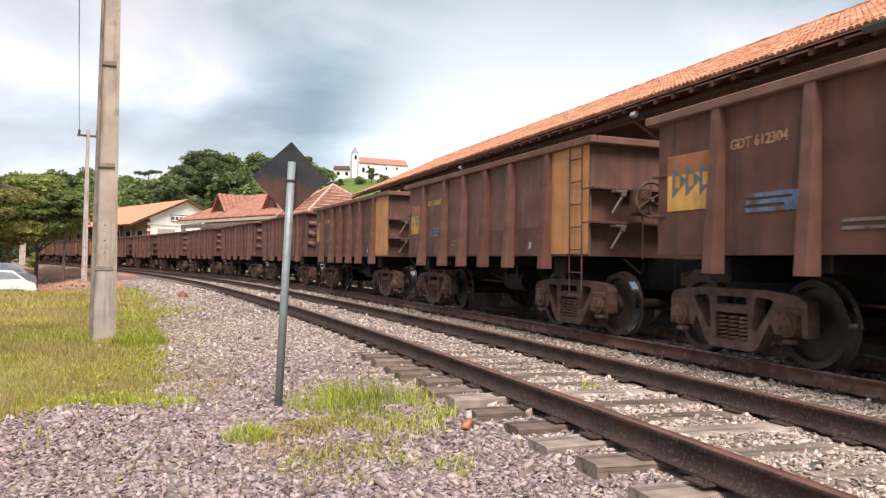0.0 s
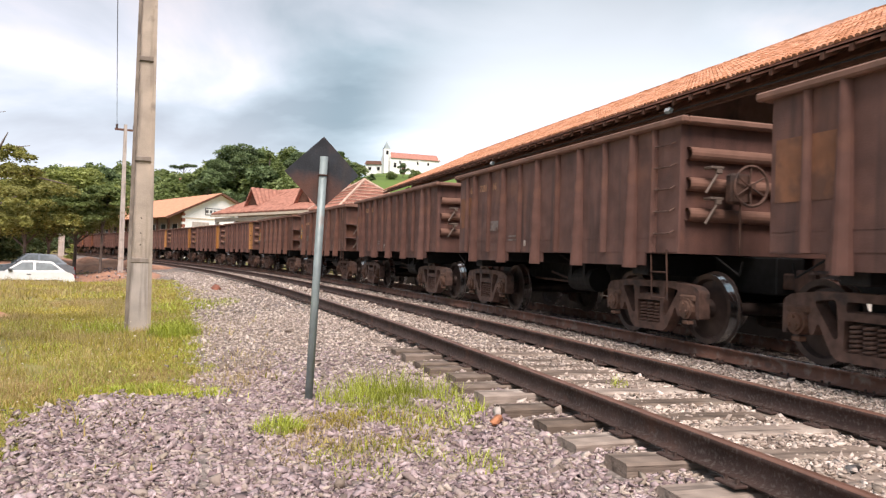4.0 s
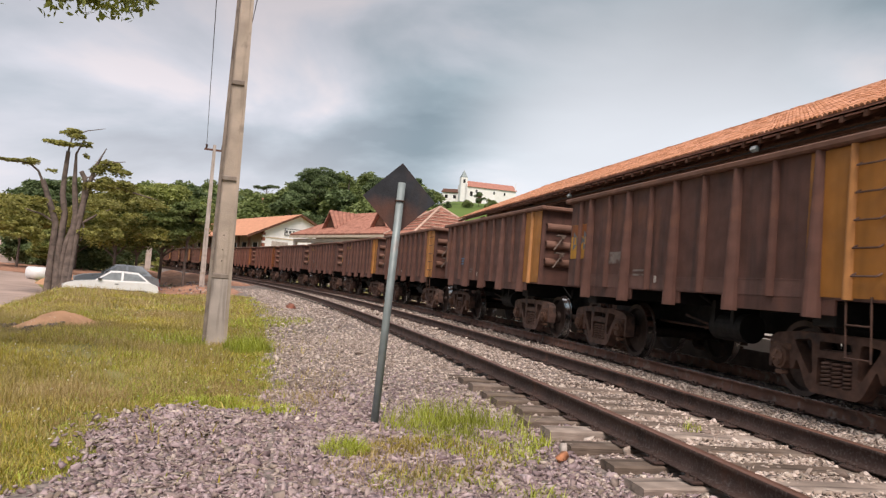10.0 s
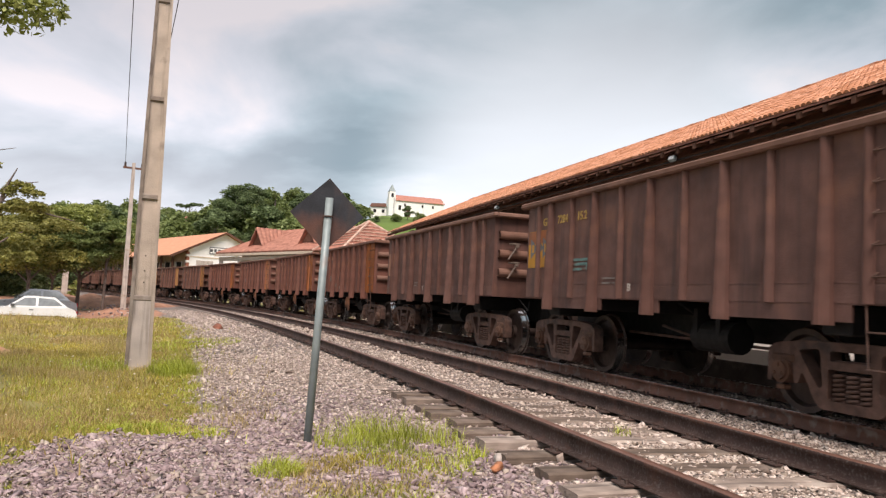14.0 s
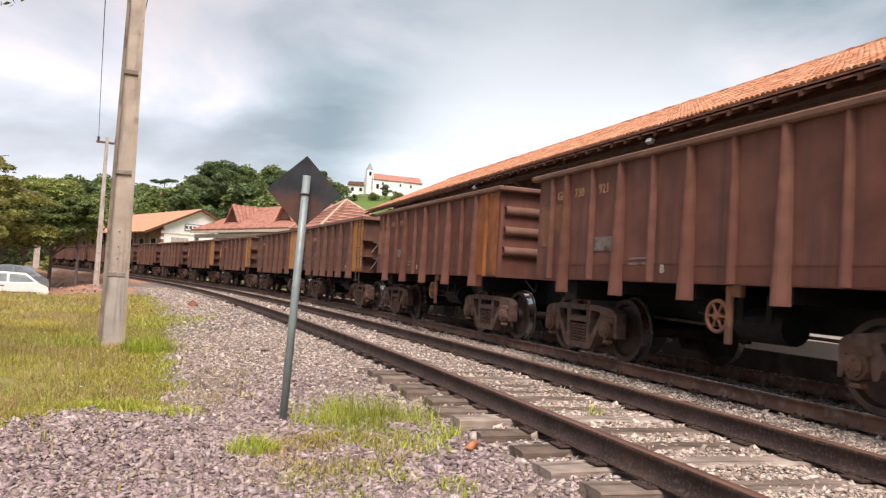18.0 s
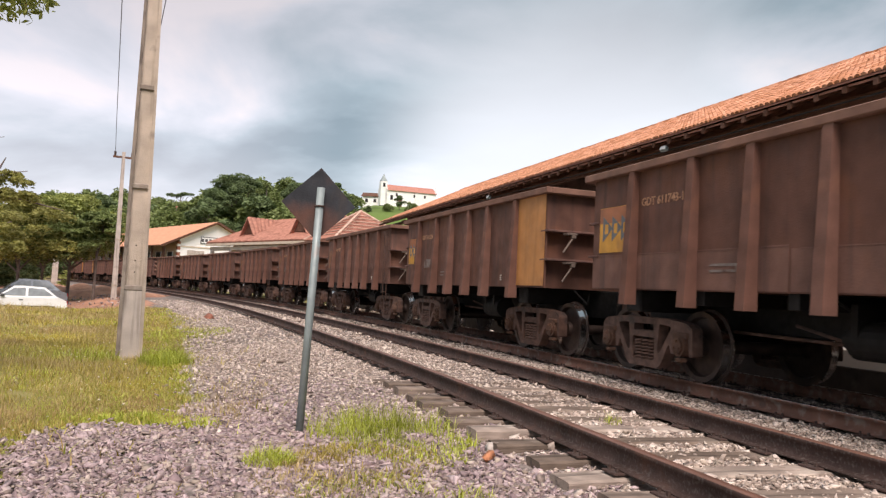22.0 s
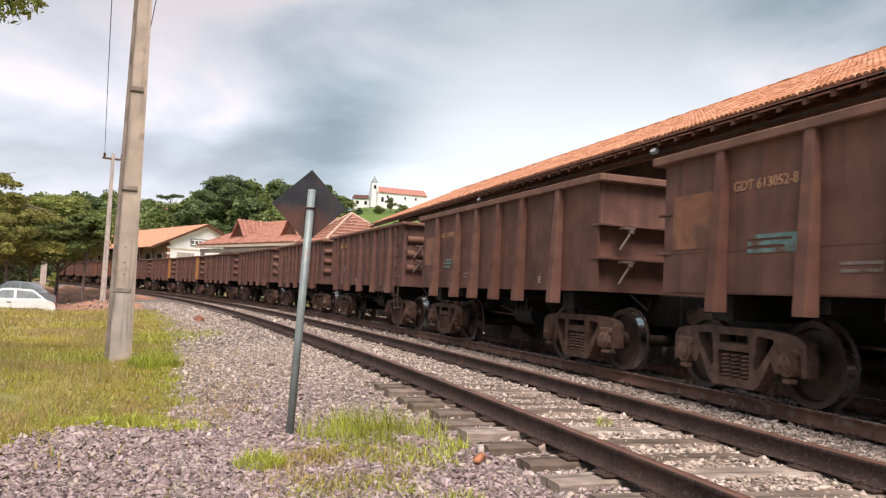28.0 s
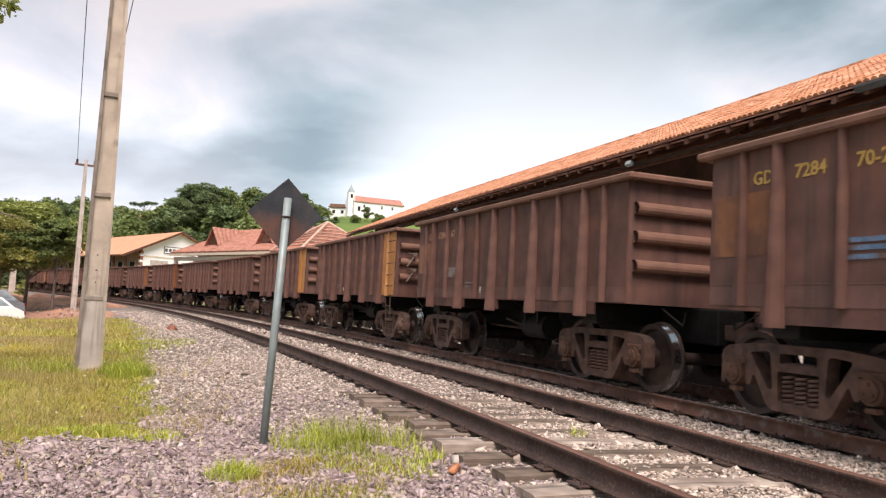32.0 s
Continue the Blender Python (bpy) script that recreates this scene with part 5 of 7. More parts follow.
def build_train():
    for i, (code, number, ink) in enumerate(parse_wagons()):
        k = i - 1
        flat, red, odd = code[0] == "F", code[0] == "S", k % 2 == 1
        end = {"y": YELLOW, "o": ORANGE, "-": None}[code[1]]
        levers = not red and (odd or i < 32)
        key = (flat, red, odd, code[1], levers)
        if key in PROTO:
            w = copy_thing(PROTO[key], Matrix())
        else:
            w = PROTO[key] = bare_wagon(flat, odd, red, end, levers)
        TRAIN.append((k, w, code, number, ink, end, flat))
    for k, w, code, number, ink, end, flat in TRAIN:
        words = "rust-brown ore gondola with " + ("flat ribs" if flat else "rounded ribs")
        if end is YELLOW:
            words += " and yellow end panel"
        elif end is ORANGE:
            words += " and orange end panel"
        tagged(w, words if end else words + " on the main track")
        if end:
            part("painted_panel", PANEL[(end.name, flat)], w, "faded paint panel", pose(0, 1.4635, 0))
        if k % 2 == 1:
            blue = k in (27, 31, 33)
            part("brake_housing", FIT["housing_" + (BLUE_BOX if blue else BOGIE).name], w, "blue brake housing" if blue else "brown brake housing", pose(-4.40, 0.68, 1.96 if flat else 2.0))
        if code[2] != "-":
            bright = code[2] == "Y"
            x = 3.40 if flat else 3.52
            lp = part("logo_panel", LOGO_PANEL[(LOGO_YELLOW if bright else LOGO_FADED).name], w, "yellow panel with grey arrow shapes" if bright else "faded orange panel", pose(x, 1.451, 2.0))
            if bright:
                part("logo_band", LOGO_BAND, lp, "orange upper band")
                for q in (0.30, 0.05, -0.20):
                    part("arrow_head", LOGO_HEAD, lp, "blue-grey arrow head", pose(q, 0, 0))
                    part("logo_bar", LOGO_BAR, lp, "yellow bar", pose(q - 0.07, 0, 0.015))
        if code[3] != "-":
            mat = {"b": BLUE, "t": TEAL, "g": PALE}[code[3]]
            part("stencil_panel", STENCIL[mat.name], w, "worn stencilled panel", pose(2.06 if flat else 1.88, 1.458, 1.66))
        part("stencil_lines", LINES, w, "two worn pale stencilled lines", pose(1.02, 1.458, 1.42))
        mk = part("end_mark", MARK["B" if k % 2 else "E"], w, "small stencilled letter")
        mk.matrix_basis = Matrix.Translation((-2.2 if flat else 0.55, 1.462, 1.24)) @ TEXT_TURN
        if number:
            mat = LETTER_Y if ink == "y" else LETTER_B
            if flat:
                ob = part("wagon_number", text_mesh(number, 0.155, mat), w)
                ob.matrix_basis = Matrix.Translation((2.74, 1.453, 2.24)) @ TEXT_TURN
            else:
                for word, x in zip(number.split(), (3.38, 2.82, 2.12)):
                    ob = part("wagon_number", text_mesh(word, 0.19, mat), w)
                    ob.matrix_basis = Matrix.Translation((x, 1.455, 2.36)) @ TEXT_TURN


build_train()


def wagon_pose(k, t):
    """Each wagon stands on its two bogie centres."""
    mid = START + PITCH * k - SPEED * t - HALF
    a, b = on_line(mid - 3.02), on_line(mid + 3.02)
    c = (a + b) / 2
    d = b - a
    return pose(c[0], c[1], c[2], 0, 0, math.degrees(math.atan2(d[1], d[0])))


def motions():
    times = [0.5 * i for i in range(65)]
    for k, w, *_ in TRAIN:
        walk(w, [(t, wagon_pose(k, t)) for t in times])
        # wheels roll while the wagon is close
        mid0 = START + PITCH * k - HALF
        t0, t1 = (mid0 - 13) / SPEED, (mid0 + 9) / SPEED
        f0, f1 = max(0, int(t0 * FPS)), min(32 * FPS, int(t1 * FPS))
        if f1 <= f0 + 4:
            continue
        keys = sorted({0, 32 * FPS} | set(range(f0, f1 + 1, 2)))
        for b in w.children:
            for ws in b.children:
                if not ws.name.startswith("wheelset"):
                    continue
                x = ws.matrix_basis.translation.x
                rows = []
                for q in keys:
                    turn = -math.degrees(SPEED / 0.457) * (min(max(q, f0), f1) - f0) / FPS
                    rows.append((q / FPS, pose(x, 0, 0.457, 0, turn, 0)))
                walk(ws, rows)

# ---- poles, sign and wires ----
def bearing(az, el, r):
    """A place by compass angle (degrees to the left of y), elevation and distance from the camera."""
    a = radians(az)
    return Vector((-r * math.sin(a), r * math.cos(a), EYE + r * math.tan(radians(el))))


def main_pole():
    base = (-5.46, 13.2)
    p = thing("concrete_pole", "tall tapered concrete utility pole with recessed panels", "utility pole", pose(*base, -0.45, 0, -0.1, 22.5))
    H = 10.2

    def width(z):
        return 0.212 - 0.0105 * z

    def depth(z):
        return 0.165 - 0.006 * z
    sh = Shape()
    # the web between the two flanges
    v, f = solid8((-width(H) + 0.02, width(H) - 0.02, -0.07, 0.07), (-width(0) + 0.02, width(0) - 0.02, -0.10, 0.10), 0, H)
    part("web", Shape().add(v, f).mesh("web", CONCRETE), p)
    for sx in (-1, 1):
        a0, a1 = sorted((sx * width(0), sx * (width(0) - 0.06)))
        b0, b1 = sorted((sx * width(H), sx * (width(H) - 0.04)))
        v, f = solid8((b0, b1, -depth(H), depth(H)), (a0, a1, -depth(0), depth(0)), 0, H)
        # left flange is darker: its shaded side is put into the colour
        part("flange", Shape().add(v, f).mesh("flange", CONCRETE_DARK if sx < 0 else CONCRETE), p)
    for z in (1.25, 3.0, 4.73, 6.5, 8.25):
        w, d = width(z) - 0.03, depth(z)
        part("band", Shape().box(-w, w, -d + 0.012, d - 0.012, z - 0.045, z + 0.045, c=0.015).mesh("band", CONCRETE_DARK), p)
    w, d = width(0.6) - 0.03, depth(0.6)
    part("foot_panel", Shape().box(-w, w, -d + 0.03, d - 0.03, 0, 1.22).mesh("foot_panel", CONCRETE_PALE), p)
    hole = Shape().tube((0, -0.005, 0), (0, 0.005, 0), 0.012, 8).mesh("bolt_hole", DARK)
    for z in (1.52, 1.72, 1.98):
        part("bolt_hole", hole, p, m=pose(0, -0.097, z))
    arm = Shape().box(-0.7, 0.7, -0.05, 0.05, 9.72, 9.84, c=0.01).mesh("crossarm", CONCRETE)
    part("crossarm", arm, p)
    ins = Shape().tube((0, 0, 0), (0, 0, 0.14), 0.045, 8).mesh("insulator", CERAMIC)
    for x in (-0.6, 0.6):
        part("insulator", ins, p, m=pose(x, 0, 9.84))
    return p


main_pole()


def far_pole(name, label, x, y, z0, z1, arm_z, arm=0.95, turn=30.0, mat=CONCRETE_PALE, w0=0.2, w1=0.11):
    p = thing(name, label, "utility pole", pose(x, y, z0, 0, 0, turn))
    h = z1 - z0
    v, f = solid8((-w1, w1, -w1, w1), (-w0, w0, -w0, w0), 0, h)
    part("shaft", Shape().add(v, f).mesh("shaft", mat), p)
    for k in (0.12, 0.42, 0.62):
        ww = w0 + (w1 - w0) * k + 0.012
        part("band", Shape().box(-ww, ww, -ww, ww, h * k - 0.05, h * k + 0.05).mesh("band", CONCRETE), p)
    if arm:
        part("crossarm", Shape().box(-arm, arm, -0.05, 0.05, arm_z - z0 - 0.05, arm_z - z0 + 0.05).mesh("crossarm", TIMBER), p)
        ins = Shape().tube((0, 0, 0), (0, 0, 0.22), 0.06, 8).mesh("insulator", CERAMIC)
        for u in (-arm + 0.1, arm - 0.1):
            part("insulator", ins, p, m=pose(u, 0, arm_z - z0 + 0.05))
    return p


FAR = bearing(23.7, 0, 44.0)
far_pole("concrete_pole", "pale concrete pole with a crossarm beside the station", FAR.x, FAR.y, -0.5, 7.55, 7.27, arm=0.52, w0=0.135, w1=0.075)
q = bearing(27.4, 0, 62.0)
far_pole("concrete_post", "short pale concrete post beside the track", q.x, q.y, -0.2, 3.4, 0, arm=0, w0=0.2, w1=0.18)


def wire(name, a, b, sag, r=0.012, label="thin black overhead cable"):
    a, b = Vector(a), Vector(b)
    n, k, v = 16, 6, []
    d = (b - a).normalized()
    side, up = d.orthogonal().normalized(), d.cross(d.orthogonal()).normalized()
    for i in range(n + 1):
        t = i / n
        p = a.lerp(b, t) + Vector((0, 0, -4 * sag * t * (1 - t)))
        v += [p + (side * math.cos(2 * math.pi * j / k) + up * math.sin(2 * math.pi * j / k)) * r for j in range(k)]
    sh = Shape().add(v, [(i * k + j, i * k + (j + 1) % k, (i + 1) * k + (j + 1) % k, (i + 1) * k + j) for i in range(n) for j in range(k)])
    return thing(name, label, "cable", data=sh.mesh(name, CABLE))


for sx in (-1, 1):
    c, s = math.cos(radians(30)), math.sin(radians(30))
    c2, s2 = math.cos(radians(22.5)), math.sin(radians(22.5))
    wire("overhead_cable", (FAR.x + sx * 0.42 * c, FAR.y + sx * 0.42 * s, 7.53), (-5.46 + sx * 0.6 * c2, 13.2 + sx * 0.6 * s2, 9.53), 0.5)


def track_sign():
    p = thing("track_sign", "rusty diamond sign plate on a leaning galvanised pipe", "sign", pose(-1.32, 7.09, -0.42))
    top = Vector((0.07, 0.02, 2.33))
    part("post", smooth_mesh(Shape().tube((0, 0, 0), top, 0.037, 16).mesh("post", GALV)), p, "galvanised steel pipe")
    c = Vector((0.045, 0.075, 2.18))
    sh = Shape()
    h = 0.345
    sh.prism([(0, -h), (h, 0), (0, h), (-h, 0)], 1, -0.004, 0.004)
    part("plate", sh.mesh("plate", PLATE), p, "bare rusted back of the plate", Matrix.Translation(c) @ pose(0, 0, 0, 0, 1.2, 12))
    ring = Shape()
    for i in range(16):
        a, b = 2 * math.pi * i / 16, 2 * math.pi * (i + 1) / 16
        ring.tube((0.043 * math.cos(a), 0.043 * math.sin(a), 0), (0.043 * math.cos(b), 0.043 * math.sin(b), 0), 0.007, 6, caps=False)
    part("clamp", ring.mesh("clamp", BOGIE), p, m=Matrix.Translation(top * 0.925))
    bolt = Shape().tube((0, -0.05, 0), (0, 0.06, 0), 0.008, 6).mesh("bolt", BOGIE)
    part("bolt", bolt, p, m=Matrix.Translation(top * 0.925))
    return p


track_sign()

# ---- the goods shed behind the train ----
SHED_TURN = 18.6
SHED = Matrix.Translation((10.12 * math.cos(radians(SHED_TURN)), 10.12 * math.sin(radians(SHED_TURN)), 0)) @ pose(0, 0, 0, 0, 0, SHED_TURN + 90)
# in the shed's space x runs along the track (away), y towards the track, z up; the near eave lies on y = 0
EAVE, RIDGE_Z, SPAN, X0, X1 = 4.80, 7.07, 4.84, -14.0, 43.5
SLOPE = math.atan2(RIDGE_Z - EAVE, SPAN)


def goods_shed():
    shed = thing("goods_shed", "long goods shed with a terracotta tile roof and dark rafters", "building", SHED.copy())
    wall = Shape()
    wall.box(X0 + 1, X1 - 1, -4.4, -4.1, 0.4, 6.5)
    for sx in (X0 + 1, X1 - 1.3):
        wall.prism([(-4.4, 0.4), (-6.7, 0.4), (-6.7, 5.9), (-SPAN, RIDGE_Z - 0.25), (-4.4, 6.5)], 0, sx, sx + 0.3)
    wall.box(X0 + 1, X1 - 1, -7.0, -6.7, 0.4, 5.9)
    # the wall colour itself is darkened to carry the gloom beneath the eaves
    part("wall", wall.mesh("wall", SHED_WALL), shed, "shed walls coloured dark for the shade under the roof")
    for sy in (1, -1):
        deck = Shape()
        y0, y1 = (0.0, -SPAN) if sy > 0 else (-2 * SPAN, -SPAN)
        deck.prism([(y0, EAVE - 0.05), (y1, RIDGE_Z - 0.05), (y1, RIDGE_Z - 0.09), (y0, EAVE - 0.09)], 0, X0, X1)
        part("roof_deck", deck.mesh("roof_deck", TILE_OLD), shed)
    rafter = Shape()
    rafter.prism([(0.04, EAVE - 0.07), (-SPAN, RIDGE_Z - 0.09), (-SPAN, RIDGE_Z - 0.22), (0.04, EAVE - 0.19)], 0, -0.045, 0.045)
    rafter_me = rafter.mesh("rafter", TIMBER)
    x = X0 + 0.4
    while x < X1:
        part("rafter", rafter_me, shed, m=pose(x, 0, 0))
        x += 0.62
    brace = Shape()
    brace.prism([(-0.35, EAVE - 0.12), (-0.55, EAVE - 0.02), (-4.1, EAVE - 1.9), (-4.1, EAVE - 2.15)], 0, -0.07, 0.07)
    brace_me = brace.mesh("bracket", TIMBER)
    for i in range(16):
        part("bracket", brace_me, shed, m=pose(X0 + 2 + i * 4.0, 0, 0))
    for y, z in ((-0.45, EAVE - 0.08), (-1.7, EAVE + 0.5)):
        part("purlin", Shape().box(X0, X1, y - 0.06, y + 0.06, z - 0.2, z - 0.06).mesh("purlin", TIMBER), shed)
    part("eave_cable", Shape().tube((X0, -0.25, EAVE - 0.24), (X1, -0.25, EAVE - 0.24), 0.018, 6).mesh("eave_cable", CABLE), shed)
    part("gutter_board", Shape().prism([(0.05, EAVE - 0.13), (0.12, EAVE - 0.05), (0.12, EAVE - 0.02), (0.03, EAVE - 0.10)], 0, X0, 8.9).mesh("gutter_board", PLASTIC), shed, "grey board under the eave")
    door = Shape().box(-1.5, 1.5, -4.12, -4.06, 0.45, 3.4).mesh("door", TIMBER)
    for i in range(6):
        part("door", door, shed, m=pose(X0 + 5 + 8 * i, 0, 0))
    # tiles: single ones on the lower courses over the nearest stretch, the rest joined
    n, rows, pitch, course = 4, 16, 0.138, SPAN / math.cos(SLOPE) / 16
    prof = [(0.066 * math.cos(math.pi * i / n), 0.056 * math.sin(math.pi * i / n)) for i in range(n + 1)]
    v = [(u, d, h + 0.012) for d, k in ((0.0, 1.0), (course + 0.05, 0.80)) for u, h in [(a * k, b * k) for a, b in prof]]
    k = n + 1
    f = [(i, i + 1, k + i + 1, k + i) for i in range(n)] + [tuple(range(k))[::-1]]
    one = Shape().add(v, f).mesh("roof_tile", TILE)
    rnd = random.Random(9)
    tilt = Matrix.Rotation(-SLOPE, 4, "X") @ Matrix.Rotation(math.pi, 4, "Z")
    rest_v, rest_f = [], []
    cols = int((X1 - X0) / pitch)
    base = np.array(v)
    T = np.array(tilt.to_3x3())
    singles = 0
    for c in range(cols):
        for r in range(rows):
            x = X0 + pitch * (c + 0.5) + rnd.uniform(-0.012, 0.012)
            y, z = 0.06 - SPAN * r / rows, EAVE + (RIDGE_Z - EAVE) * r / rows + rnd.uniform(-0.003, 0.005)
            if r < 3 and 9.0 < x < 29.0 and singles < 300:
                singles += 1
                part("roof_tile", one, shed, m=Matrix.Translation((x, y, z)) @ tilt @ Matrix.Rotation(rnd.uniform(-0.03, 0.03), 4, "Z"))
            else:
                o = len(rest_v)
                rest_v += (base @ T.T + (x, y, z)).tolist()
                rest_f += [tuple(i + o for i in q) for q in f]
    me = bpy.data.meshes.new("roof_tiles")
    me.from_pydata(rest_v, [], rest_f)
    me.materials.append(TILES)
    tagged(part("roof_tiles", me, shed, "terracotta barrel tiles, sun-bleached"), kind="stuff")
    pan = Shape()
    pan.prism([(0.05, EAVE - 0.03), (-SPAN, RIDGE_Z - 0.03), (-SPAN, RIDGE_Z + 0.005), (0.05, EAVE + 0.005)], 0, X0, X1)
    part("tile_bed", pan.mesh("tile_bed", TILE_OLD), shed)
    ridge = Shape()
    for i in range(int((X1 - X0) / 0.36)):
        x = X0 + 0.36 * i
        ridge.tube((x, -SPAN, RIDGE_Z + 0.02 + rnd.uniform(-0.015, 0.02)), (x + 0.38, -SPAN, RIDGE_Z + 0.04), 0.11, 8, 0.095)
    tagged(part("ridge_tiles", ridge.mesh("ridge_tiles", TILES), shed), kind="stuff")
    far = Shape()
    far.prism([(-2 * SPAN, EAVE), (-SPAN, RIDGE_Z), (-SPAN, RIDGE_Z - 0.04), (-2 * SPAN, EAVE - 0.04)], 0, X0, X1)
    part("far_slope", far.mesh("far_slope", TILES), shed)
    return shed


goods_shed()
platform = Shape()
platform.box(X0 - 10, X1 + 10, -9.5, 0.90, -0.5, 0.45, c=0.02)
thing("platform", "low concrete goods platform along the track", "platform", SHED.copy(), platform.mesh("platform", PAVING), kind="structure")
# added sheet, near-black to paint the shade beneath the train onto the platform face
thing("platform_plinth", "near-black sheet for the shade on the platform face", "platform", SHED.copy(), Shape().box(X0 - 10, X1 + 10, 0.902, 0.95, -0.5, 0.19, c=0.01).mesh("platform_plinth", PLATFORM_SHADE), kind="structure")


def flood_lamp(x):
    p = thing("flood_lamp", "small grey flood lamp hung under the eave", "lamp", SHED @ pose(x, -0.05, EAVE - 0.26))
    part("housing", Shape().box(-0.105, 0.105, -0.045, 0.06, -0.055, 0.055, pose(0, 0, 0, 25), 0.012).mesh("housing", GALV), p)
    part("glass", Shape().box(-0.09, 0.09, 0.06, 0.066, -0.045, 0.045, pose(0, 0, 0, 25)).mesh("glass", LAMP_GLASS), p)
    part("bracket", Shape().tube((0, -0.05, 0.0), (0, -0.15, 0.2), 0.015, 6).mesh("bracket", BOGIE), p)
    return p


flood_lamp(15.2)
flood_lamp(26.3)

# ---- the station and the buildings beyond ----
def tile_slope(name, a, b, c, d, mat, parent, rows=0, ribs=40):
    """A roof slope between eave a-b and ridge d-c, with raised rib rows from eave to ridge."""
    a, b, c, d = (Vector(p) for p in (a, b, c, d))
    n = (b - a).cross(d - a).normalized()
    if n.z < 0:
        n = -n
    sh = Shape()
    v, f = [], []
    for i in range(2 * ribs + 1):
        t, h = i / (2 * ribs), (0.08 if i % 2 else 0.0)
        lo, hi = a.lerp(b, t), d.lerp(c, t)
        v += [lo + n * h, hi + n * h, hi - n * 0.1, lo - n * 0.1]
    for i in range(2 * ribs):
        for j in range(4):
            f.append((4 * i + j, 4 * i + 4 + j, 4 * i + 4 + (j + 1) % 4, 4 * i + (j + 1) % 4))
    f += [(0, 1, 2, 3), tuple(8 * ribs + k for k in (3, 2, 1, 0))]
    sh.add(v, f)
    return part(name, sh.mesh(name, mat), parent)


def station():
    """Gabled station hall; x runs along its ridge (away), y to its left."""
    apex = bearing(17.11, 0, 102.0)
    st = thing("station_hall", "white gabled station hall with a bright orange tile roof", "building", pose(apex.x, apex.y, 0, 0, 0, 40 + 90))
    top, eave, w, L = 8.4, 5.0, 7.0, 46.0
    tile_slope("roof_slope", (0, w, eave), (L, w, eave), (L, 0, top), (0, 0, top), TILE_BRIGHT, st, ribs=110)
    tile_slope("roof_slope", (0, -w, eave), (L, -w, eave), (L, 0, top), (0, 0, top), TILE_BRIGHT, st, ribs=60)
    g = Shape()
    ww = 4.6
    k = (top - eave) / w
    g.prism([(-ww, 0), (ww, 0), (ww, top - k * ww - 0.15), (0, top - 0.2), (-ww, top - k * ww - 0.15)], 0, 0.6, 0.9)
    part("gable_wall", g.mesh("gable_wall", WHITEWASH), st)
    part("side_wall", Shape().box(0.9, L, ww - 0.3, ww, 0, 5.6).mesh("side_wall", CREAM), st)
    part("side_wall", Shape().box(0.9, L, -ww, -ww + 0.3, 0, 5.6).mesh("side_wall", CREAM), st)
    part("quoin", Shape().box(0.55, 1.0, ww - 0.1, ww + 0.25, 0, 5.6).mesh("quoin", BRICK), st, "brick corner with pale bands")
    for i in range(7):
        part("band", Shape().box(0.53, 1.02, ww - 0.12, ww + 0.27, 0.5 + i * 0.75, 0.8 + i * 0.75).mesh("band", WHITEWASH), st)
    part("string_course", Shape().box(0.54, 0.6, -ww, ww, 4.95, 5.1).mesh("string_course", CREAM), st)
    for y0, y1 in ((w + 0.1, 0), (-w - 0.1, 0)):
        v = [(-0.1, y0, eave - 0.25), (-0.1, y1, top - 0.2), (-0.1, y1, top + 0.06), (-0.1, y0, eave + 0.05)]
        sh = Shape().add(v + [(0.0, *p[1:]) for p in v], [(0, 1, 2, 3), (7, 6, 5, 4), (0, 4, 5, 1), (2, 6, 7, 3), (1, 5, 6, 2), (3, 7, 4, 0)])
        part("barge_board", sh.mesh("barge_board", TIMBER), st)
    board = part("name_board", Shape().box(0.52, 0.58, -1.9, 1.9, 5.6, 6.35).mesh("name_board", WHITEWASH), st, "painted name board")
    bars = Shape()
    for i in range(7):
        bars.box(0.50, 0.515, 1.55 - i * 0.5, 1.90 - i * 0.5 - 0.02, 5.78, 6.16)
    tagged(part("lettering", bars.mesh("lettering", PLASTIC), board), kind="stuff")
    frame_sh = Shape().box(0.5, 0.56, -1.98, 1.98, 6.33, 6.42).box(0.5, 0.56, -1.98, 1.98, 5.53, 5.62).box(0.5, 0.56, 1.9, 1.98, 5.6, 6.35).box(0.5, 0.56, -1.98, -1.9, 5.6, 6.35)
    part("board_frame", frame_sh.mesh("board_frame", PLASTIC), board)
    poster = Shape().box(0.56, 0.595, 1.4, 3.6, 3.6, 4.6).mesh("poster", CONCRETE_PALE)
    part("poster", poster, st, "faded painted panel")
    post = Shape().box(-0.12, 0.12, w - 0.9, w - 0.66, 0, eave + 0.2).mesh("post", TIMBER)
    win = Shape().box(-0.9, 0.9, ww, ww + 0.06, 2.6, 4.3).mesh("window", DARK)
    sash = Shape().box(-1.0, 1.0, ww + 0.06, ww + 0.1, 3.4, 3.5).box(-1.0, -0.9, ww + 0.01, ww + 0.1, 2.5, 4.4).box(0.9, 1.0, ww + 0.01, ww + 0.1, 2.5, 4.4).mesh("window_frame", WHITEWASH)
    for i in range(11):
        part("post", post, st, m=pose(1.5 + i * 4.2, 0, 0))
        o = part("window", win, st, m=pose(3.6 + i * 4.2, 0, 0))
        part("window_frame", sash, o)
    return st


station()


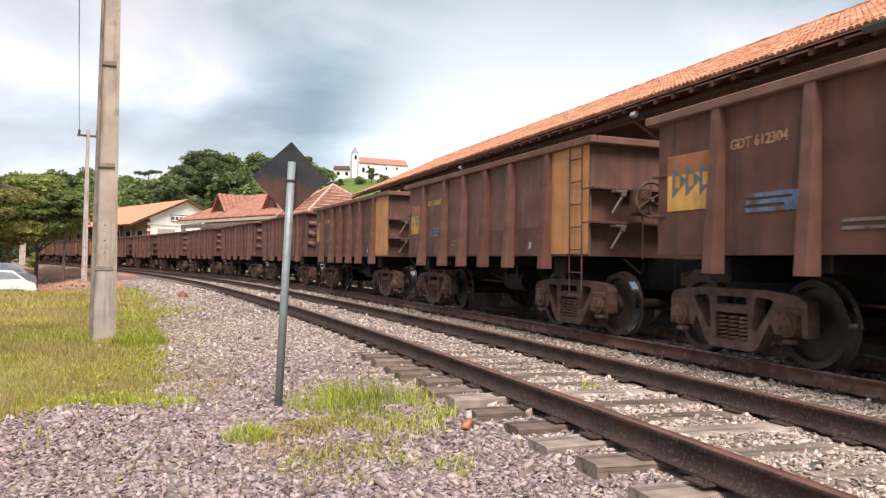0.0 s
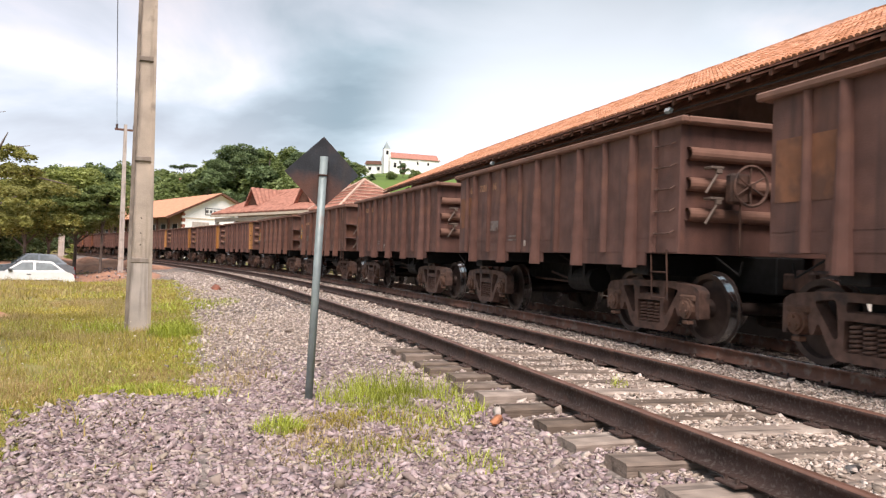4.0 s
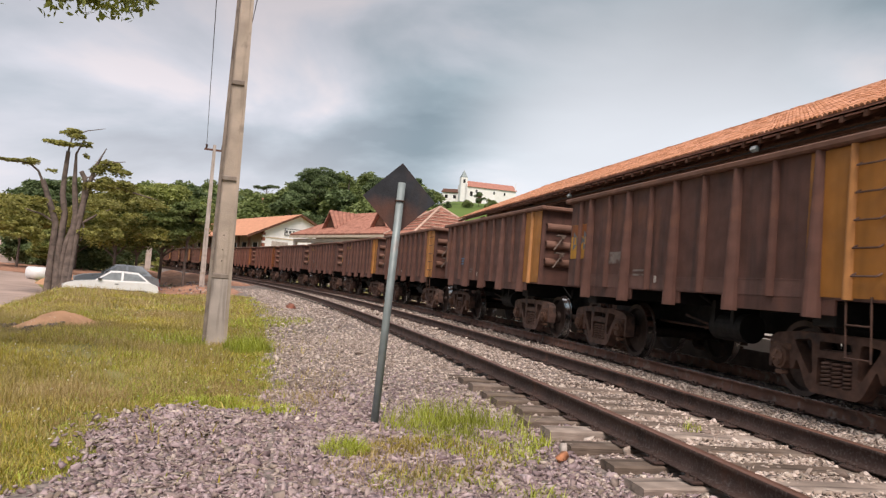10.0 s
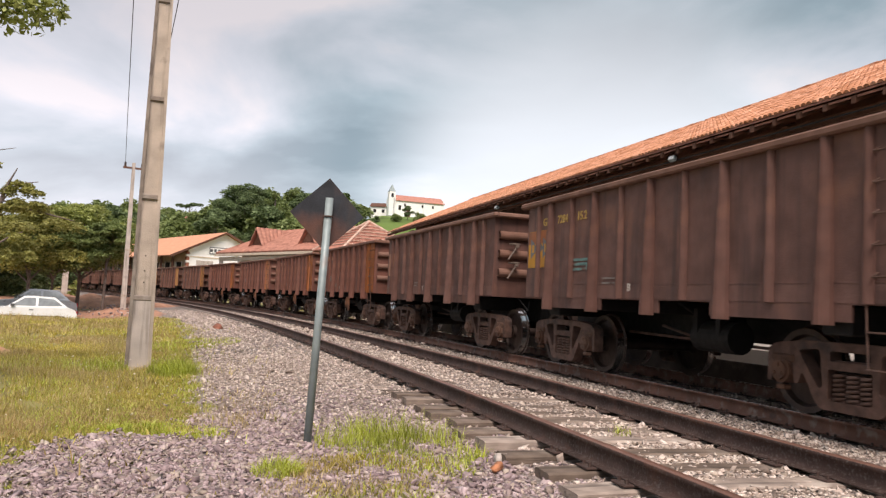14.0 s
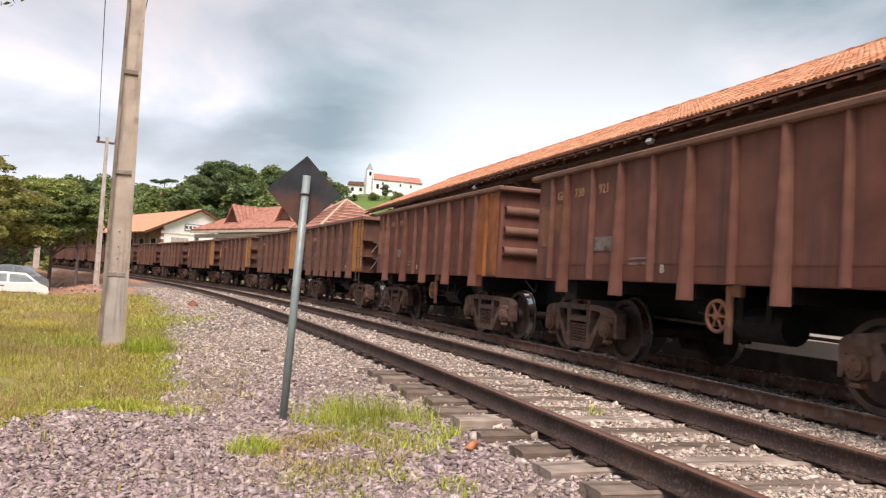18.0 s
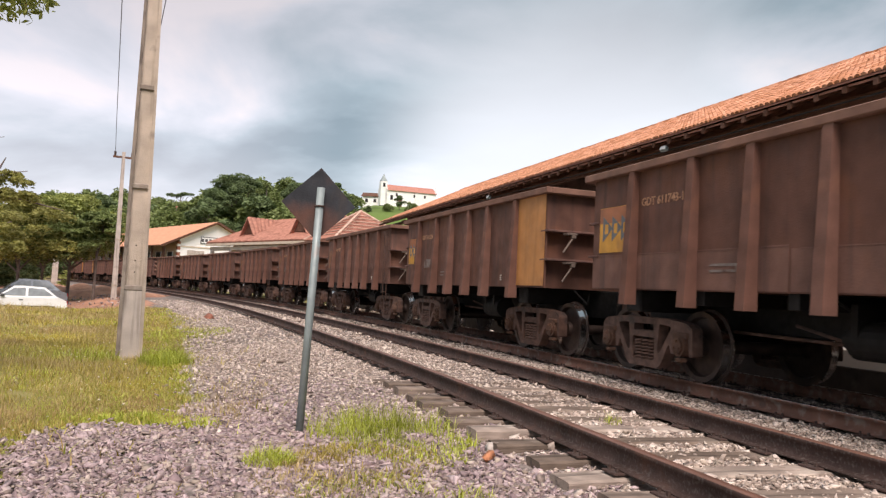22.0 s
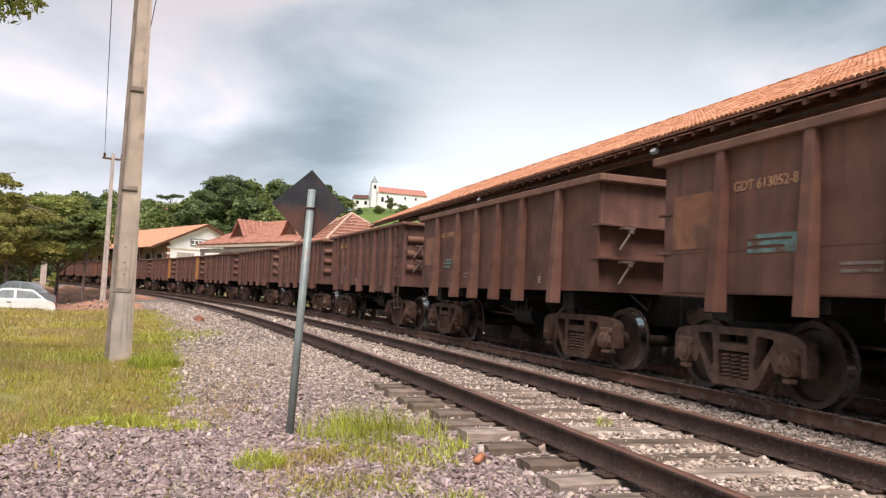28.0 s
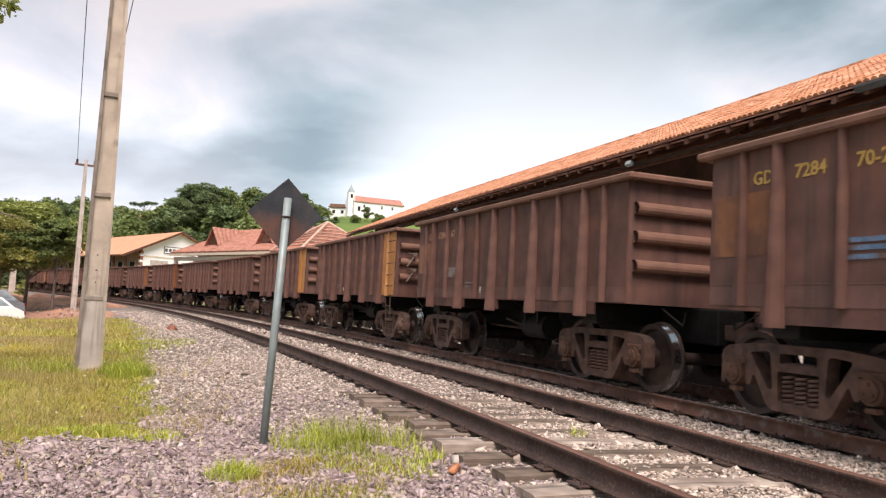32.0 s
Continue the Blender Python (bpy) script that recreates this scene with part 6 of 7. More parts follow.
def hip_building():
    """The long hipped building nearer to the line, with two roof gables."""
    b = thing("station_office", "low station office with a weathered hipped tile roof", "building", pose(-23.6, 73.3, 0, 0, 0, 42 - 90))
    # x runs from its far-left corner towards the camera's right, y away from the track
    L, D, e, r = 21.0, 9.0, 4.55, 6.95
    tile_slope("roof_slope", (0, 0, e), (L, 0, e), (L - 4.5, D / 2, r), (4.5, D / 2, r), TILE_OLD, b, ribs=46)
    tile_slope("roof_slope", (0, D, e), (L, D, e), (L - 4.5, D / 2, r), (4.5, D / 2, r), TILE_OLD, b, ribs=46)
    tile_slope("roof_hip", (0, D, e), (0, 0, e), (4.5, D / 2, r), (4.5, D / 2, r), TILE_OLD, b, ribs=18)
    tile_slope("roof_hip", (L, 0, e), (L, D, e), (L - 4.5, D / 2, r), (L - 4.5, D / 2, r), TILE_OLD, b, ribs=18)
    part("eave_board", Shape().box(0, L, -0.06, 0.0, e - 0.32, e - 0.1).mesh("eave_board", CREAM), b)
    part("wall", Shape().box(1.6, L - 0.6, 2.0, 2.3, 0, e).box(1.6, 1.9, 2.3, D - 0.6, 0, e).box(L - 0.9, L - 0.6, 2.3, D - 0.6, 0, e).box(1.6, L - 0.6, D - 0.9, D - 0.6, 0, e).mesh("wall", CREAM), b)
    beam = Shape().box(0.3, L - 0.3, 0.25, 0.5, e - 0.75, e - 0.4).mesh("beam", CREAM)
    part("beam", beam, b)
    post = Shape().box(-0.15, 0.15, 0.22, 0.52, 0, e - 0.6).mesh("post", CONCRETE_PALE)
    for i in range(6):
        part("post", post, b, m=pose(0.6 + i * 3.95, 0, 0))
    for x in (6.2, 15.2):
        g = part("roof_gable", Shape().prism([(x - 1.15, 5.35), (x + 1.15, 5.35), (x, 6.72)], 1, 1.25, 1.4).mesh("roof_gable", TIMBER), b, "dark boarded roof gable")
        for sx in (-1, 1):
            tile_slope("gable_slope", (x + sx * 1.4, 0.95, 5.15), (x + sx * 1.4, 3.6, 5.2), (x, D / 2, 6.85), (x, 0.95, 6.88), TILE_OLD, g, ribs=8)
    return b


hip_building()


def kiosk():
    """Small square building with a pyramid roof."""
    k = thing("pyramid_roof_house", "small square house with a banded pyramid tile roof", "building", pose(-6.6, 54.0, 0, 0, 0, 30))
    w, e, t = 3.0, 4.15, 6.3
    corners = [(-w, -w, e), (w, -w, e), (w, w, e), (-w, w, e)]
    for i in range(4):
        tile_slope("roof_slope", corners[i], corners[(i + 1) % 4], (0, 0, t), (0, 0, t), TILE_OLD, k, ribs=22)
        a, c = Vector(corners[i]), Vector((0, 0, t))
        part("hip_tiles", Shape().tube(a + Vector((0, 0, 0.05)), c + Vector((0, 0, 0.08)), 0.1, 6).mesh("hip_tiles", MORTAR), k)
        for j in range(1, 8):
            f = j / 8.5
            p, q = a.lerp(c, f), Vector(corners[(i + 1) % 4]).lerp(c, f)
            out = ((p + q) / 2 - Vector((0, 0, 0))).xy.normalized()
            lift = Vector((out.x * 0.05, out.y * 0.05, 0.09))
            part("tile_course", Shape().tube(p + lift, q + lift, 0.03, 5).mesh("tile_course", MORTAR), k, "mortared tile course")
    part("wall", Shape().box(-w + 0.7, w - 0.7, -w + 0.7, w - 0.7, 0, e + 0.2).mesh("wall", CREAM), k)
    return k


kiosk()


def church():
    z = 29.4
    a, b = bearing(5.62, 0, 262.0), bearing(1.42, 0, 268.0)
    d = (b - a).xy
    turn = math.degrees(math.atan2(d.y, d.x))
    L = d.length
    c = thing("church", "white hilltop church with a tower and red tile roof", "church", pose(a.x, a.y, z, 0, 0, turn))
    part("nave_wall", Shape().prism([(0, 0), (9, 0), (9, 5.6), (4.5, 7.6), (0, 5.6)], 0, 2.6, L).mesh("nave_wall", WHITEWASH), c)
    tile_slope("roof_slope", (2.4, -0.4, 5.4), (L + 0.3, -0.4, 5.4), (L + 0.3, 4.5, 7.9), (2.4, 4.5, 7.9), CHURCH_TILE, c, ribs=40)
    tile_slope("roof_slope", (2.4, 9.4, 5.4), (L + 0.3, 9.4, 5.4), (L + 0.3, 4.5, 7.9), (2.4, 4.5, 7.9), CHURCH_TILE, c, ribs=40)
    part("facade", Shape().prism([(-0.3, 0), (9.3, 0), (9.3, 6.2), (4.5, 8.8), (-0.3, 6.2)], 0, 1.8, 2.6).mesh("facade", WHITEWASH), c)
    t = part("tower", Shape().box(0.2, 2.4, -0.3, 2.0, 0, 8.3).mesh("tower", WHITEWASH), c)
    part("belfry_opening", Shape().box(0.9, 1.7, -0.36, -0.28, 6.4, 7.7).mesh("belfry_opening", DARK), t)
    sp = Shape().add([(0.2, -0.3, 8.3), (2.4, -0.3, 8.3), (2.4, 2.0, 8.3), (0.2, 2.0, 8.3), (1.3, 0.85, 11.0)], [(0, 1, 4), (1, 2, 4), (2, 3, 4), (3, 0, 4), (3, 2, 1, 0)])
    sp.tube((1.3, 0.85, 10.1), (1.3, 0.85, 11.0), 0.07, 5)
    part("spire", sp.mesh("spire", GALV), t, "grey pointed spire")
    win = Shape().box(-0.45, 0.45, -0.08, 0.0, 3.3, 4.9).mesh("window", DARK)
    for x in (6.0, 12.4, 16.2):
        part("window", win, c, m=pose(x, 0, 0) @ Matrix.Translation((0, 0, 1.6)) @ Matrix.Diagonal((0.7, 1, 0.6, 1)))
    for x in (4.2, 7.6):
        part("window", win, c, m=pose(x, 0, -1.1))
    part("door", Shape().box(6.6, 7.9, -0.08, 0.0, 0, 2.6).mesh("door", TIMBER), c)
    part("pinnacle", Shape().tube((L - 0.2, 0.4, 5.5), (L - 0.2, 0.4, 8.3), 0.22, 6, 0.08).mesh("pinnacle", WHITEWASH), c)
    part("buttress", Shape().box(12.6, 13.2, -0.5, 0.0, 0, 5.0).mesh("buttress", WHITEWASH), c)


church()


def small_house(x, y, z, turn, L, D, h, roof, wall, name="house", label="small white house with a low roof on the hill"):
    b = thing(name, label, "house", pose(x, y, z, 0, 0, turn))
    part("wall", Shape().prism([(0, -1), (D, -1), (D, h), (D / 2, h + D * 0.22), (0, h)], 0, 0, L).mesh("wall", wall), b)
    tile_slope("roof_slope", (-0.4, -0.5, h - 0.1), (L + 0.4, -0.5, h - 0.1), (L + 0.4, D / 2, h + D * 0.25), (-0.4, D / 2, h + D * 0.25), roof, b, ribs=16)
    tile_slope("roof_slope", (-0.4, D + 0.5, h - 0.1), (L + 0.4, D + 0.5, h - 0.1), (L + 0.4, D / 2, h + D * 0.25), (-0.4, D / 2, h + D * 0.25), roof, b, ribs=16)
    win = Shape().box(-0.5, 0.5, -0.06, 0.0, 1.0, 2.2).mesh("window", DARK)
    for i in range(max(1, int(L // 3))):
        o = part("window", win, b, m=pose(1.5 + 3 * i, 0, 0))
        part("window_frame", Shape().box(-0.62, 0.62, -0.09, -0.05, 0.85, 1.0).box(-0.62, 0.62, -0.09, -0.05, 2.2, 2.32).mesh("window_frame", WHITEWASH), o)
    return b


p = bearing(6.9, 0, 272.0)
small_house(p.x, p.y, 30.2, -4, 7, 6, 3.2, TIMBER, WHITEWASH)
p = bearing(21.2, 0, 232.0)
small_house(p.x, p.y, 17.5, -15, 5, 4, 3.0, TILE_OLD, CREAM)
p = bearing(38.62, 0, 84.0)
small_house(p.x - 8 * math.cos(radians(38.6)), p.y - 8 * math.sin(radians(38.6)), -0.1, 38.6, 8, 6, 3.6, TILE_OLD, CREAM, "street_house", "pinkish street house with a tiled roof behind the poles")


def street_side():
    road_v, road_f = [], []
    mid = [(16, 51.0, 4.0), (22, 47.6, 4.1), (28, 42.6, 3.7), (34, 40.0, 3.7), (40, 38.4, 3.35), (48, 36.7, 2.2), (56, 36.0, 2.0), (80, 35.95, 2.3), (119, 36.95, 2.3), (200, 36.9, 2.5), (320, 36.9, 2.6)]
    n = 9
    reach = np.concatenate([np.arange(16, 60, 1.5), np.arange(60, 321, 6.0)])
    knots = np.array(mid)
    for r in reach:
        az, half = (float(np.interp(r, knots[:, 0], knots[:, i])) for i in (1, 2))
        c = bearing(az, 0, r)
        a = radians(az)
        for i in range(n):
            o = half * (2 * i / (n - 1) - 1) + (0.12 * math.sin(r * 0.35) if i in (0, n - 1) else 0)
            x, y = c.x + o * math.cos(a), c.y + o * math.sin(a)
            road_v.append((x, y, float(ground_z(x, y)[0]) + (-0.03 if i in (0, n - 1) else 0.025)))
    for k in range(len(reach) - 1):
        for i in range(n - 1):
            road_f.append((k * n + i, k * n + i + 1, (k + 1) * n + i + 1, (k + 1) * n + i))
    tagged(new("road", raw_mesh("road", road_v, road_f, ROAD, True)), "dusty pale street leading away from the station", "road", kind="structure")
    # low white wall with a rail beside the street
    w0, w1 = bearing(41.5, 0, 49.0), bearing(37.62, 0, 57.0)
    span = (w1 - w0).length
    w = thing("low_wall", "low white kerb wall with a metal rail", "wall", pose(w0.x, w0.y, -0.62, 0, 0, math.degrees(math.atan2(w1.y - w0.y, w1.x - w0.x))))
    part("wall", Shape().box(0, span - 2.6, -0.3, 0.3, -0.2, 0.5, c=0.03).mesh("wall", WHITEWASH), w)
    for x in (span - 2.2, span - 1.2, span - 0.2):
        part("post", Shape().box(x - 0.06, x + 0.06, -0.06, 0.06, -0.1, 0.7).mesh("post", WHITEWASH), w)
    part("rail", Shape().box(span - 2.6, span, -0.05, 0.05, 0.62, 0.80).mesh("rail", WHITEWASH), w)


street_side()


def lean_pole(az0, az1, r, top_el, arm=True, label="slim grey street pole with crossarms"):
    a, b = bearing(az0, 0, r), bearing(az1, top_el, r)
    z0 = float(ground_z(a.x, a.y)[0])
    p = thing("street_pole", label, "utility pole", pose(a.x, a.y, z0))
    top = b - Vector((a.x, a.y, z0))
    part("shaft", Shape().tube((0, 0, 0), top, 0.17, 8, 0.10).mesh("shaft", CONCRETE), p)
    if arm:
        for k in (0.97, 0.86):
            c = top * k
            part("crossarm", Shape().tube(c - Vector((0.75, 0.5, 0)), c + Vector((0.75, 0.5, 0)), 0.05, 6).mesh("crossarm", TIMBER), p)
    return p


lean_pole(38.55, 38.34, 77.0, 5.53, False)
lean_pole(38.05, 37.95, 108.0, 4.46)
lean_pole(37.8, 37.74, 125.0, 4.1)


def street_lamp_pole():
    r = 47.0
    a = bearing(40.9, 0, r)
    z0 = float(ground_z(a.x, a.y)[0])
    p = thing("street_pole", "concrete street pole with a crossarm and a lamp arm", "utility pole", pose(a.x, a.y, z0, 0, 0, 40.5))
    part("shaft", Shape().tube((0, 0, 0), (0, 0, 10.2 - z0), 0.19, 10, 0.11).mesh("shaft", CONCRETE), p)
    z = 9.05 - z0
    part("crossarm", Shape().box(-1.2, 2.25, -0.06, 0.06, z - 0.07, z + 0.07).mesh("crossarm", TIMBER), p)
    ins = Shape().tube((0, 0, 0), (0, 0, 0.3), 0.07, 8).mesh("insulator", CERAMIC)
    for x in (1.05, 1.45, 2.05):
        part("insulator", ins, p, m=pose(x, 0, z + 0.05))
    part("switch", Shape().box(1.2, 1.65, -0.1, 0.1, z - 0.32, z - 0.07, c=0.03).mesh("switch", PLASTIC), p)
    lz = 6.25 - z0
    part("lamp_arm", Shape().tube((0, 0, lz - 0.3), (1.6, 0, lz), 0.035, 6).mesh("lamp_arm", GALV), p)
    part("lamp_head", Shape().box(1.5, 2.1, -0.13, 0.13, lz - 0.07, lz + 0.09, c=0.05).mesh("lamp_head", WHITEWASH), p, "pale lamp head")


street_lamp_pole()


# ---- vehicles ----
def hatchback(name, label, x, y, z, turn, paint, tall=1.38):
    """A small hatchback; x points to its nose, z from the street."""
    c = thing(name, label, "car", pose(x, y, z, 0, 0, turn))
    k = tall / 1.38
    lower = [(-1.98, 0.30), (-1.98, 0.62), (-1.93, 0.80), (-1.62, 0.92), (0.62, 0.90), (1.55, 0.80), (1.90, 0.70), (1.98, 0.50), (1.98, 0.28), (1.6, 0.22), (-1.6, 0.22)]
    lower = [(a, b * k) for a, b in lower]
    body = Shape().prism(lower, 1, -0.80, 0.80)
    v, f = [], []
    glass_line = [(-1.62, 0.92), (-1.10, 1.34), (-0.25, 1.38), (0.10, 1.36), (0.72, 0.90)]
    lo, hi = 0.79, 0.62
    n = len(glass_line)
    for sy in (1, -1):
        for a, b in glass_line:
            w = lo + (hi - lo) * (b - 0.90) / 0.48
            v.append((a, sy * w, b * k))
    f = [tuple(range(n)), tuple(range(n, 2 * n))[::-1]] + [(i, i + 1, n + i + 1, n + i) for i in range(n - 1)] + [(n - 1, 0, n, 2 * n - 1)]
    body.add(v, f)
    part("body", body.mesh("body", paint), c)
    for sy in (1, -1):
        def side(pts, name):
            out = []
            for off in (0.004, 0.012):
                for a, b in pts:
                    w = lo + (hi - lo) * (b - 0.90) / 0.48 + off
                    out.append((a, sy * w, b * k))
            m = len(pts)
            fs = [tuple(range(m)), tuple(range(m, 2 * m))[::-1]] + [(i, (i + 1) % m, m + (i + 1) % m, m + i) for i in range(m)]
            part(name, Shape().add(out, fs).mesh(name, CAR_GLASS), c)
        side([(-0.36, 0.97), (0.55, 0.97), (0.05, 1.30), (-0.36, 1.31)], "side_window")
        side([(-1.42, 1.0), (-0.46, 0.97), (-0.46, 1.31), (-1.05, 1.28)], "side_window")
        part("door_handle", Shape().box(-0.28, -0.12, sy * 0.80 - 0.015, sy * 0.80 + 0.015, 0.78 * k, 0.82 * k).mesh("door_handle", PLASTIC), c)
        part("side_strip", Shape().box(-1.5, 1.45, sy * 0.80 - 0.012, sy * 0.80 + 0.012, 0.50 * k, 0.56 * k).mesh("side_strip", PLASTIC), c)
        part("wing_mirror", Shape().box(0.42, 0.58, sy * 0.84 - 0.06, sy * 0.84 + 0.06, 0.93 * k, 1.04 * k, c=0.02).mesh("wing_mirror", PLASTIC), c)
        part("headlight", Shape().box(1.90, 2.0, sy * 0.62 - 0.14, sy * 0.62 + 0.14, 0.55 * k, 0.68 * k).mesh("headlight", LAMP_GLASS), c)
        part("tail_light", Shape().box(-2.0, -1.94, sy * 0.66 - 0.12, sy * 0.66 + 0.12, 0.62 * k, 0.80 * k).mesh("tail_light", RED_GLASS), c)
    for x0, z0, x1, z1, name in ((0.72, 0.93, 0.14, 1.335, "windscreen"), (-1.62, 0.95, -1.14, 1.32, "rear_window")):
        s = 1 if x0 > 0 else -1
        v = [(x0 + s * 0.012, -0.70, z0 * k), (x0 + s * 0.012, 0.70, z0 * k), (x1 + s * 0.012, 0.58, z1 * k), (x1 + s * 0.012, -0.58, z1 * k)]
        v += [(a - s * 0.02, b, h) for a, b, h in v]
        part(name, Shape().add(v, [(0, 1, 2, 3), (7, 6, 5, 4), (0, 4, 5, 1), (1, 5, 6, 2), (2, 6, 7, 3), (3, 7, 4, 0)]).mesh(name, CAR_GLASS), c)
    for sx, nm in ((1.99, "front_bumper"), (-1.99, "rear_bumper")):
        part(nm, Shape().box(sx - 0.07, sx + 0.07, -0.78, 0.78, 0.30, 0.50, c=0.03).mesh(nm, PLASTIC), c)
    tyre = Shape().lathe([(0.16, 0.09), (0.27, 0.09), (0.29, 0.06), (0.29, -0.06), (0.27, -0.09), (0.16, -0.09)], n=20).mesh("tyre", RUBBER)
    rim = Shape().lathe([(0.0, 0.06), (0.05, 0.07), (0.15, 0.05), (0.17, 0.085), (0.17, -0.08), (0.0, -0.08)], n=16).mesh("rim", GALV)
    for sx in (1.22, -1.22):
        for sy in (1, -1):
            w = part("wheel", tyre, c, m=pose(sx, sy * 0.74, 0.29, 0, 0, 0 if sy > 0 else 180))
            part("rim", rim, w)
    return c


p = bearing(29.56, 0, 38.0)
hatchback("white_car", "white two-door hatchback parked behind the grass bank", p.x, p.y, -1.03, 209.6, CAR_WHITE)
p = bearing(29.3, 0, 42.5)
hatchback("silver_car", "silver-blue hatchback parked behind the white car", p.x, p.y, -0.86, 213.0, CAR_SILVER, 1.48)


def van():
    p = bearing(37.45, 0, 119.0)
    c = thing("white_van", "white minibus coming down the street", "van", pose(p.x, p.y, float(ground_z(p.x, p.y)[0]) + 0.03, 0, 0, 180 + 37.4 + 90))
    body = [(-2.8, 0.35), (-2.8, 2.5), (-2.6, 2.62), (1.6, 2.62), (2.0, 2.45), (2.55, 1.45), (2.85, 1.2), (2.9, 0.35)]
    part("body", Shape().prism(body, 1, -0.98, 0.98).mesh("body", CAR_WHITE), c)
    v = [(2.09, -0.85, 2.32), (2.09, 0.85, 2.32), (2.56, 0.9, 1.48), (2.56, -0.9, 1.48)]
    v += [(a + 0.03, b, z + 0.02) for a, b, z in v]
    part("windscreen", Shape().add(v, [(0, 1, 2, 3), (7, 6, 5, 4), (0, 4, 5, 1), (1, 5, 6, 2), (2, 6, 7, 3), (3, 7, 4, 0)]).mesh("windscreen", CAR_GLASS), c)
    for sy in (1, -1):
        part("side_window", Shape().box(-2.4, 1.7, sy * 0.985 - 0.01, sy * 0.985 + 0.01, 1.5, 2.2).mesh("side_window", CAR_GLASS), c)
        part("headlight", Shape().box(2.84, 2.93, sy * 0.7 - 0.16, sy * 0.7 + 0.16, 0.8, 1.05).mesh("headlight", LAMP_GLASS), c)
    part("bumper", Shape().box(2.85, 3.0, -0.95, 0.95, 0.35, 0.65, c=0.03).mesh("bumper", PLASTIC), c)
    tyre = Shape().lathe([(0.0, 0.11), (0.30, 0.11), (0.34, 0.07), (0.34, -0.07), (0.30, -0.11), (0.0, -0.11)], n=16).mesh("wheel", RUBBER)
    for sx in (1.9, -1.9):
        for sy in (1, -1):
            part("wheel", tyre, c, m=pose(sx, sy * 0.87, 0.34))


van()


def heap(name, label, x, y, rx, ry, h, turn, mat, seed, category, sink=0.05):
    rng = np.random.default_rng(seed)
    n, k = 18, 40
    v, f = [], []
    c, s = math.cos(radians(turn)), math.sin(radians(turn))
    for i in range(n + 1):
        t = i / n
        for j in range(k):
            a = 2 * math.pi * j / k
            w = 1 + 0.12 * math.sin(3 * a + seed) + 0.08 * math.sin(7 * a)
            u, q = rx * t * w * math.cos(a), ry * t * w * math.sin(a)
            px, py = x + u * c - q * s, y + u * s + q * c
            z = h * (1 - t * t) * (0.8 + 0.25 * math.sin(u * 2.1 + seed) * math.cos(q * 2.7)) + rng.uniform(-0.02, 0.02) * (1 - t)
            v.append((px, py, float(ground_z(px, py)[0]) + z - sink))
    for i in range(n):
        for j in range(k):
            f.append((i * k + j, (i + 1) * k + j, (i + 1) * k + (j + 1) % k, i * k + (j + 1) % k))
    return thing(name, label, category, data=raw_mesh(name, v, f, mat, True))


heap("sand_mound", "low mound of orange sand on the grass", -9.5, 14.6, 0.85, 0.6, 0.25, 33, SAND, 1, "heap")
p = bearing(25.6, 0, 55.0)
heap("dirt_bank", "bank of red earth beside the track", p.x, p.y, 6.0, 3.2, 0.85, 25, DIRT, 2, "earth bank")
p = bearing(25.2, 0, 45.0)
heap("dirt_bank", "strip of red earth behind the grass", p.x, p.y, 5.5, 7.0, 0.22, 25, DIRT, 4, "earth bank")
p = bearing(30.5, 0, 62.0)
heap("earth_yard", "flat yard of bare reddish earth behind the cars", p.x, p.y, 12.0, 9.0, 0.05, 30, DIRT, 6, "yard", -0.04)
p = bearing(32.0, 0, 46.0)
heap("earth_mound", "small orange earth mound behind the cars", p.x, p.y, 1.6, 1.0, 0.75, 30, SAND, 5, "heap")
p = bearing(34.15, 0, 49.0)
thing("white_tank", "white plastic water tank lying by the street", "tank", pose(p.x, p.y, float(ground_z(p.x, p.y)[0])), smooth_mesh(Shape().tube((-0.55, 0, 0.36), (0.55, 0.2, 0.36), 0.36, 16).mesh("white_tank", CAR_WHITE)))


def bank_rubble():
    rng = np.random.default_rng(18)
    n = 420
    a, r = rng.uniform(22.6, 28.0, n), rng.uniform(37.0, 58.0, n)
    x, y = -r * np.sin(np.radians(a)), r * np.cos(np.radians(a))
    tagged(new("rubble", stone_mesh("rubble", x, y, ground_z(x, y) + rng.uniform(0.0, 0.2, n), rng.uniform(0.03, 0.08, n), rng, STONE)), "broken stones and clods on the red earth bank", "rubble", kind="stuff")


bank_rubble()


def debris():
    rng = np.random.default_rng(8)
    n = 130
    a = rng.uniform(32.3, 37.0, n)
    r = rng.uniform(15.6, 18.2, n) - (a - 34) * 0.1
    x, y = -r * np.sin(np.radians(a)), r * np.cos(np.radians(a))
    size = rng.uniform(0.02, 0.065, n)
    tagged(new("rubble", stone_mesh("rubble", x, y, ground_z(x, y) + size * 0.5, size, rng, BARK)), "dark rubble and clods round the sand heap", "rubble", kind="stuff")


debris()

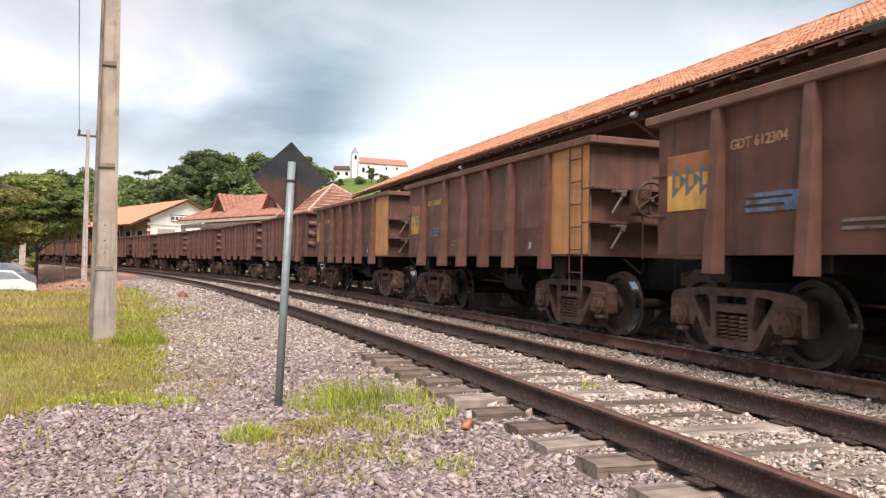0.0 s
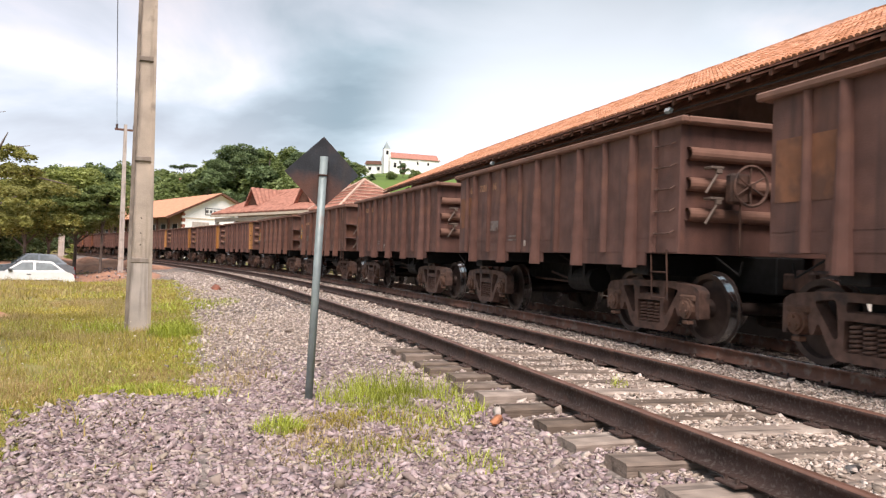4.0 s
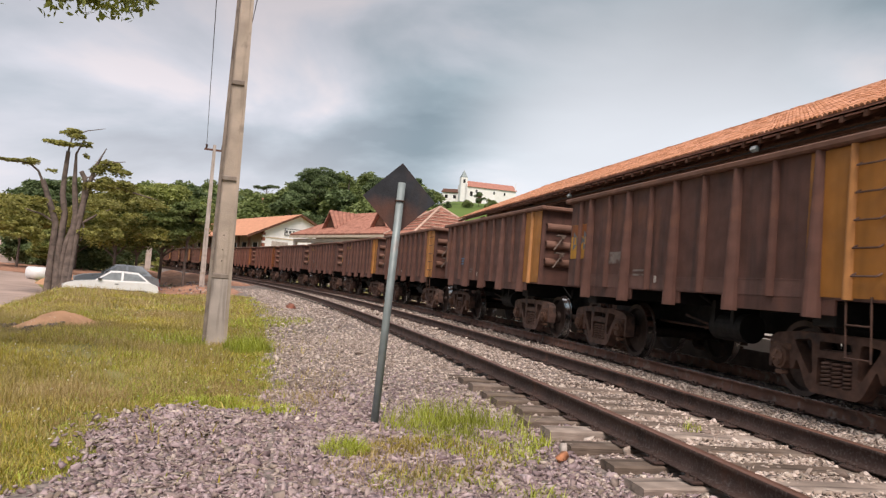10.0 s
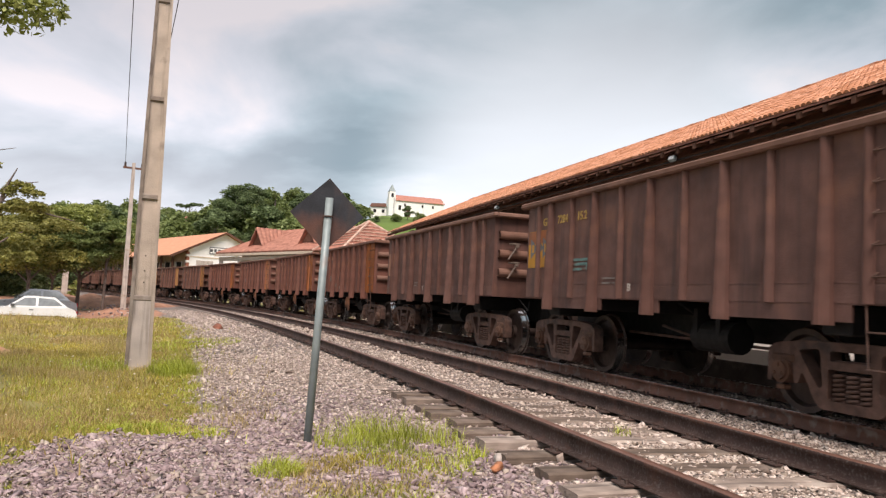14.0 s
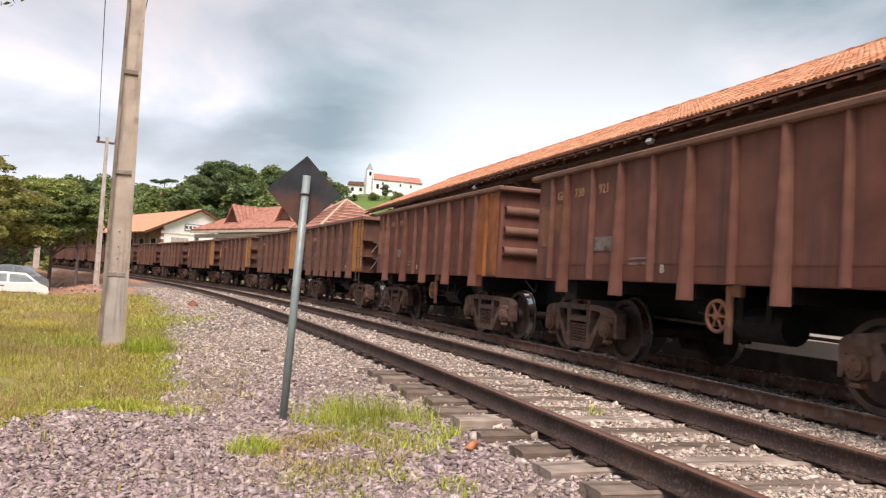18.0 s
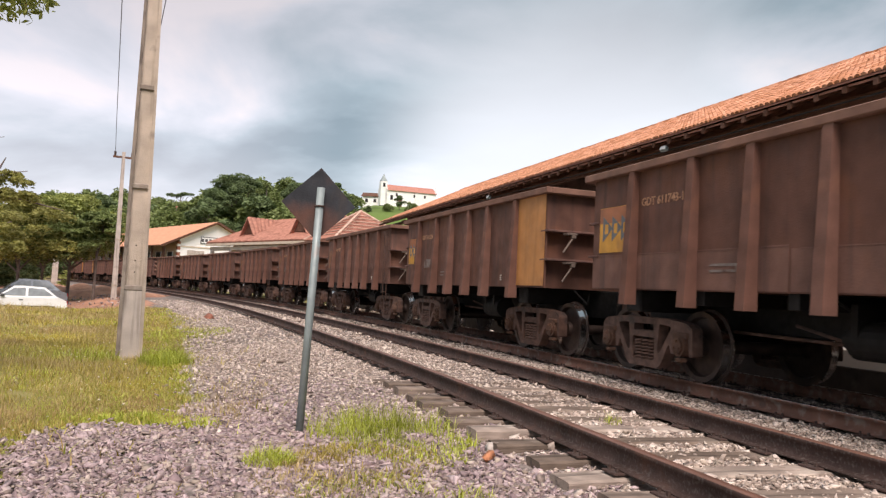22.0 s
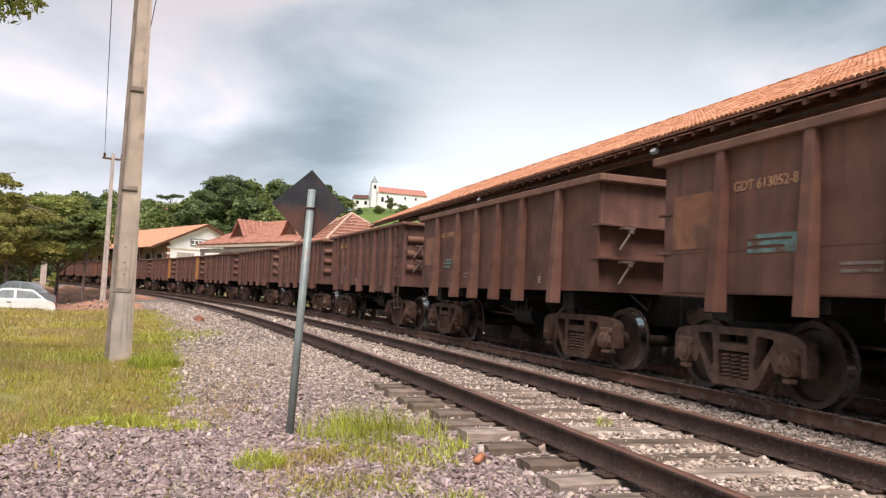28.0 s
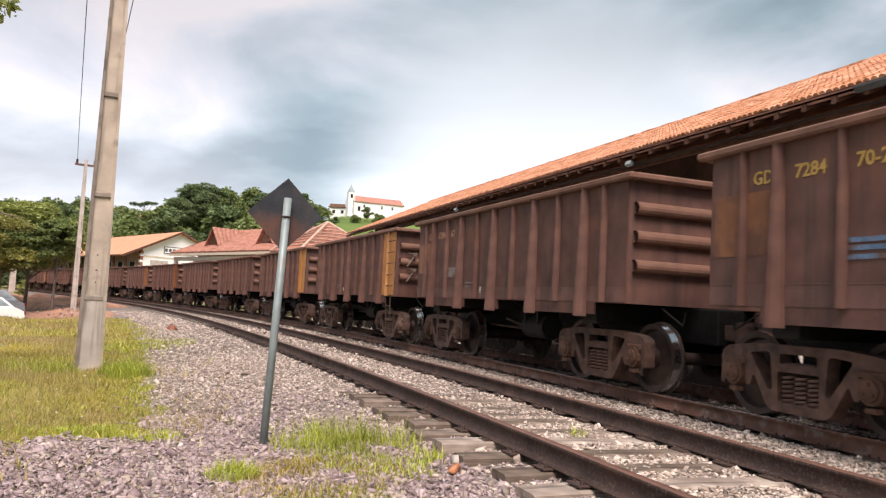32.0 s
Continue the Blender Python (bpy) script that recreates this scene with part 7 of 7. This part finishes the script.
# ---- trees ----
def leaf_cloud(clumps, n, size, seed, flat=0.6, hang=0.0):
    """Leaf blades spread over the shells of clumps (x, y, z, rx, ry, rz); each leaf is a folded pair of triangles."""
    rng = np.random.default_rng(seed)
    C = np.array(clumps, float)
    w = C[:, 3] * C[:, 4] + C[:, 3] * C[:, 5]
    pick = rng.choice(len(C), n, p=w / w.sum())
    d = rng.normal(size=(n, 3))
    d /= np.linalg.norm(d, axis=1)[:, None]
    d[:, 2] = np.where(rng.random(n) < 0.7, abs(d[:, 2]), d[:, 2])
    bump = 1 + 0.13 * np.sin(5 * d[:, 0] + pick) + 0.13 * np.sin(6 * d[:, 1] + 2 * pick)
    c = C[pick, :3] + d * C[pick, 3:] * (rng.uniform(0.55, 1.05, n) ** 0.6 * bump)[:, None]
    a = rng.normal(size=(n, 3))
    a[:, 2] *= 1 - flat
    a[:, 2] -= hang
    a /= np.linalg.norm(a, axis=1)[:, None]
    up = d * 0.7 + rng.normal(size=(n, 3)) * 0.45
    b = np.cross(a, up)
    b /= np.linalg.norm(b, axis=1)[:, None] + 1e-9
    s = (size * rng.uniform(0.6, 1.4, n))[:, None]
    nrm = np.cross(a, b)
    p = np.stack([c - a * s, c + b * s * 0.45 + nrm * s * 0.12, c + a * s, c - b * s * 0.45 + nrm * s * 0.12], 1).reshape(-1, 3)
    f = (np.array([(0, 1, 2), (0, 2, 3)])[None] + (np.arange(n) * 4)[:, None, None]).reshape(-1, 3)
    return p, f


def branches(paths):
    """Tapered limbs: lists of (x, y, z, radius)."""
    sh = Shape()
    for path in paths:
        for (a, b) in zip(path, path[1:]):
            sh.tube(a[:3], b[:3], a[3], 8, b[3], caps=False)
    return smooth_mesh(sh.mesh("trunk", BARK))


def crown_of(width, height, base, count, seed, squash=0.75, lump=1.0):
    """Clumps that fill a crown of that width and height, uneven in outline."""
    rnd = random.Random(seed)
    out = []
    for i in range(count):
        a, q = rnd.uniform(0, 2 * math.pi), rnd.random() ** 0.6
        h = rnd.random()
        reach = math.sin(math.pi * (0.18 + 0.74 * h)) * width * 0.5 * q
        r = rnd.uniform(0.16, 0.30) * width * (1.1 - 0.4 * h) * lump
        out.append((reach * math.cos(a), reach * math.sin(a), base + height * (0.1 + 0.8 * h), r, r, r * squash))
    return out


def make_tree(name, label, width, height, stem, clumps, leaves, leaf, mat, seed, m=None):
    t = thing(name, label, "tree", m)
    rnd = random.Random(seed)
    r0 = 0.03 * (height + stem) * 0.6
    paths = [[(0, 0, -0.3, r0), (0.05, 0, stem * 0.6, r0 * 0.8), (0.0, 0.1, stem + height * 0.3, r0 * 0.55), (0.1, 0, stem + height * 0.75, r0 * 0.2)]]
    for c in clumps[:7]:
        z = stem * rnd.uniform(0.7, 1.1)
        paths.append([(0, 0, z, r0 * 0.5), (c[0] * 0.55, c[1] * 0.55, (z + c[2]) / 2, r0 * 0.32), (c[0], c[1], c[2], r0 * 0.1)])
    part("trunk", branches(paths), t)
    v, f = leaf_cloud(clumps, leaves, leaf, seed)
    part("crown", raw_mesh("crown", v, f, mat), t)
    return t


def woods():
    protos = []
    specs = [("broadleaf_tree", "dark green broadleaf tree on the wooded hill", 9, 7.5, 2.0, 18, 7000, 0.36, LEAF_DARK),
             ("broadleaf_tree", "green broadleaf tree on the wooded hill", 8, 6.0, 2.0, 16, 6000, 0.34, LEAF_MID),
             ("broadleaf_tree", "tall dark green tree on the wooded hill", 6.5, 9.5, 2.5, 17, 6500, 0.34, LEAF_DARK),
             ("broadleaf_tree", "low spreading green tree on the wooded hill", 11, 4.5, 2.0, 18, 7000, 0.36, LEAF_MID)]
    for i, (nm, lb, w, h, st, cl, lv, sz, mat) in enumerate(specs):
        protos.append((make_tree(nm, lb, w, h, st, crown_of(w, h, st, cl, 40 + i), lv, sz, mat, 60 + i), h + st))
    rnd = random.Random(77)
    used = set()
    spots = []
    for i in range(130):
        az = rnd.uniform(8.5, 27.5)
        r = rnd.uniform(175, 275) if az > 9 else rnd.uniform(160, 215)
        spots.append((az, r, 1.0))
    for i in range(26):
        spots.append((rnd.uniform(28, 35.2), rnd.uniform(105, 200), 0.85) if i < 19 else (rnd.uniform(36.2, 40.5), rnd.uniform(230, 310), 1.0))
    for az in (8.3, 9.6, 11.0, 12.4):
        spots.append((az, 246.0, 1.05))
    for az, r in ((6.4, 235), (5.0, 236), (7.6, 228), (3.2, 232), (4.1, 241)):
        spots.append((az, r, 0.35))
    for az, r, k in spots:
        p = bearing(az, 0, r)
        z = float(ground_z(p.x, p.y)[0])
        i = rnd.randrange(4)
        s = rnd.uniform(0.8, 1.25) * k
        if 9.5 < az < 27.6 and r > 150:
            # the skyline of the wood falls away from the great tree
            top = float(np.interp(az, [9.5, 11.0, 17.0, 18.5, 27.5], [6.9, 7.4, 6.9, 5.25, 5.25]))
            s = min(1.5, max(0.45, (EYE + r * math.tan(radians(top - 1.4 * rnd.random() ** 2)) - z) / protos[i][1]))
        m = Matrix.Translation((p.x, p.y, z - 0.3)) @ Matrix.Rotation(rnd.uniform(0, 6.28), 4, "Z") @ Matrix.Diagonal((s, s, s * rnd.uniform(0.85, 1.1), 1))
        if i in used:
            copy_thing(protos[i][0], m)
        else:
            protos[i][0].matrix_basis = m
            used.add(i)


woods()


def cauliflower_tree(az, r, top, width, seed, label):
    """A great round tree whose crown is built of many tight domes."""
    p = bearing(az, 0, r)
    z = float(ground_z(p.x, p.y)[0])
    h = top - z
    rnd = random.Random(seed)
    cl = []
    for i in range(64):
        a, q = rnd.uniform(0, 2 * math.pi), math.sqrt(rnd.random())
        up = math.sqrt(max(0.0, 1 - q * q))
        rr = width * rnd.uniform(0.09, 0.15)
        cl.append((q * width * 0.44 * math.cos(a), q * width * 0.44 * math.sin(a), h * 0.42 + up * h * 0.5 * rnd.uniform(0.75, 1.0), rr, rr, rr * 0.6))
    return make_tree("great_tree", label, width, h * 0.6, h * 0.35, cl, 42000, 0.21, LEAF_DARK, seed, pose(p.x, p.y, z))


cauliflower_tree(15.9, 196.0, 28.4, 16.8, 5, "great round dark green tree towering over the station")
cauliflower_tree(11.4, 205.0, 29.2, 13.0, 6, "round dark green tree on the hill")
cauliflower_tree(8.6, 222.0, 28.5, 9.0, 7, "round dark green tree below the church")
p = bearing(13.9, 0, 190.0)
z = float(ground_z(p.x, p.y)[0])
make_tree("tall_tree", "slender tall tree with loose foliage", 8, 15, 5, crown_of(7.0, 14.5, 3.5, 20, 91, 0.9), 5200, 0.3, LEAF_MID, 92, pose(p.x, p.y, z))
p = bearing(19.8, 0, 240.0)
make_tree("umbrella_tree", "flat-topped umbrella tree standing over the hill", 8, 2, 8, [(dx, 0, 9.0 + 0.4 * math.sin(dx), 1.3, 1.3, 0.5) for dx in (-3, -1.6, -0.2, 1.2, 2.6)], 1500, 0.26, LEAF_DARK, 93,
          pose(p.x, p.y, float(ground_z(p.x, p.y)[0]) + 2.2))


def bare_tree():
    """The half-dead multi-stemmed tree by the cars."""
    o = bearing(33.0, 0, 38.3)
    z0 = float(ground_z(o.x, o.y)[0])
    t = thing("multi_stem_tree", "half-dead tree with several grey stems and thin foliage", "tree", pose(o.x, o.y, z0))

    def at(az, el, r=38.3):
        v = bearing(az, el, r)
        return (v.x - o.x, v.y - o.y, v.z - z0)
    stems = [[(33.47, -3.2, .17), (33.43, -0.45, .15), (33.36, 1.88, .14), (33.90, 3.37, .13), (34.39, 4.67, .11)], [(32.99, -3.2, .19), (33.04, -0.43, .16), (32.88, 2.50, .14), (33.12, 3.84, .13), (33.13, 4.82, .11), (33.05, 6.73, .09)],
             [(32.64, -3.2, .20), (32.34, 0.41, .17), (32.22, 2.57, .14), (32.48, 4.69, .11), (32.56, 6.64, .05), (32.15, 7.66, .025)], [(32.91, -3.2, .14), (32.70, 0.38, .13), (31.90, 2.99, .13), (31.52, 5.00, .10), (31.28, 6.01, .06), (30.74, 7.26, .02)],
             [(32.39, -3.2, .14), (32.05, 1.21, .13), (31.80, 3.59, .13), (31.83, 4.96, .11), (32.15, 5.51, .10)], [(34.39, 4.58, .06), (34.70, 5.21, .045), (35.26, 5.62, .04), (36.21, 5.69, .028), (37.13, 5.63, .015)],
             [(31.72, 4.68, .06), (30.06, 4.72, .045), (28.53, 4.42, .035), (27.16, 4.15, .015)], [(33.05, 6.73, .045), (32.89, 7.76, .035), (32.02, 8.26, .022), (30.91, 8.57, .01)], [(31.85, 2.01, .06), (30.65, 2.92, .035), (30.11, 3.17, .018)],
             [(31.99, 2.59, .06), (31.65, 1.84, .04), (31.75, 0.85, .02)], [(31.52, 5.00, .045), (30.56, 6.29, .028), (29.46, 6.52, .015)], [(33.36, 1.88, .06), (34.20, 2.38, .045), (35.26, 2.66, .02)], [(31.01, 4.96, .045), (31.67, 5.18, .035), (32.10, 4.93, .014)]]
    part("trunk", branches([[(*at(a, e), r) for a, e, r in s] for s in stems]), t)
    cl = []
    rnd = random.Random(14)
    for az, el, w, h in ((32.90, 7.86, .64, .35), (33.18, 7.04, .85, .23), (32.31, 7.35, .43, .17), (36.21, 5.75, .85, .11), (35.10, 5.77, .45, .28), (30.55, 6.10, .64, .50), (29.78, 5.79, .64, .50), (30.81, 4.88, .71, .57), (29.86, 4.58, .85, .57),
                         (31.43, 5.60, .43, .43), (28.94, 4.88, .57, .35), (35.43, 2.64, .85, .50), (36.19, 1.61, .64, .35), (34.25, 2.95, .71, .43), (34.99, 1.53, .85, .43), (35.79, 0.89, .71, .28), (30.78, 2.31, .85, .57), (29.98, 1.59, .57, .35),
                         (31.46, 1.66, .43, .43), (33.92, 5.30, .28, .14), (31.96, 6.52, .20, .17), (34.39, 0.63, .50, .50)):
        x, y, z = at(az, el)
        for i in range(4):
            cl.append((x + rnd.uniform(-0.7, 0.7) * w, y + rnd.uniform(-0.7, 0.7) * w, z + rnd.uniform(-0.6, 0.6) * h, w * 0.5, w * 0.5, h * 0.4))
    v, f = leaf_cloud(cl, 15000, 0.075, 31)
    part("crown", raw_mesh("crown", v, f, LEAF_OLIVE), t, "sparse olive-yellow foliage")


bare_tree()


def street_trees():
    for az, r, top_el, w, low_el, mat, seed, label in ((29.6, 46.0, 5.0, 4.8, 0.5, LEAF_OLIVE, 101, "spreading green tree over the parked cars"), (26.6, 50.0, 5.75, 5.6, 0.8, LEAF, 102, "dense green tree in front of the station"),
                                                       (25.0, 47.0, 4.4, 2.8, 2.1, LEAF_MID, 103, "dense green tree in front of the station"), (35.4, 60.0, 3.6, 5.4, 0.9, LEAF_OLIVE, 104, "yellow-green tree beside the street"),
                                                       (34.2, 74.0, 4.9, 6.5, 0.5, LEAF_DARK, 105, "dark green tree beside the street"), (32.0, 64.0, 4.4, 6.0, 0.5, LEAF_DARK, 106, "dark green tree beside the street"),
                                                       (34.7, 92.0, 4.2, 8.0, 0.3, LEAF_DARK, 107, "dark green tree beside the street"), (33.6, 56.0, 1.5, 2.4, -0.6, LEAF, 108, "green bush beside the street"),
                                                       (35.6, 135.0, 3.2, 9.0, 0.4, LEAF_DARK, 110, "dark green tree at the end of the street"), (28.2, 47.0, 4.0, 4.2, 0.5, LEAF_MID, 109, "dark green tree over the parked cars"),
                                                       (30.2, 66.0, 1.6, 4.5, -1.1, LEAF_DARK, 113, "dark bush behind the parked cars"), (31.6, 68.0, 1.8, 5.0, -1.1, LEAF_DARK, 114, "dark bush behind the parked cars"),
                                                       (34.2, 70.0, 1.8, 4.5, -1.0, LEAF_DARK, 115, "dark bush beside the street"), (32.9, 72.0, 2.0, 5.0, -1.0, LEAF_DARK, 116, "dark bush beside the street")):
        p = bearing(az, 0, r)
        z = float(ground_z(p.x, p.y)[0])
        top, low = EYE + r * math.tan(radians(top_el)) - z, EYE + r * math.tan(radians(low_el)) - z
        cl = crown_of(w * 1.12, (top - low) * 0.98, low, 75, seed, 0.5, 0.62)
        make_tree("street_tree" if "tree" in label else "bush", label, w, top - low, max(0.3, low), cl, 30000 if "tree" in label else 8000, 0.088 * r / 50, mat, seed, pose(p.x, p.y, z))
    p = bearing(26.75, 0, 60.0)
    z = float(ground_z(p.x, p.y)[0])
    make_tree("shrub", "small bright green shrub beside the post", 1.2, 1.4, 0.2, crown_of(1.2, 1.5, 0.1, 8, 111), 700, 0.09, LEAF, 112, pose(p.x, p.y, z))


street_trees()


def overhang_tree():
    """The tree beside the camera whose lowest boughs hang into the view."""
    o = bearing(52.0, 0, 11.5)
    z0 = float(ground_z(o.x, o.y)[0])
    t = thing("overhanging_tree", "leafy tree with feathery boughs hanging over the bank", "tree", pose(o.x, o.y, z0))

    def at(az, el, r):
        v = bearing(az, el, r)
        return (v.x - o.x, v.y - o.y, v.z - z0)
    paths = [[(0, 0, -0.3, .2), (0.1, 0, 2.0, .17), (0.2, 0.1, 4.2, .13), (0.3, 0, 6.5, .07)],
             [(0.15, 0.05, 3.4, .09), (*at(46, 20, 11), .07), (*at(40, 19.5, 10.5), .05), (*at(34, 19.2, 10), .03), (*at(30, 18.2, 10), .012)],
             [(0.15, 0.05, 3.0, .08), (*at(45, 18, 11), .05), (*at(41, 16.5, 10.8), .03), (*at(39.5, 15.5, 10.8), .012)]]
    part("trunk", branches(paths), t)
    cl = []
    for az, el, w, h in ((40.8, 16.6, .55, .40), (39.6, 16.4, .4, .34), (38.9, 18.0, .4, .26), (40.6, 14.9, .35, .25), (37.6, 19.6, .5, .2), (36.6, 19.5, .4, .22), (35.4, 18.4, .45, .24), (34.7, 16.6, .4, .3), (35.6, 17.2, .3, .25), (33.4, 17.2, .45, .26),
                         (32.2, 16.9, .42, .24), (31.2, 16.9, .4, .22), (30.3, 17.3, .32, .2), (29.7, 17.7, .26, .16), (33.0, 19.6, .5, .2), (31.0, 19.6, .5, .2), (35.0, 20.5, .6, .25), (38, 21, .7, .3), (42, 20, .8, .4), (34.8, 16.3, .2, .16)):
        x, y, z = at(az, el, 10.2)
        cl.append((x, y, z, w, w, h))
    cl += crown_of(5.0, 3.2, 4.6, 16, 7)
    v, f = leaf_cloud(cl, 24000, 0.052, 33, 0.3, 0.5)
    part("crown", raw_mesh("crown", v, f, LEAF), t)


overhang_tree()


def pasture():
    """The mown slope under the church."""
    v, f = [], []
    azs, rs = np.linspace(-3, 8.5, 24), np.linspace(205, 300, 20)
    for r in rs:
        for a in azs:
            p = bearing(float(a), 0, float(r))
            v.append((p.x, p.y, float(ground_z(p.x, p.y)[0]) + 0.12))
    n = len(azs)
    for i in range(len(rs) - 1):
        for j in range(n - 1):
            f.append((i * n + j, i * n + j + 1, (i + 1) * n + j + 1, (i + 1) * n + j))
    tagged(new("pasture", raw_mesh("pasture", v, f, HILL_GRASS, True)), "bright green mown slope below the church", "lawn", kind="structure")


pasture()


motions()
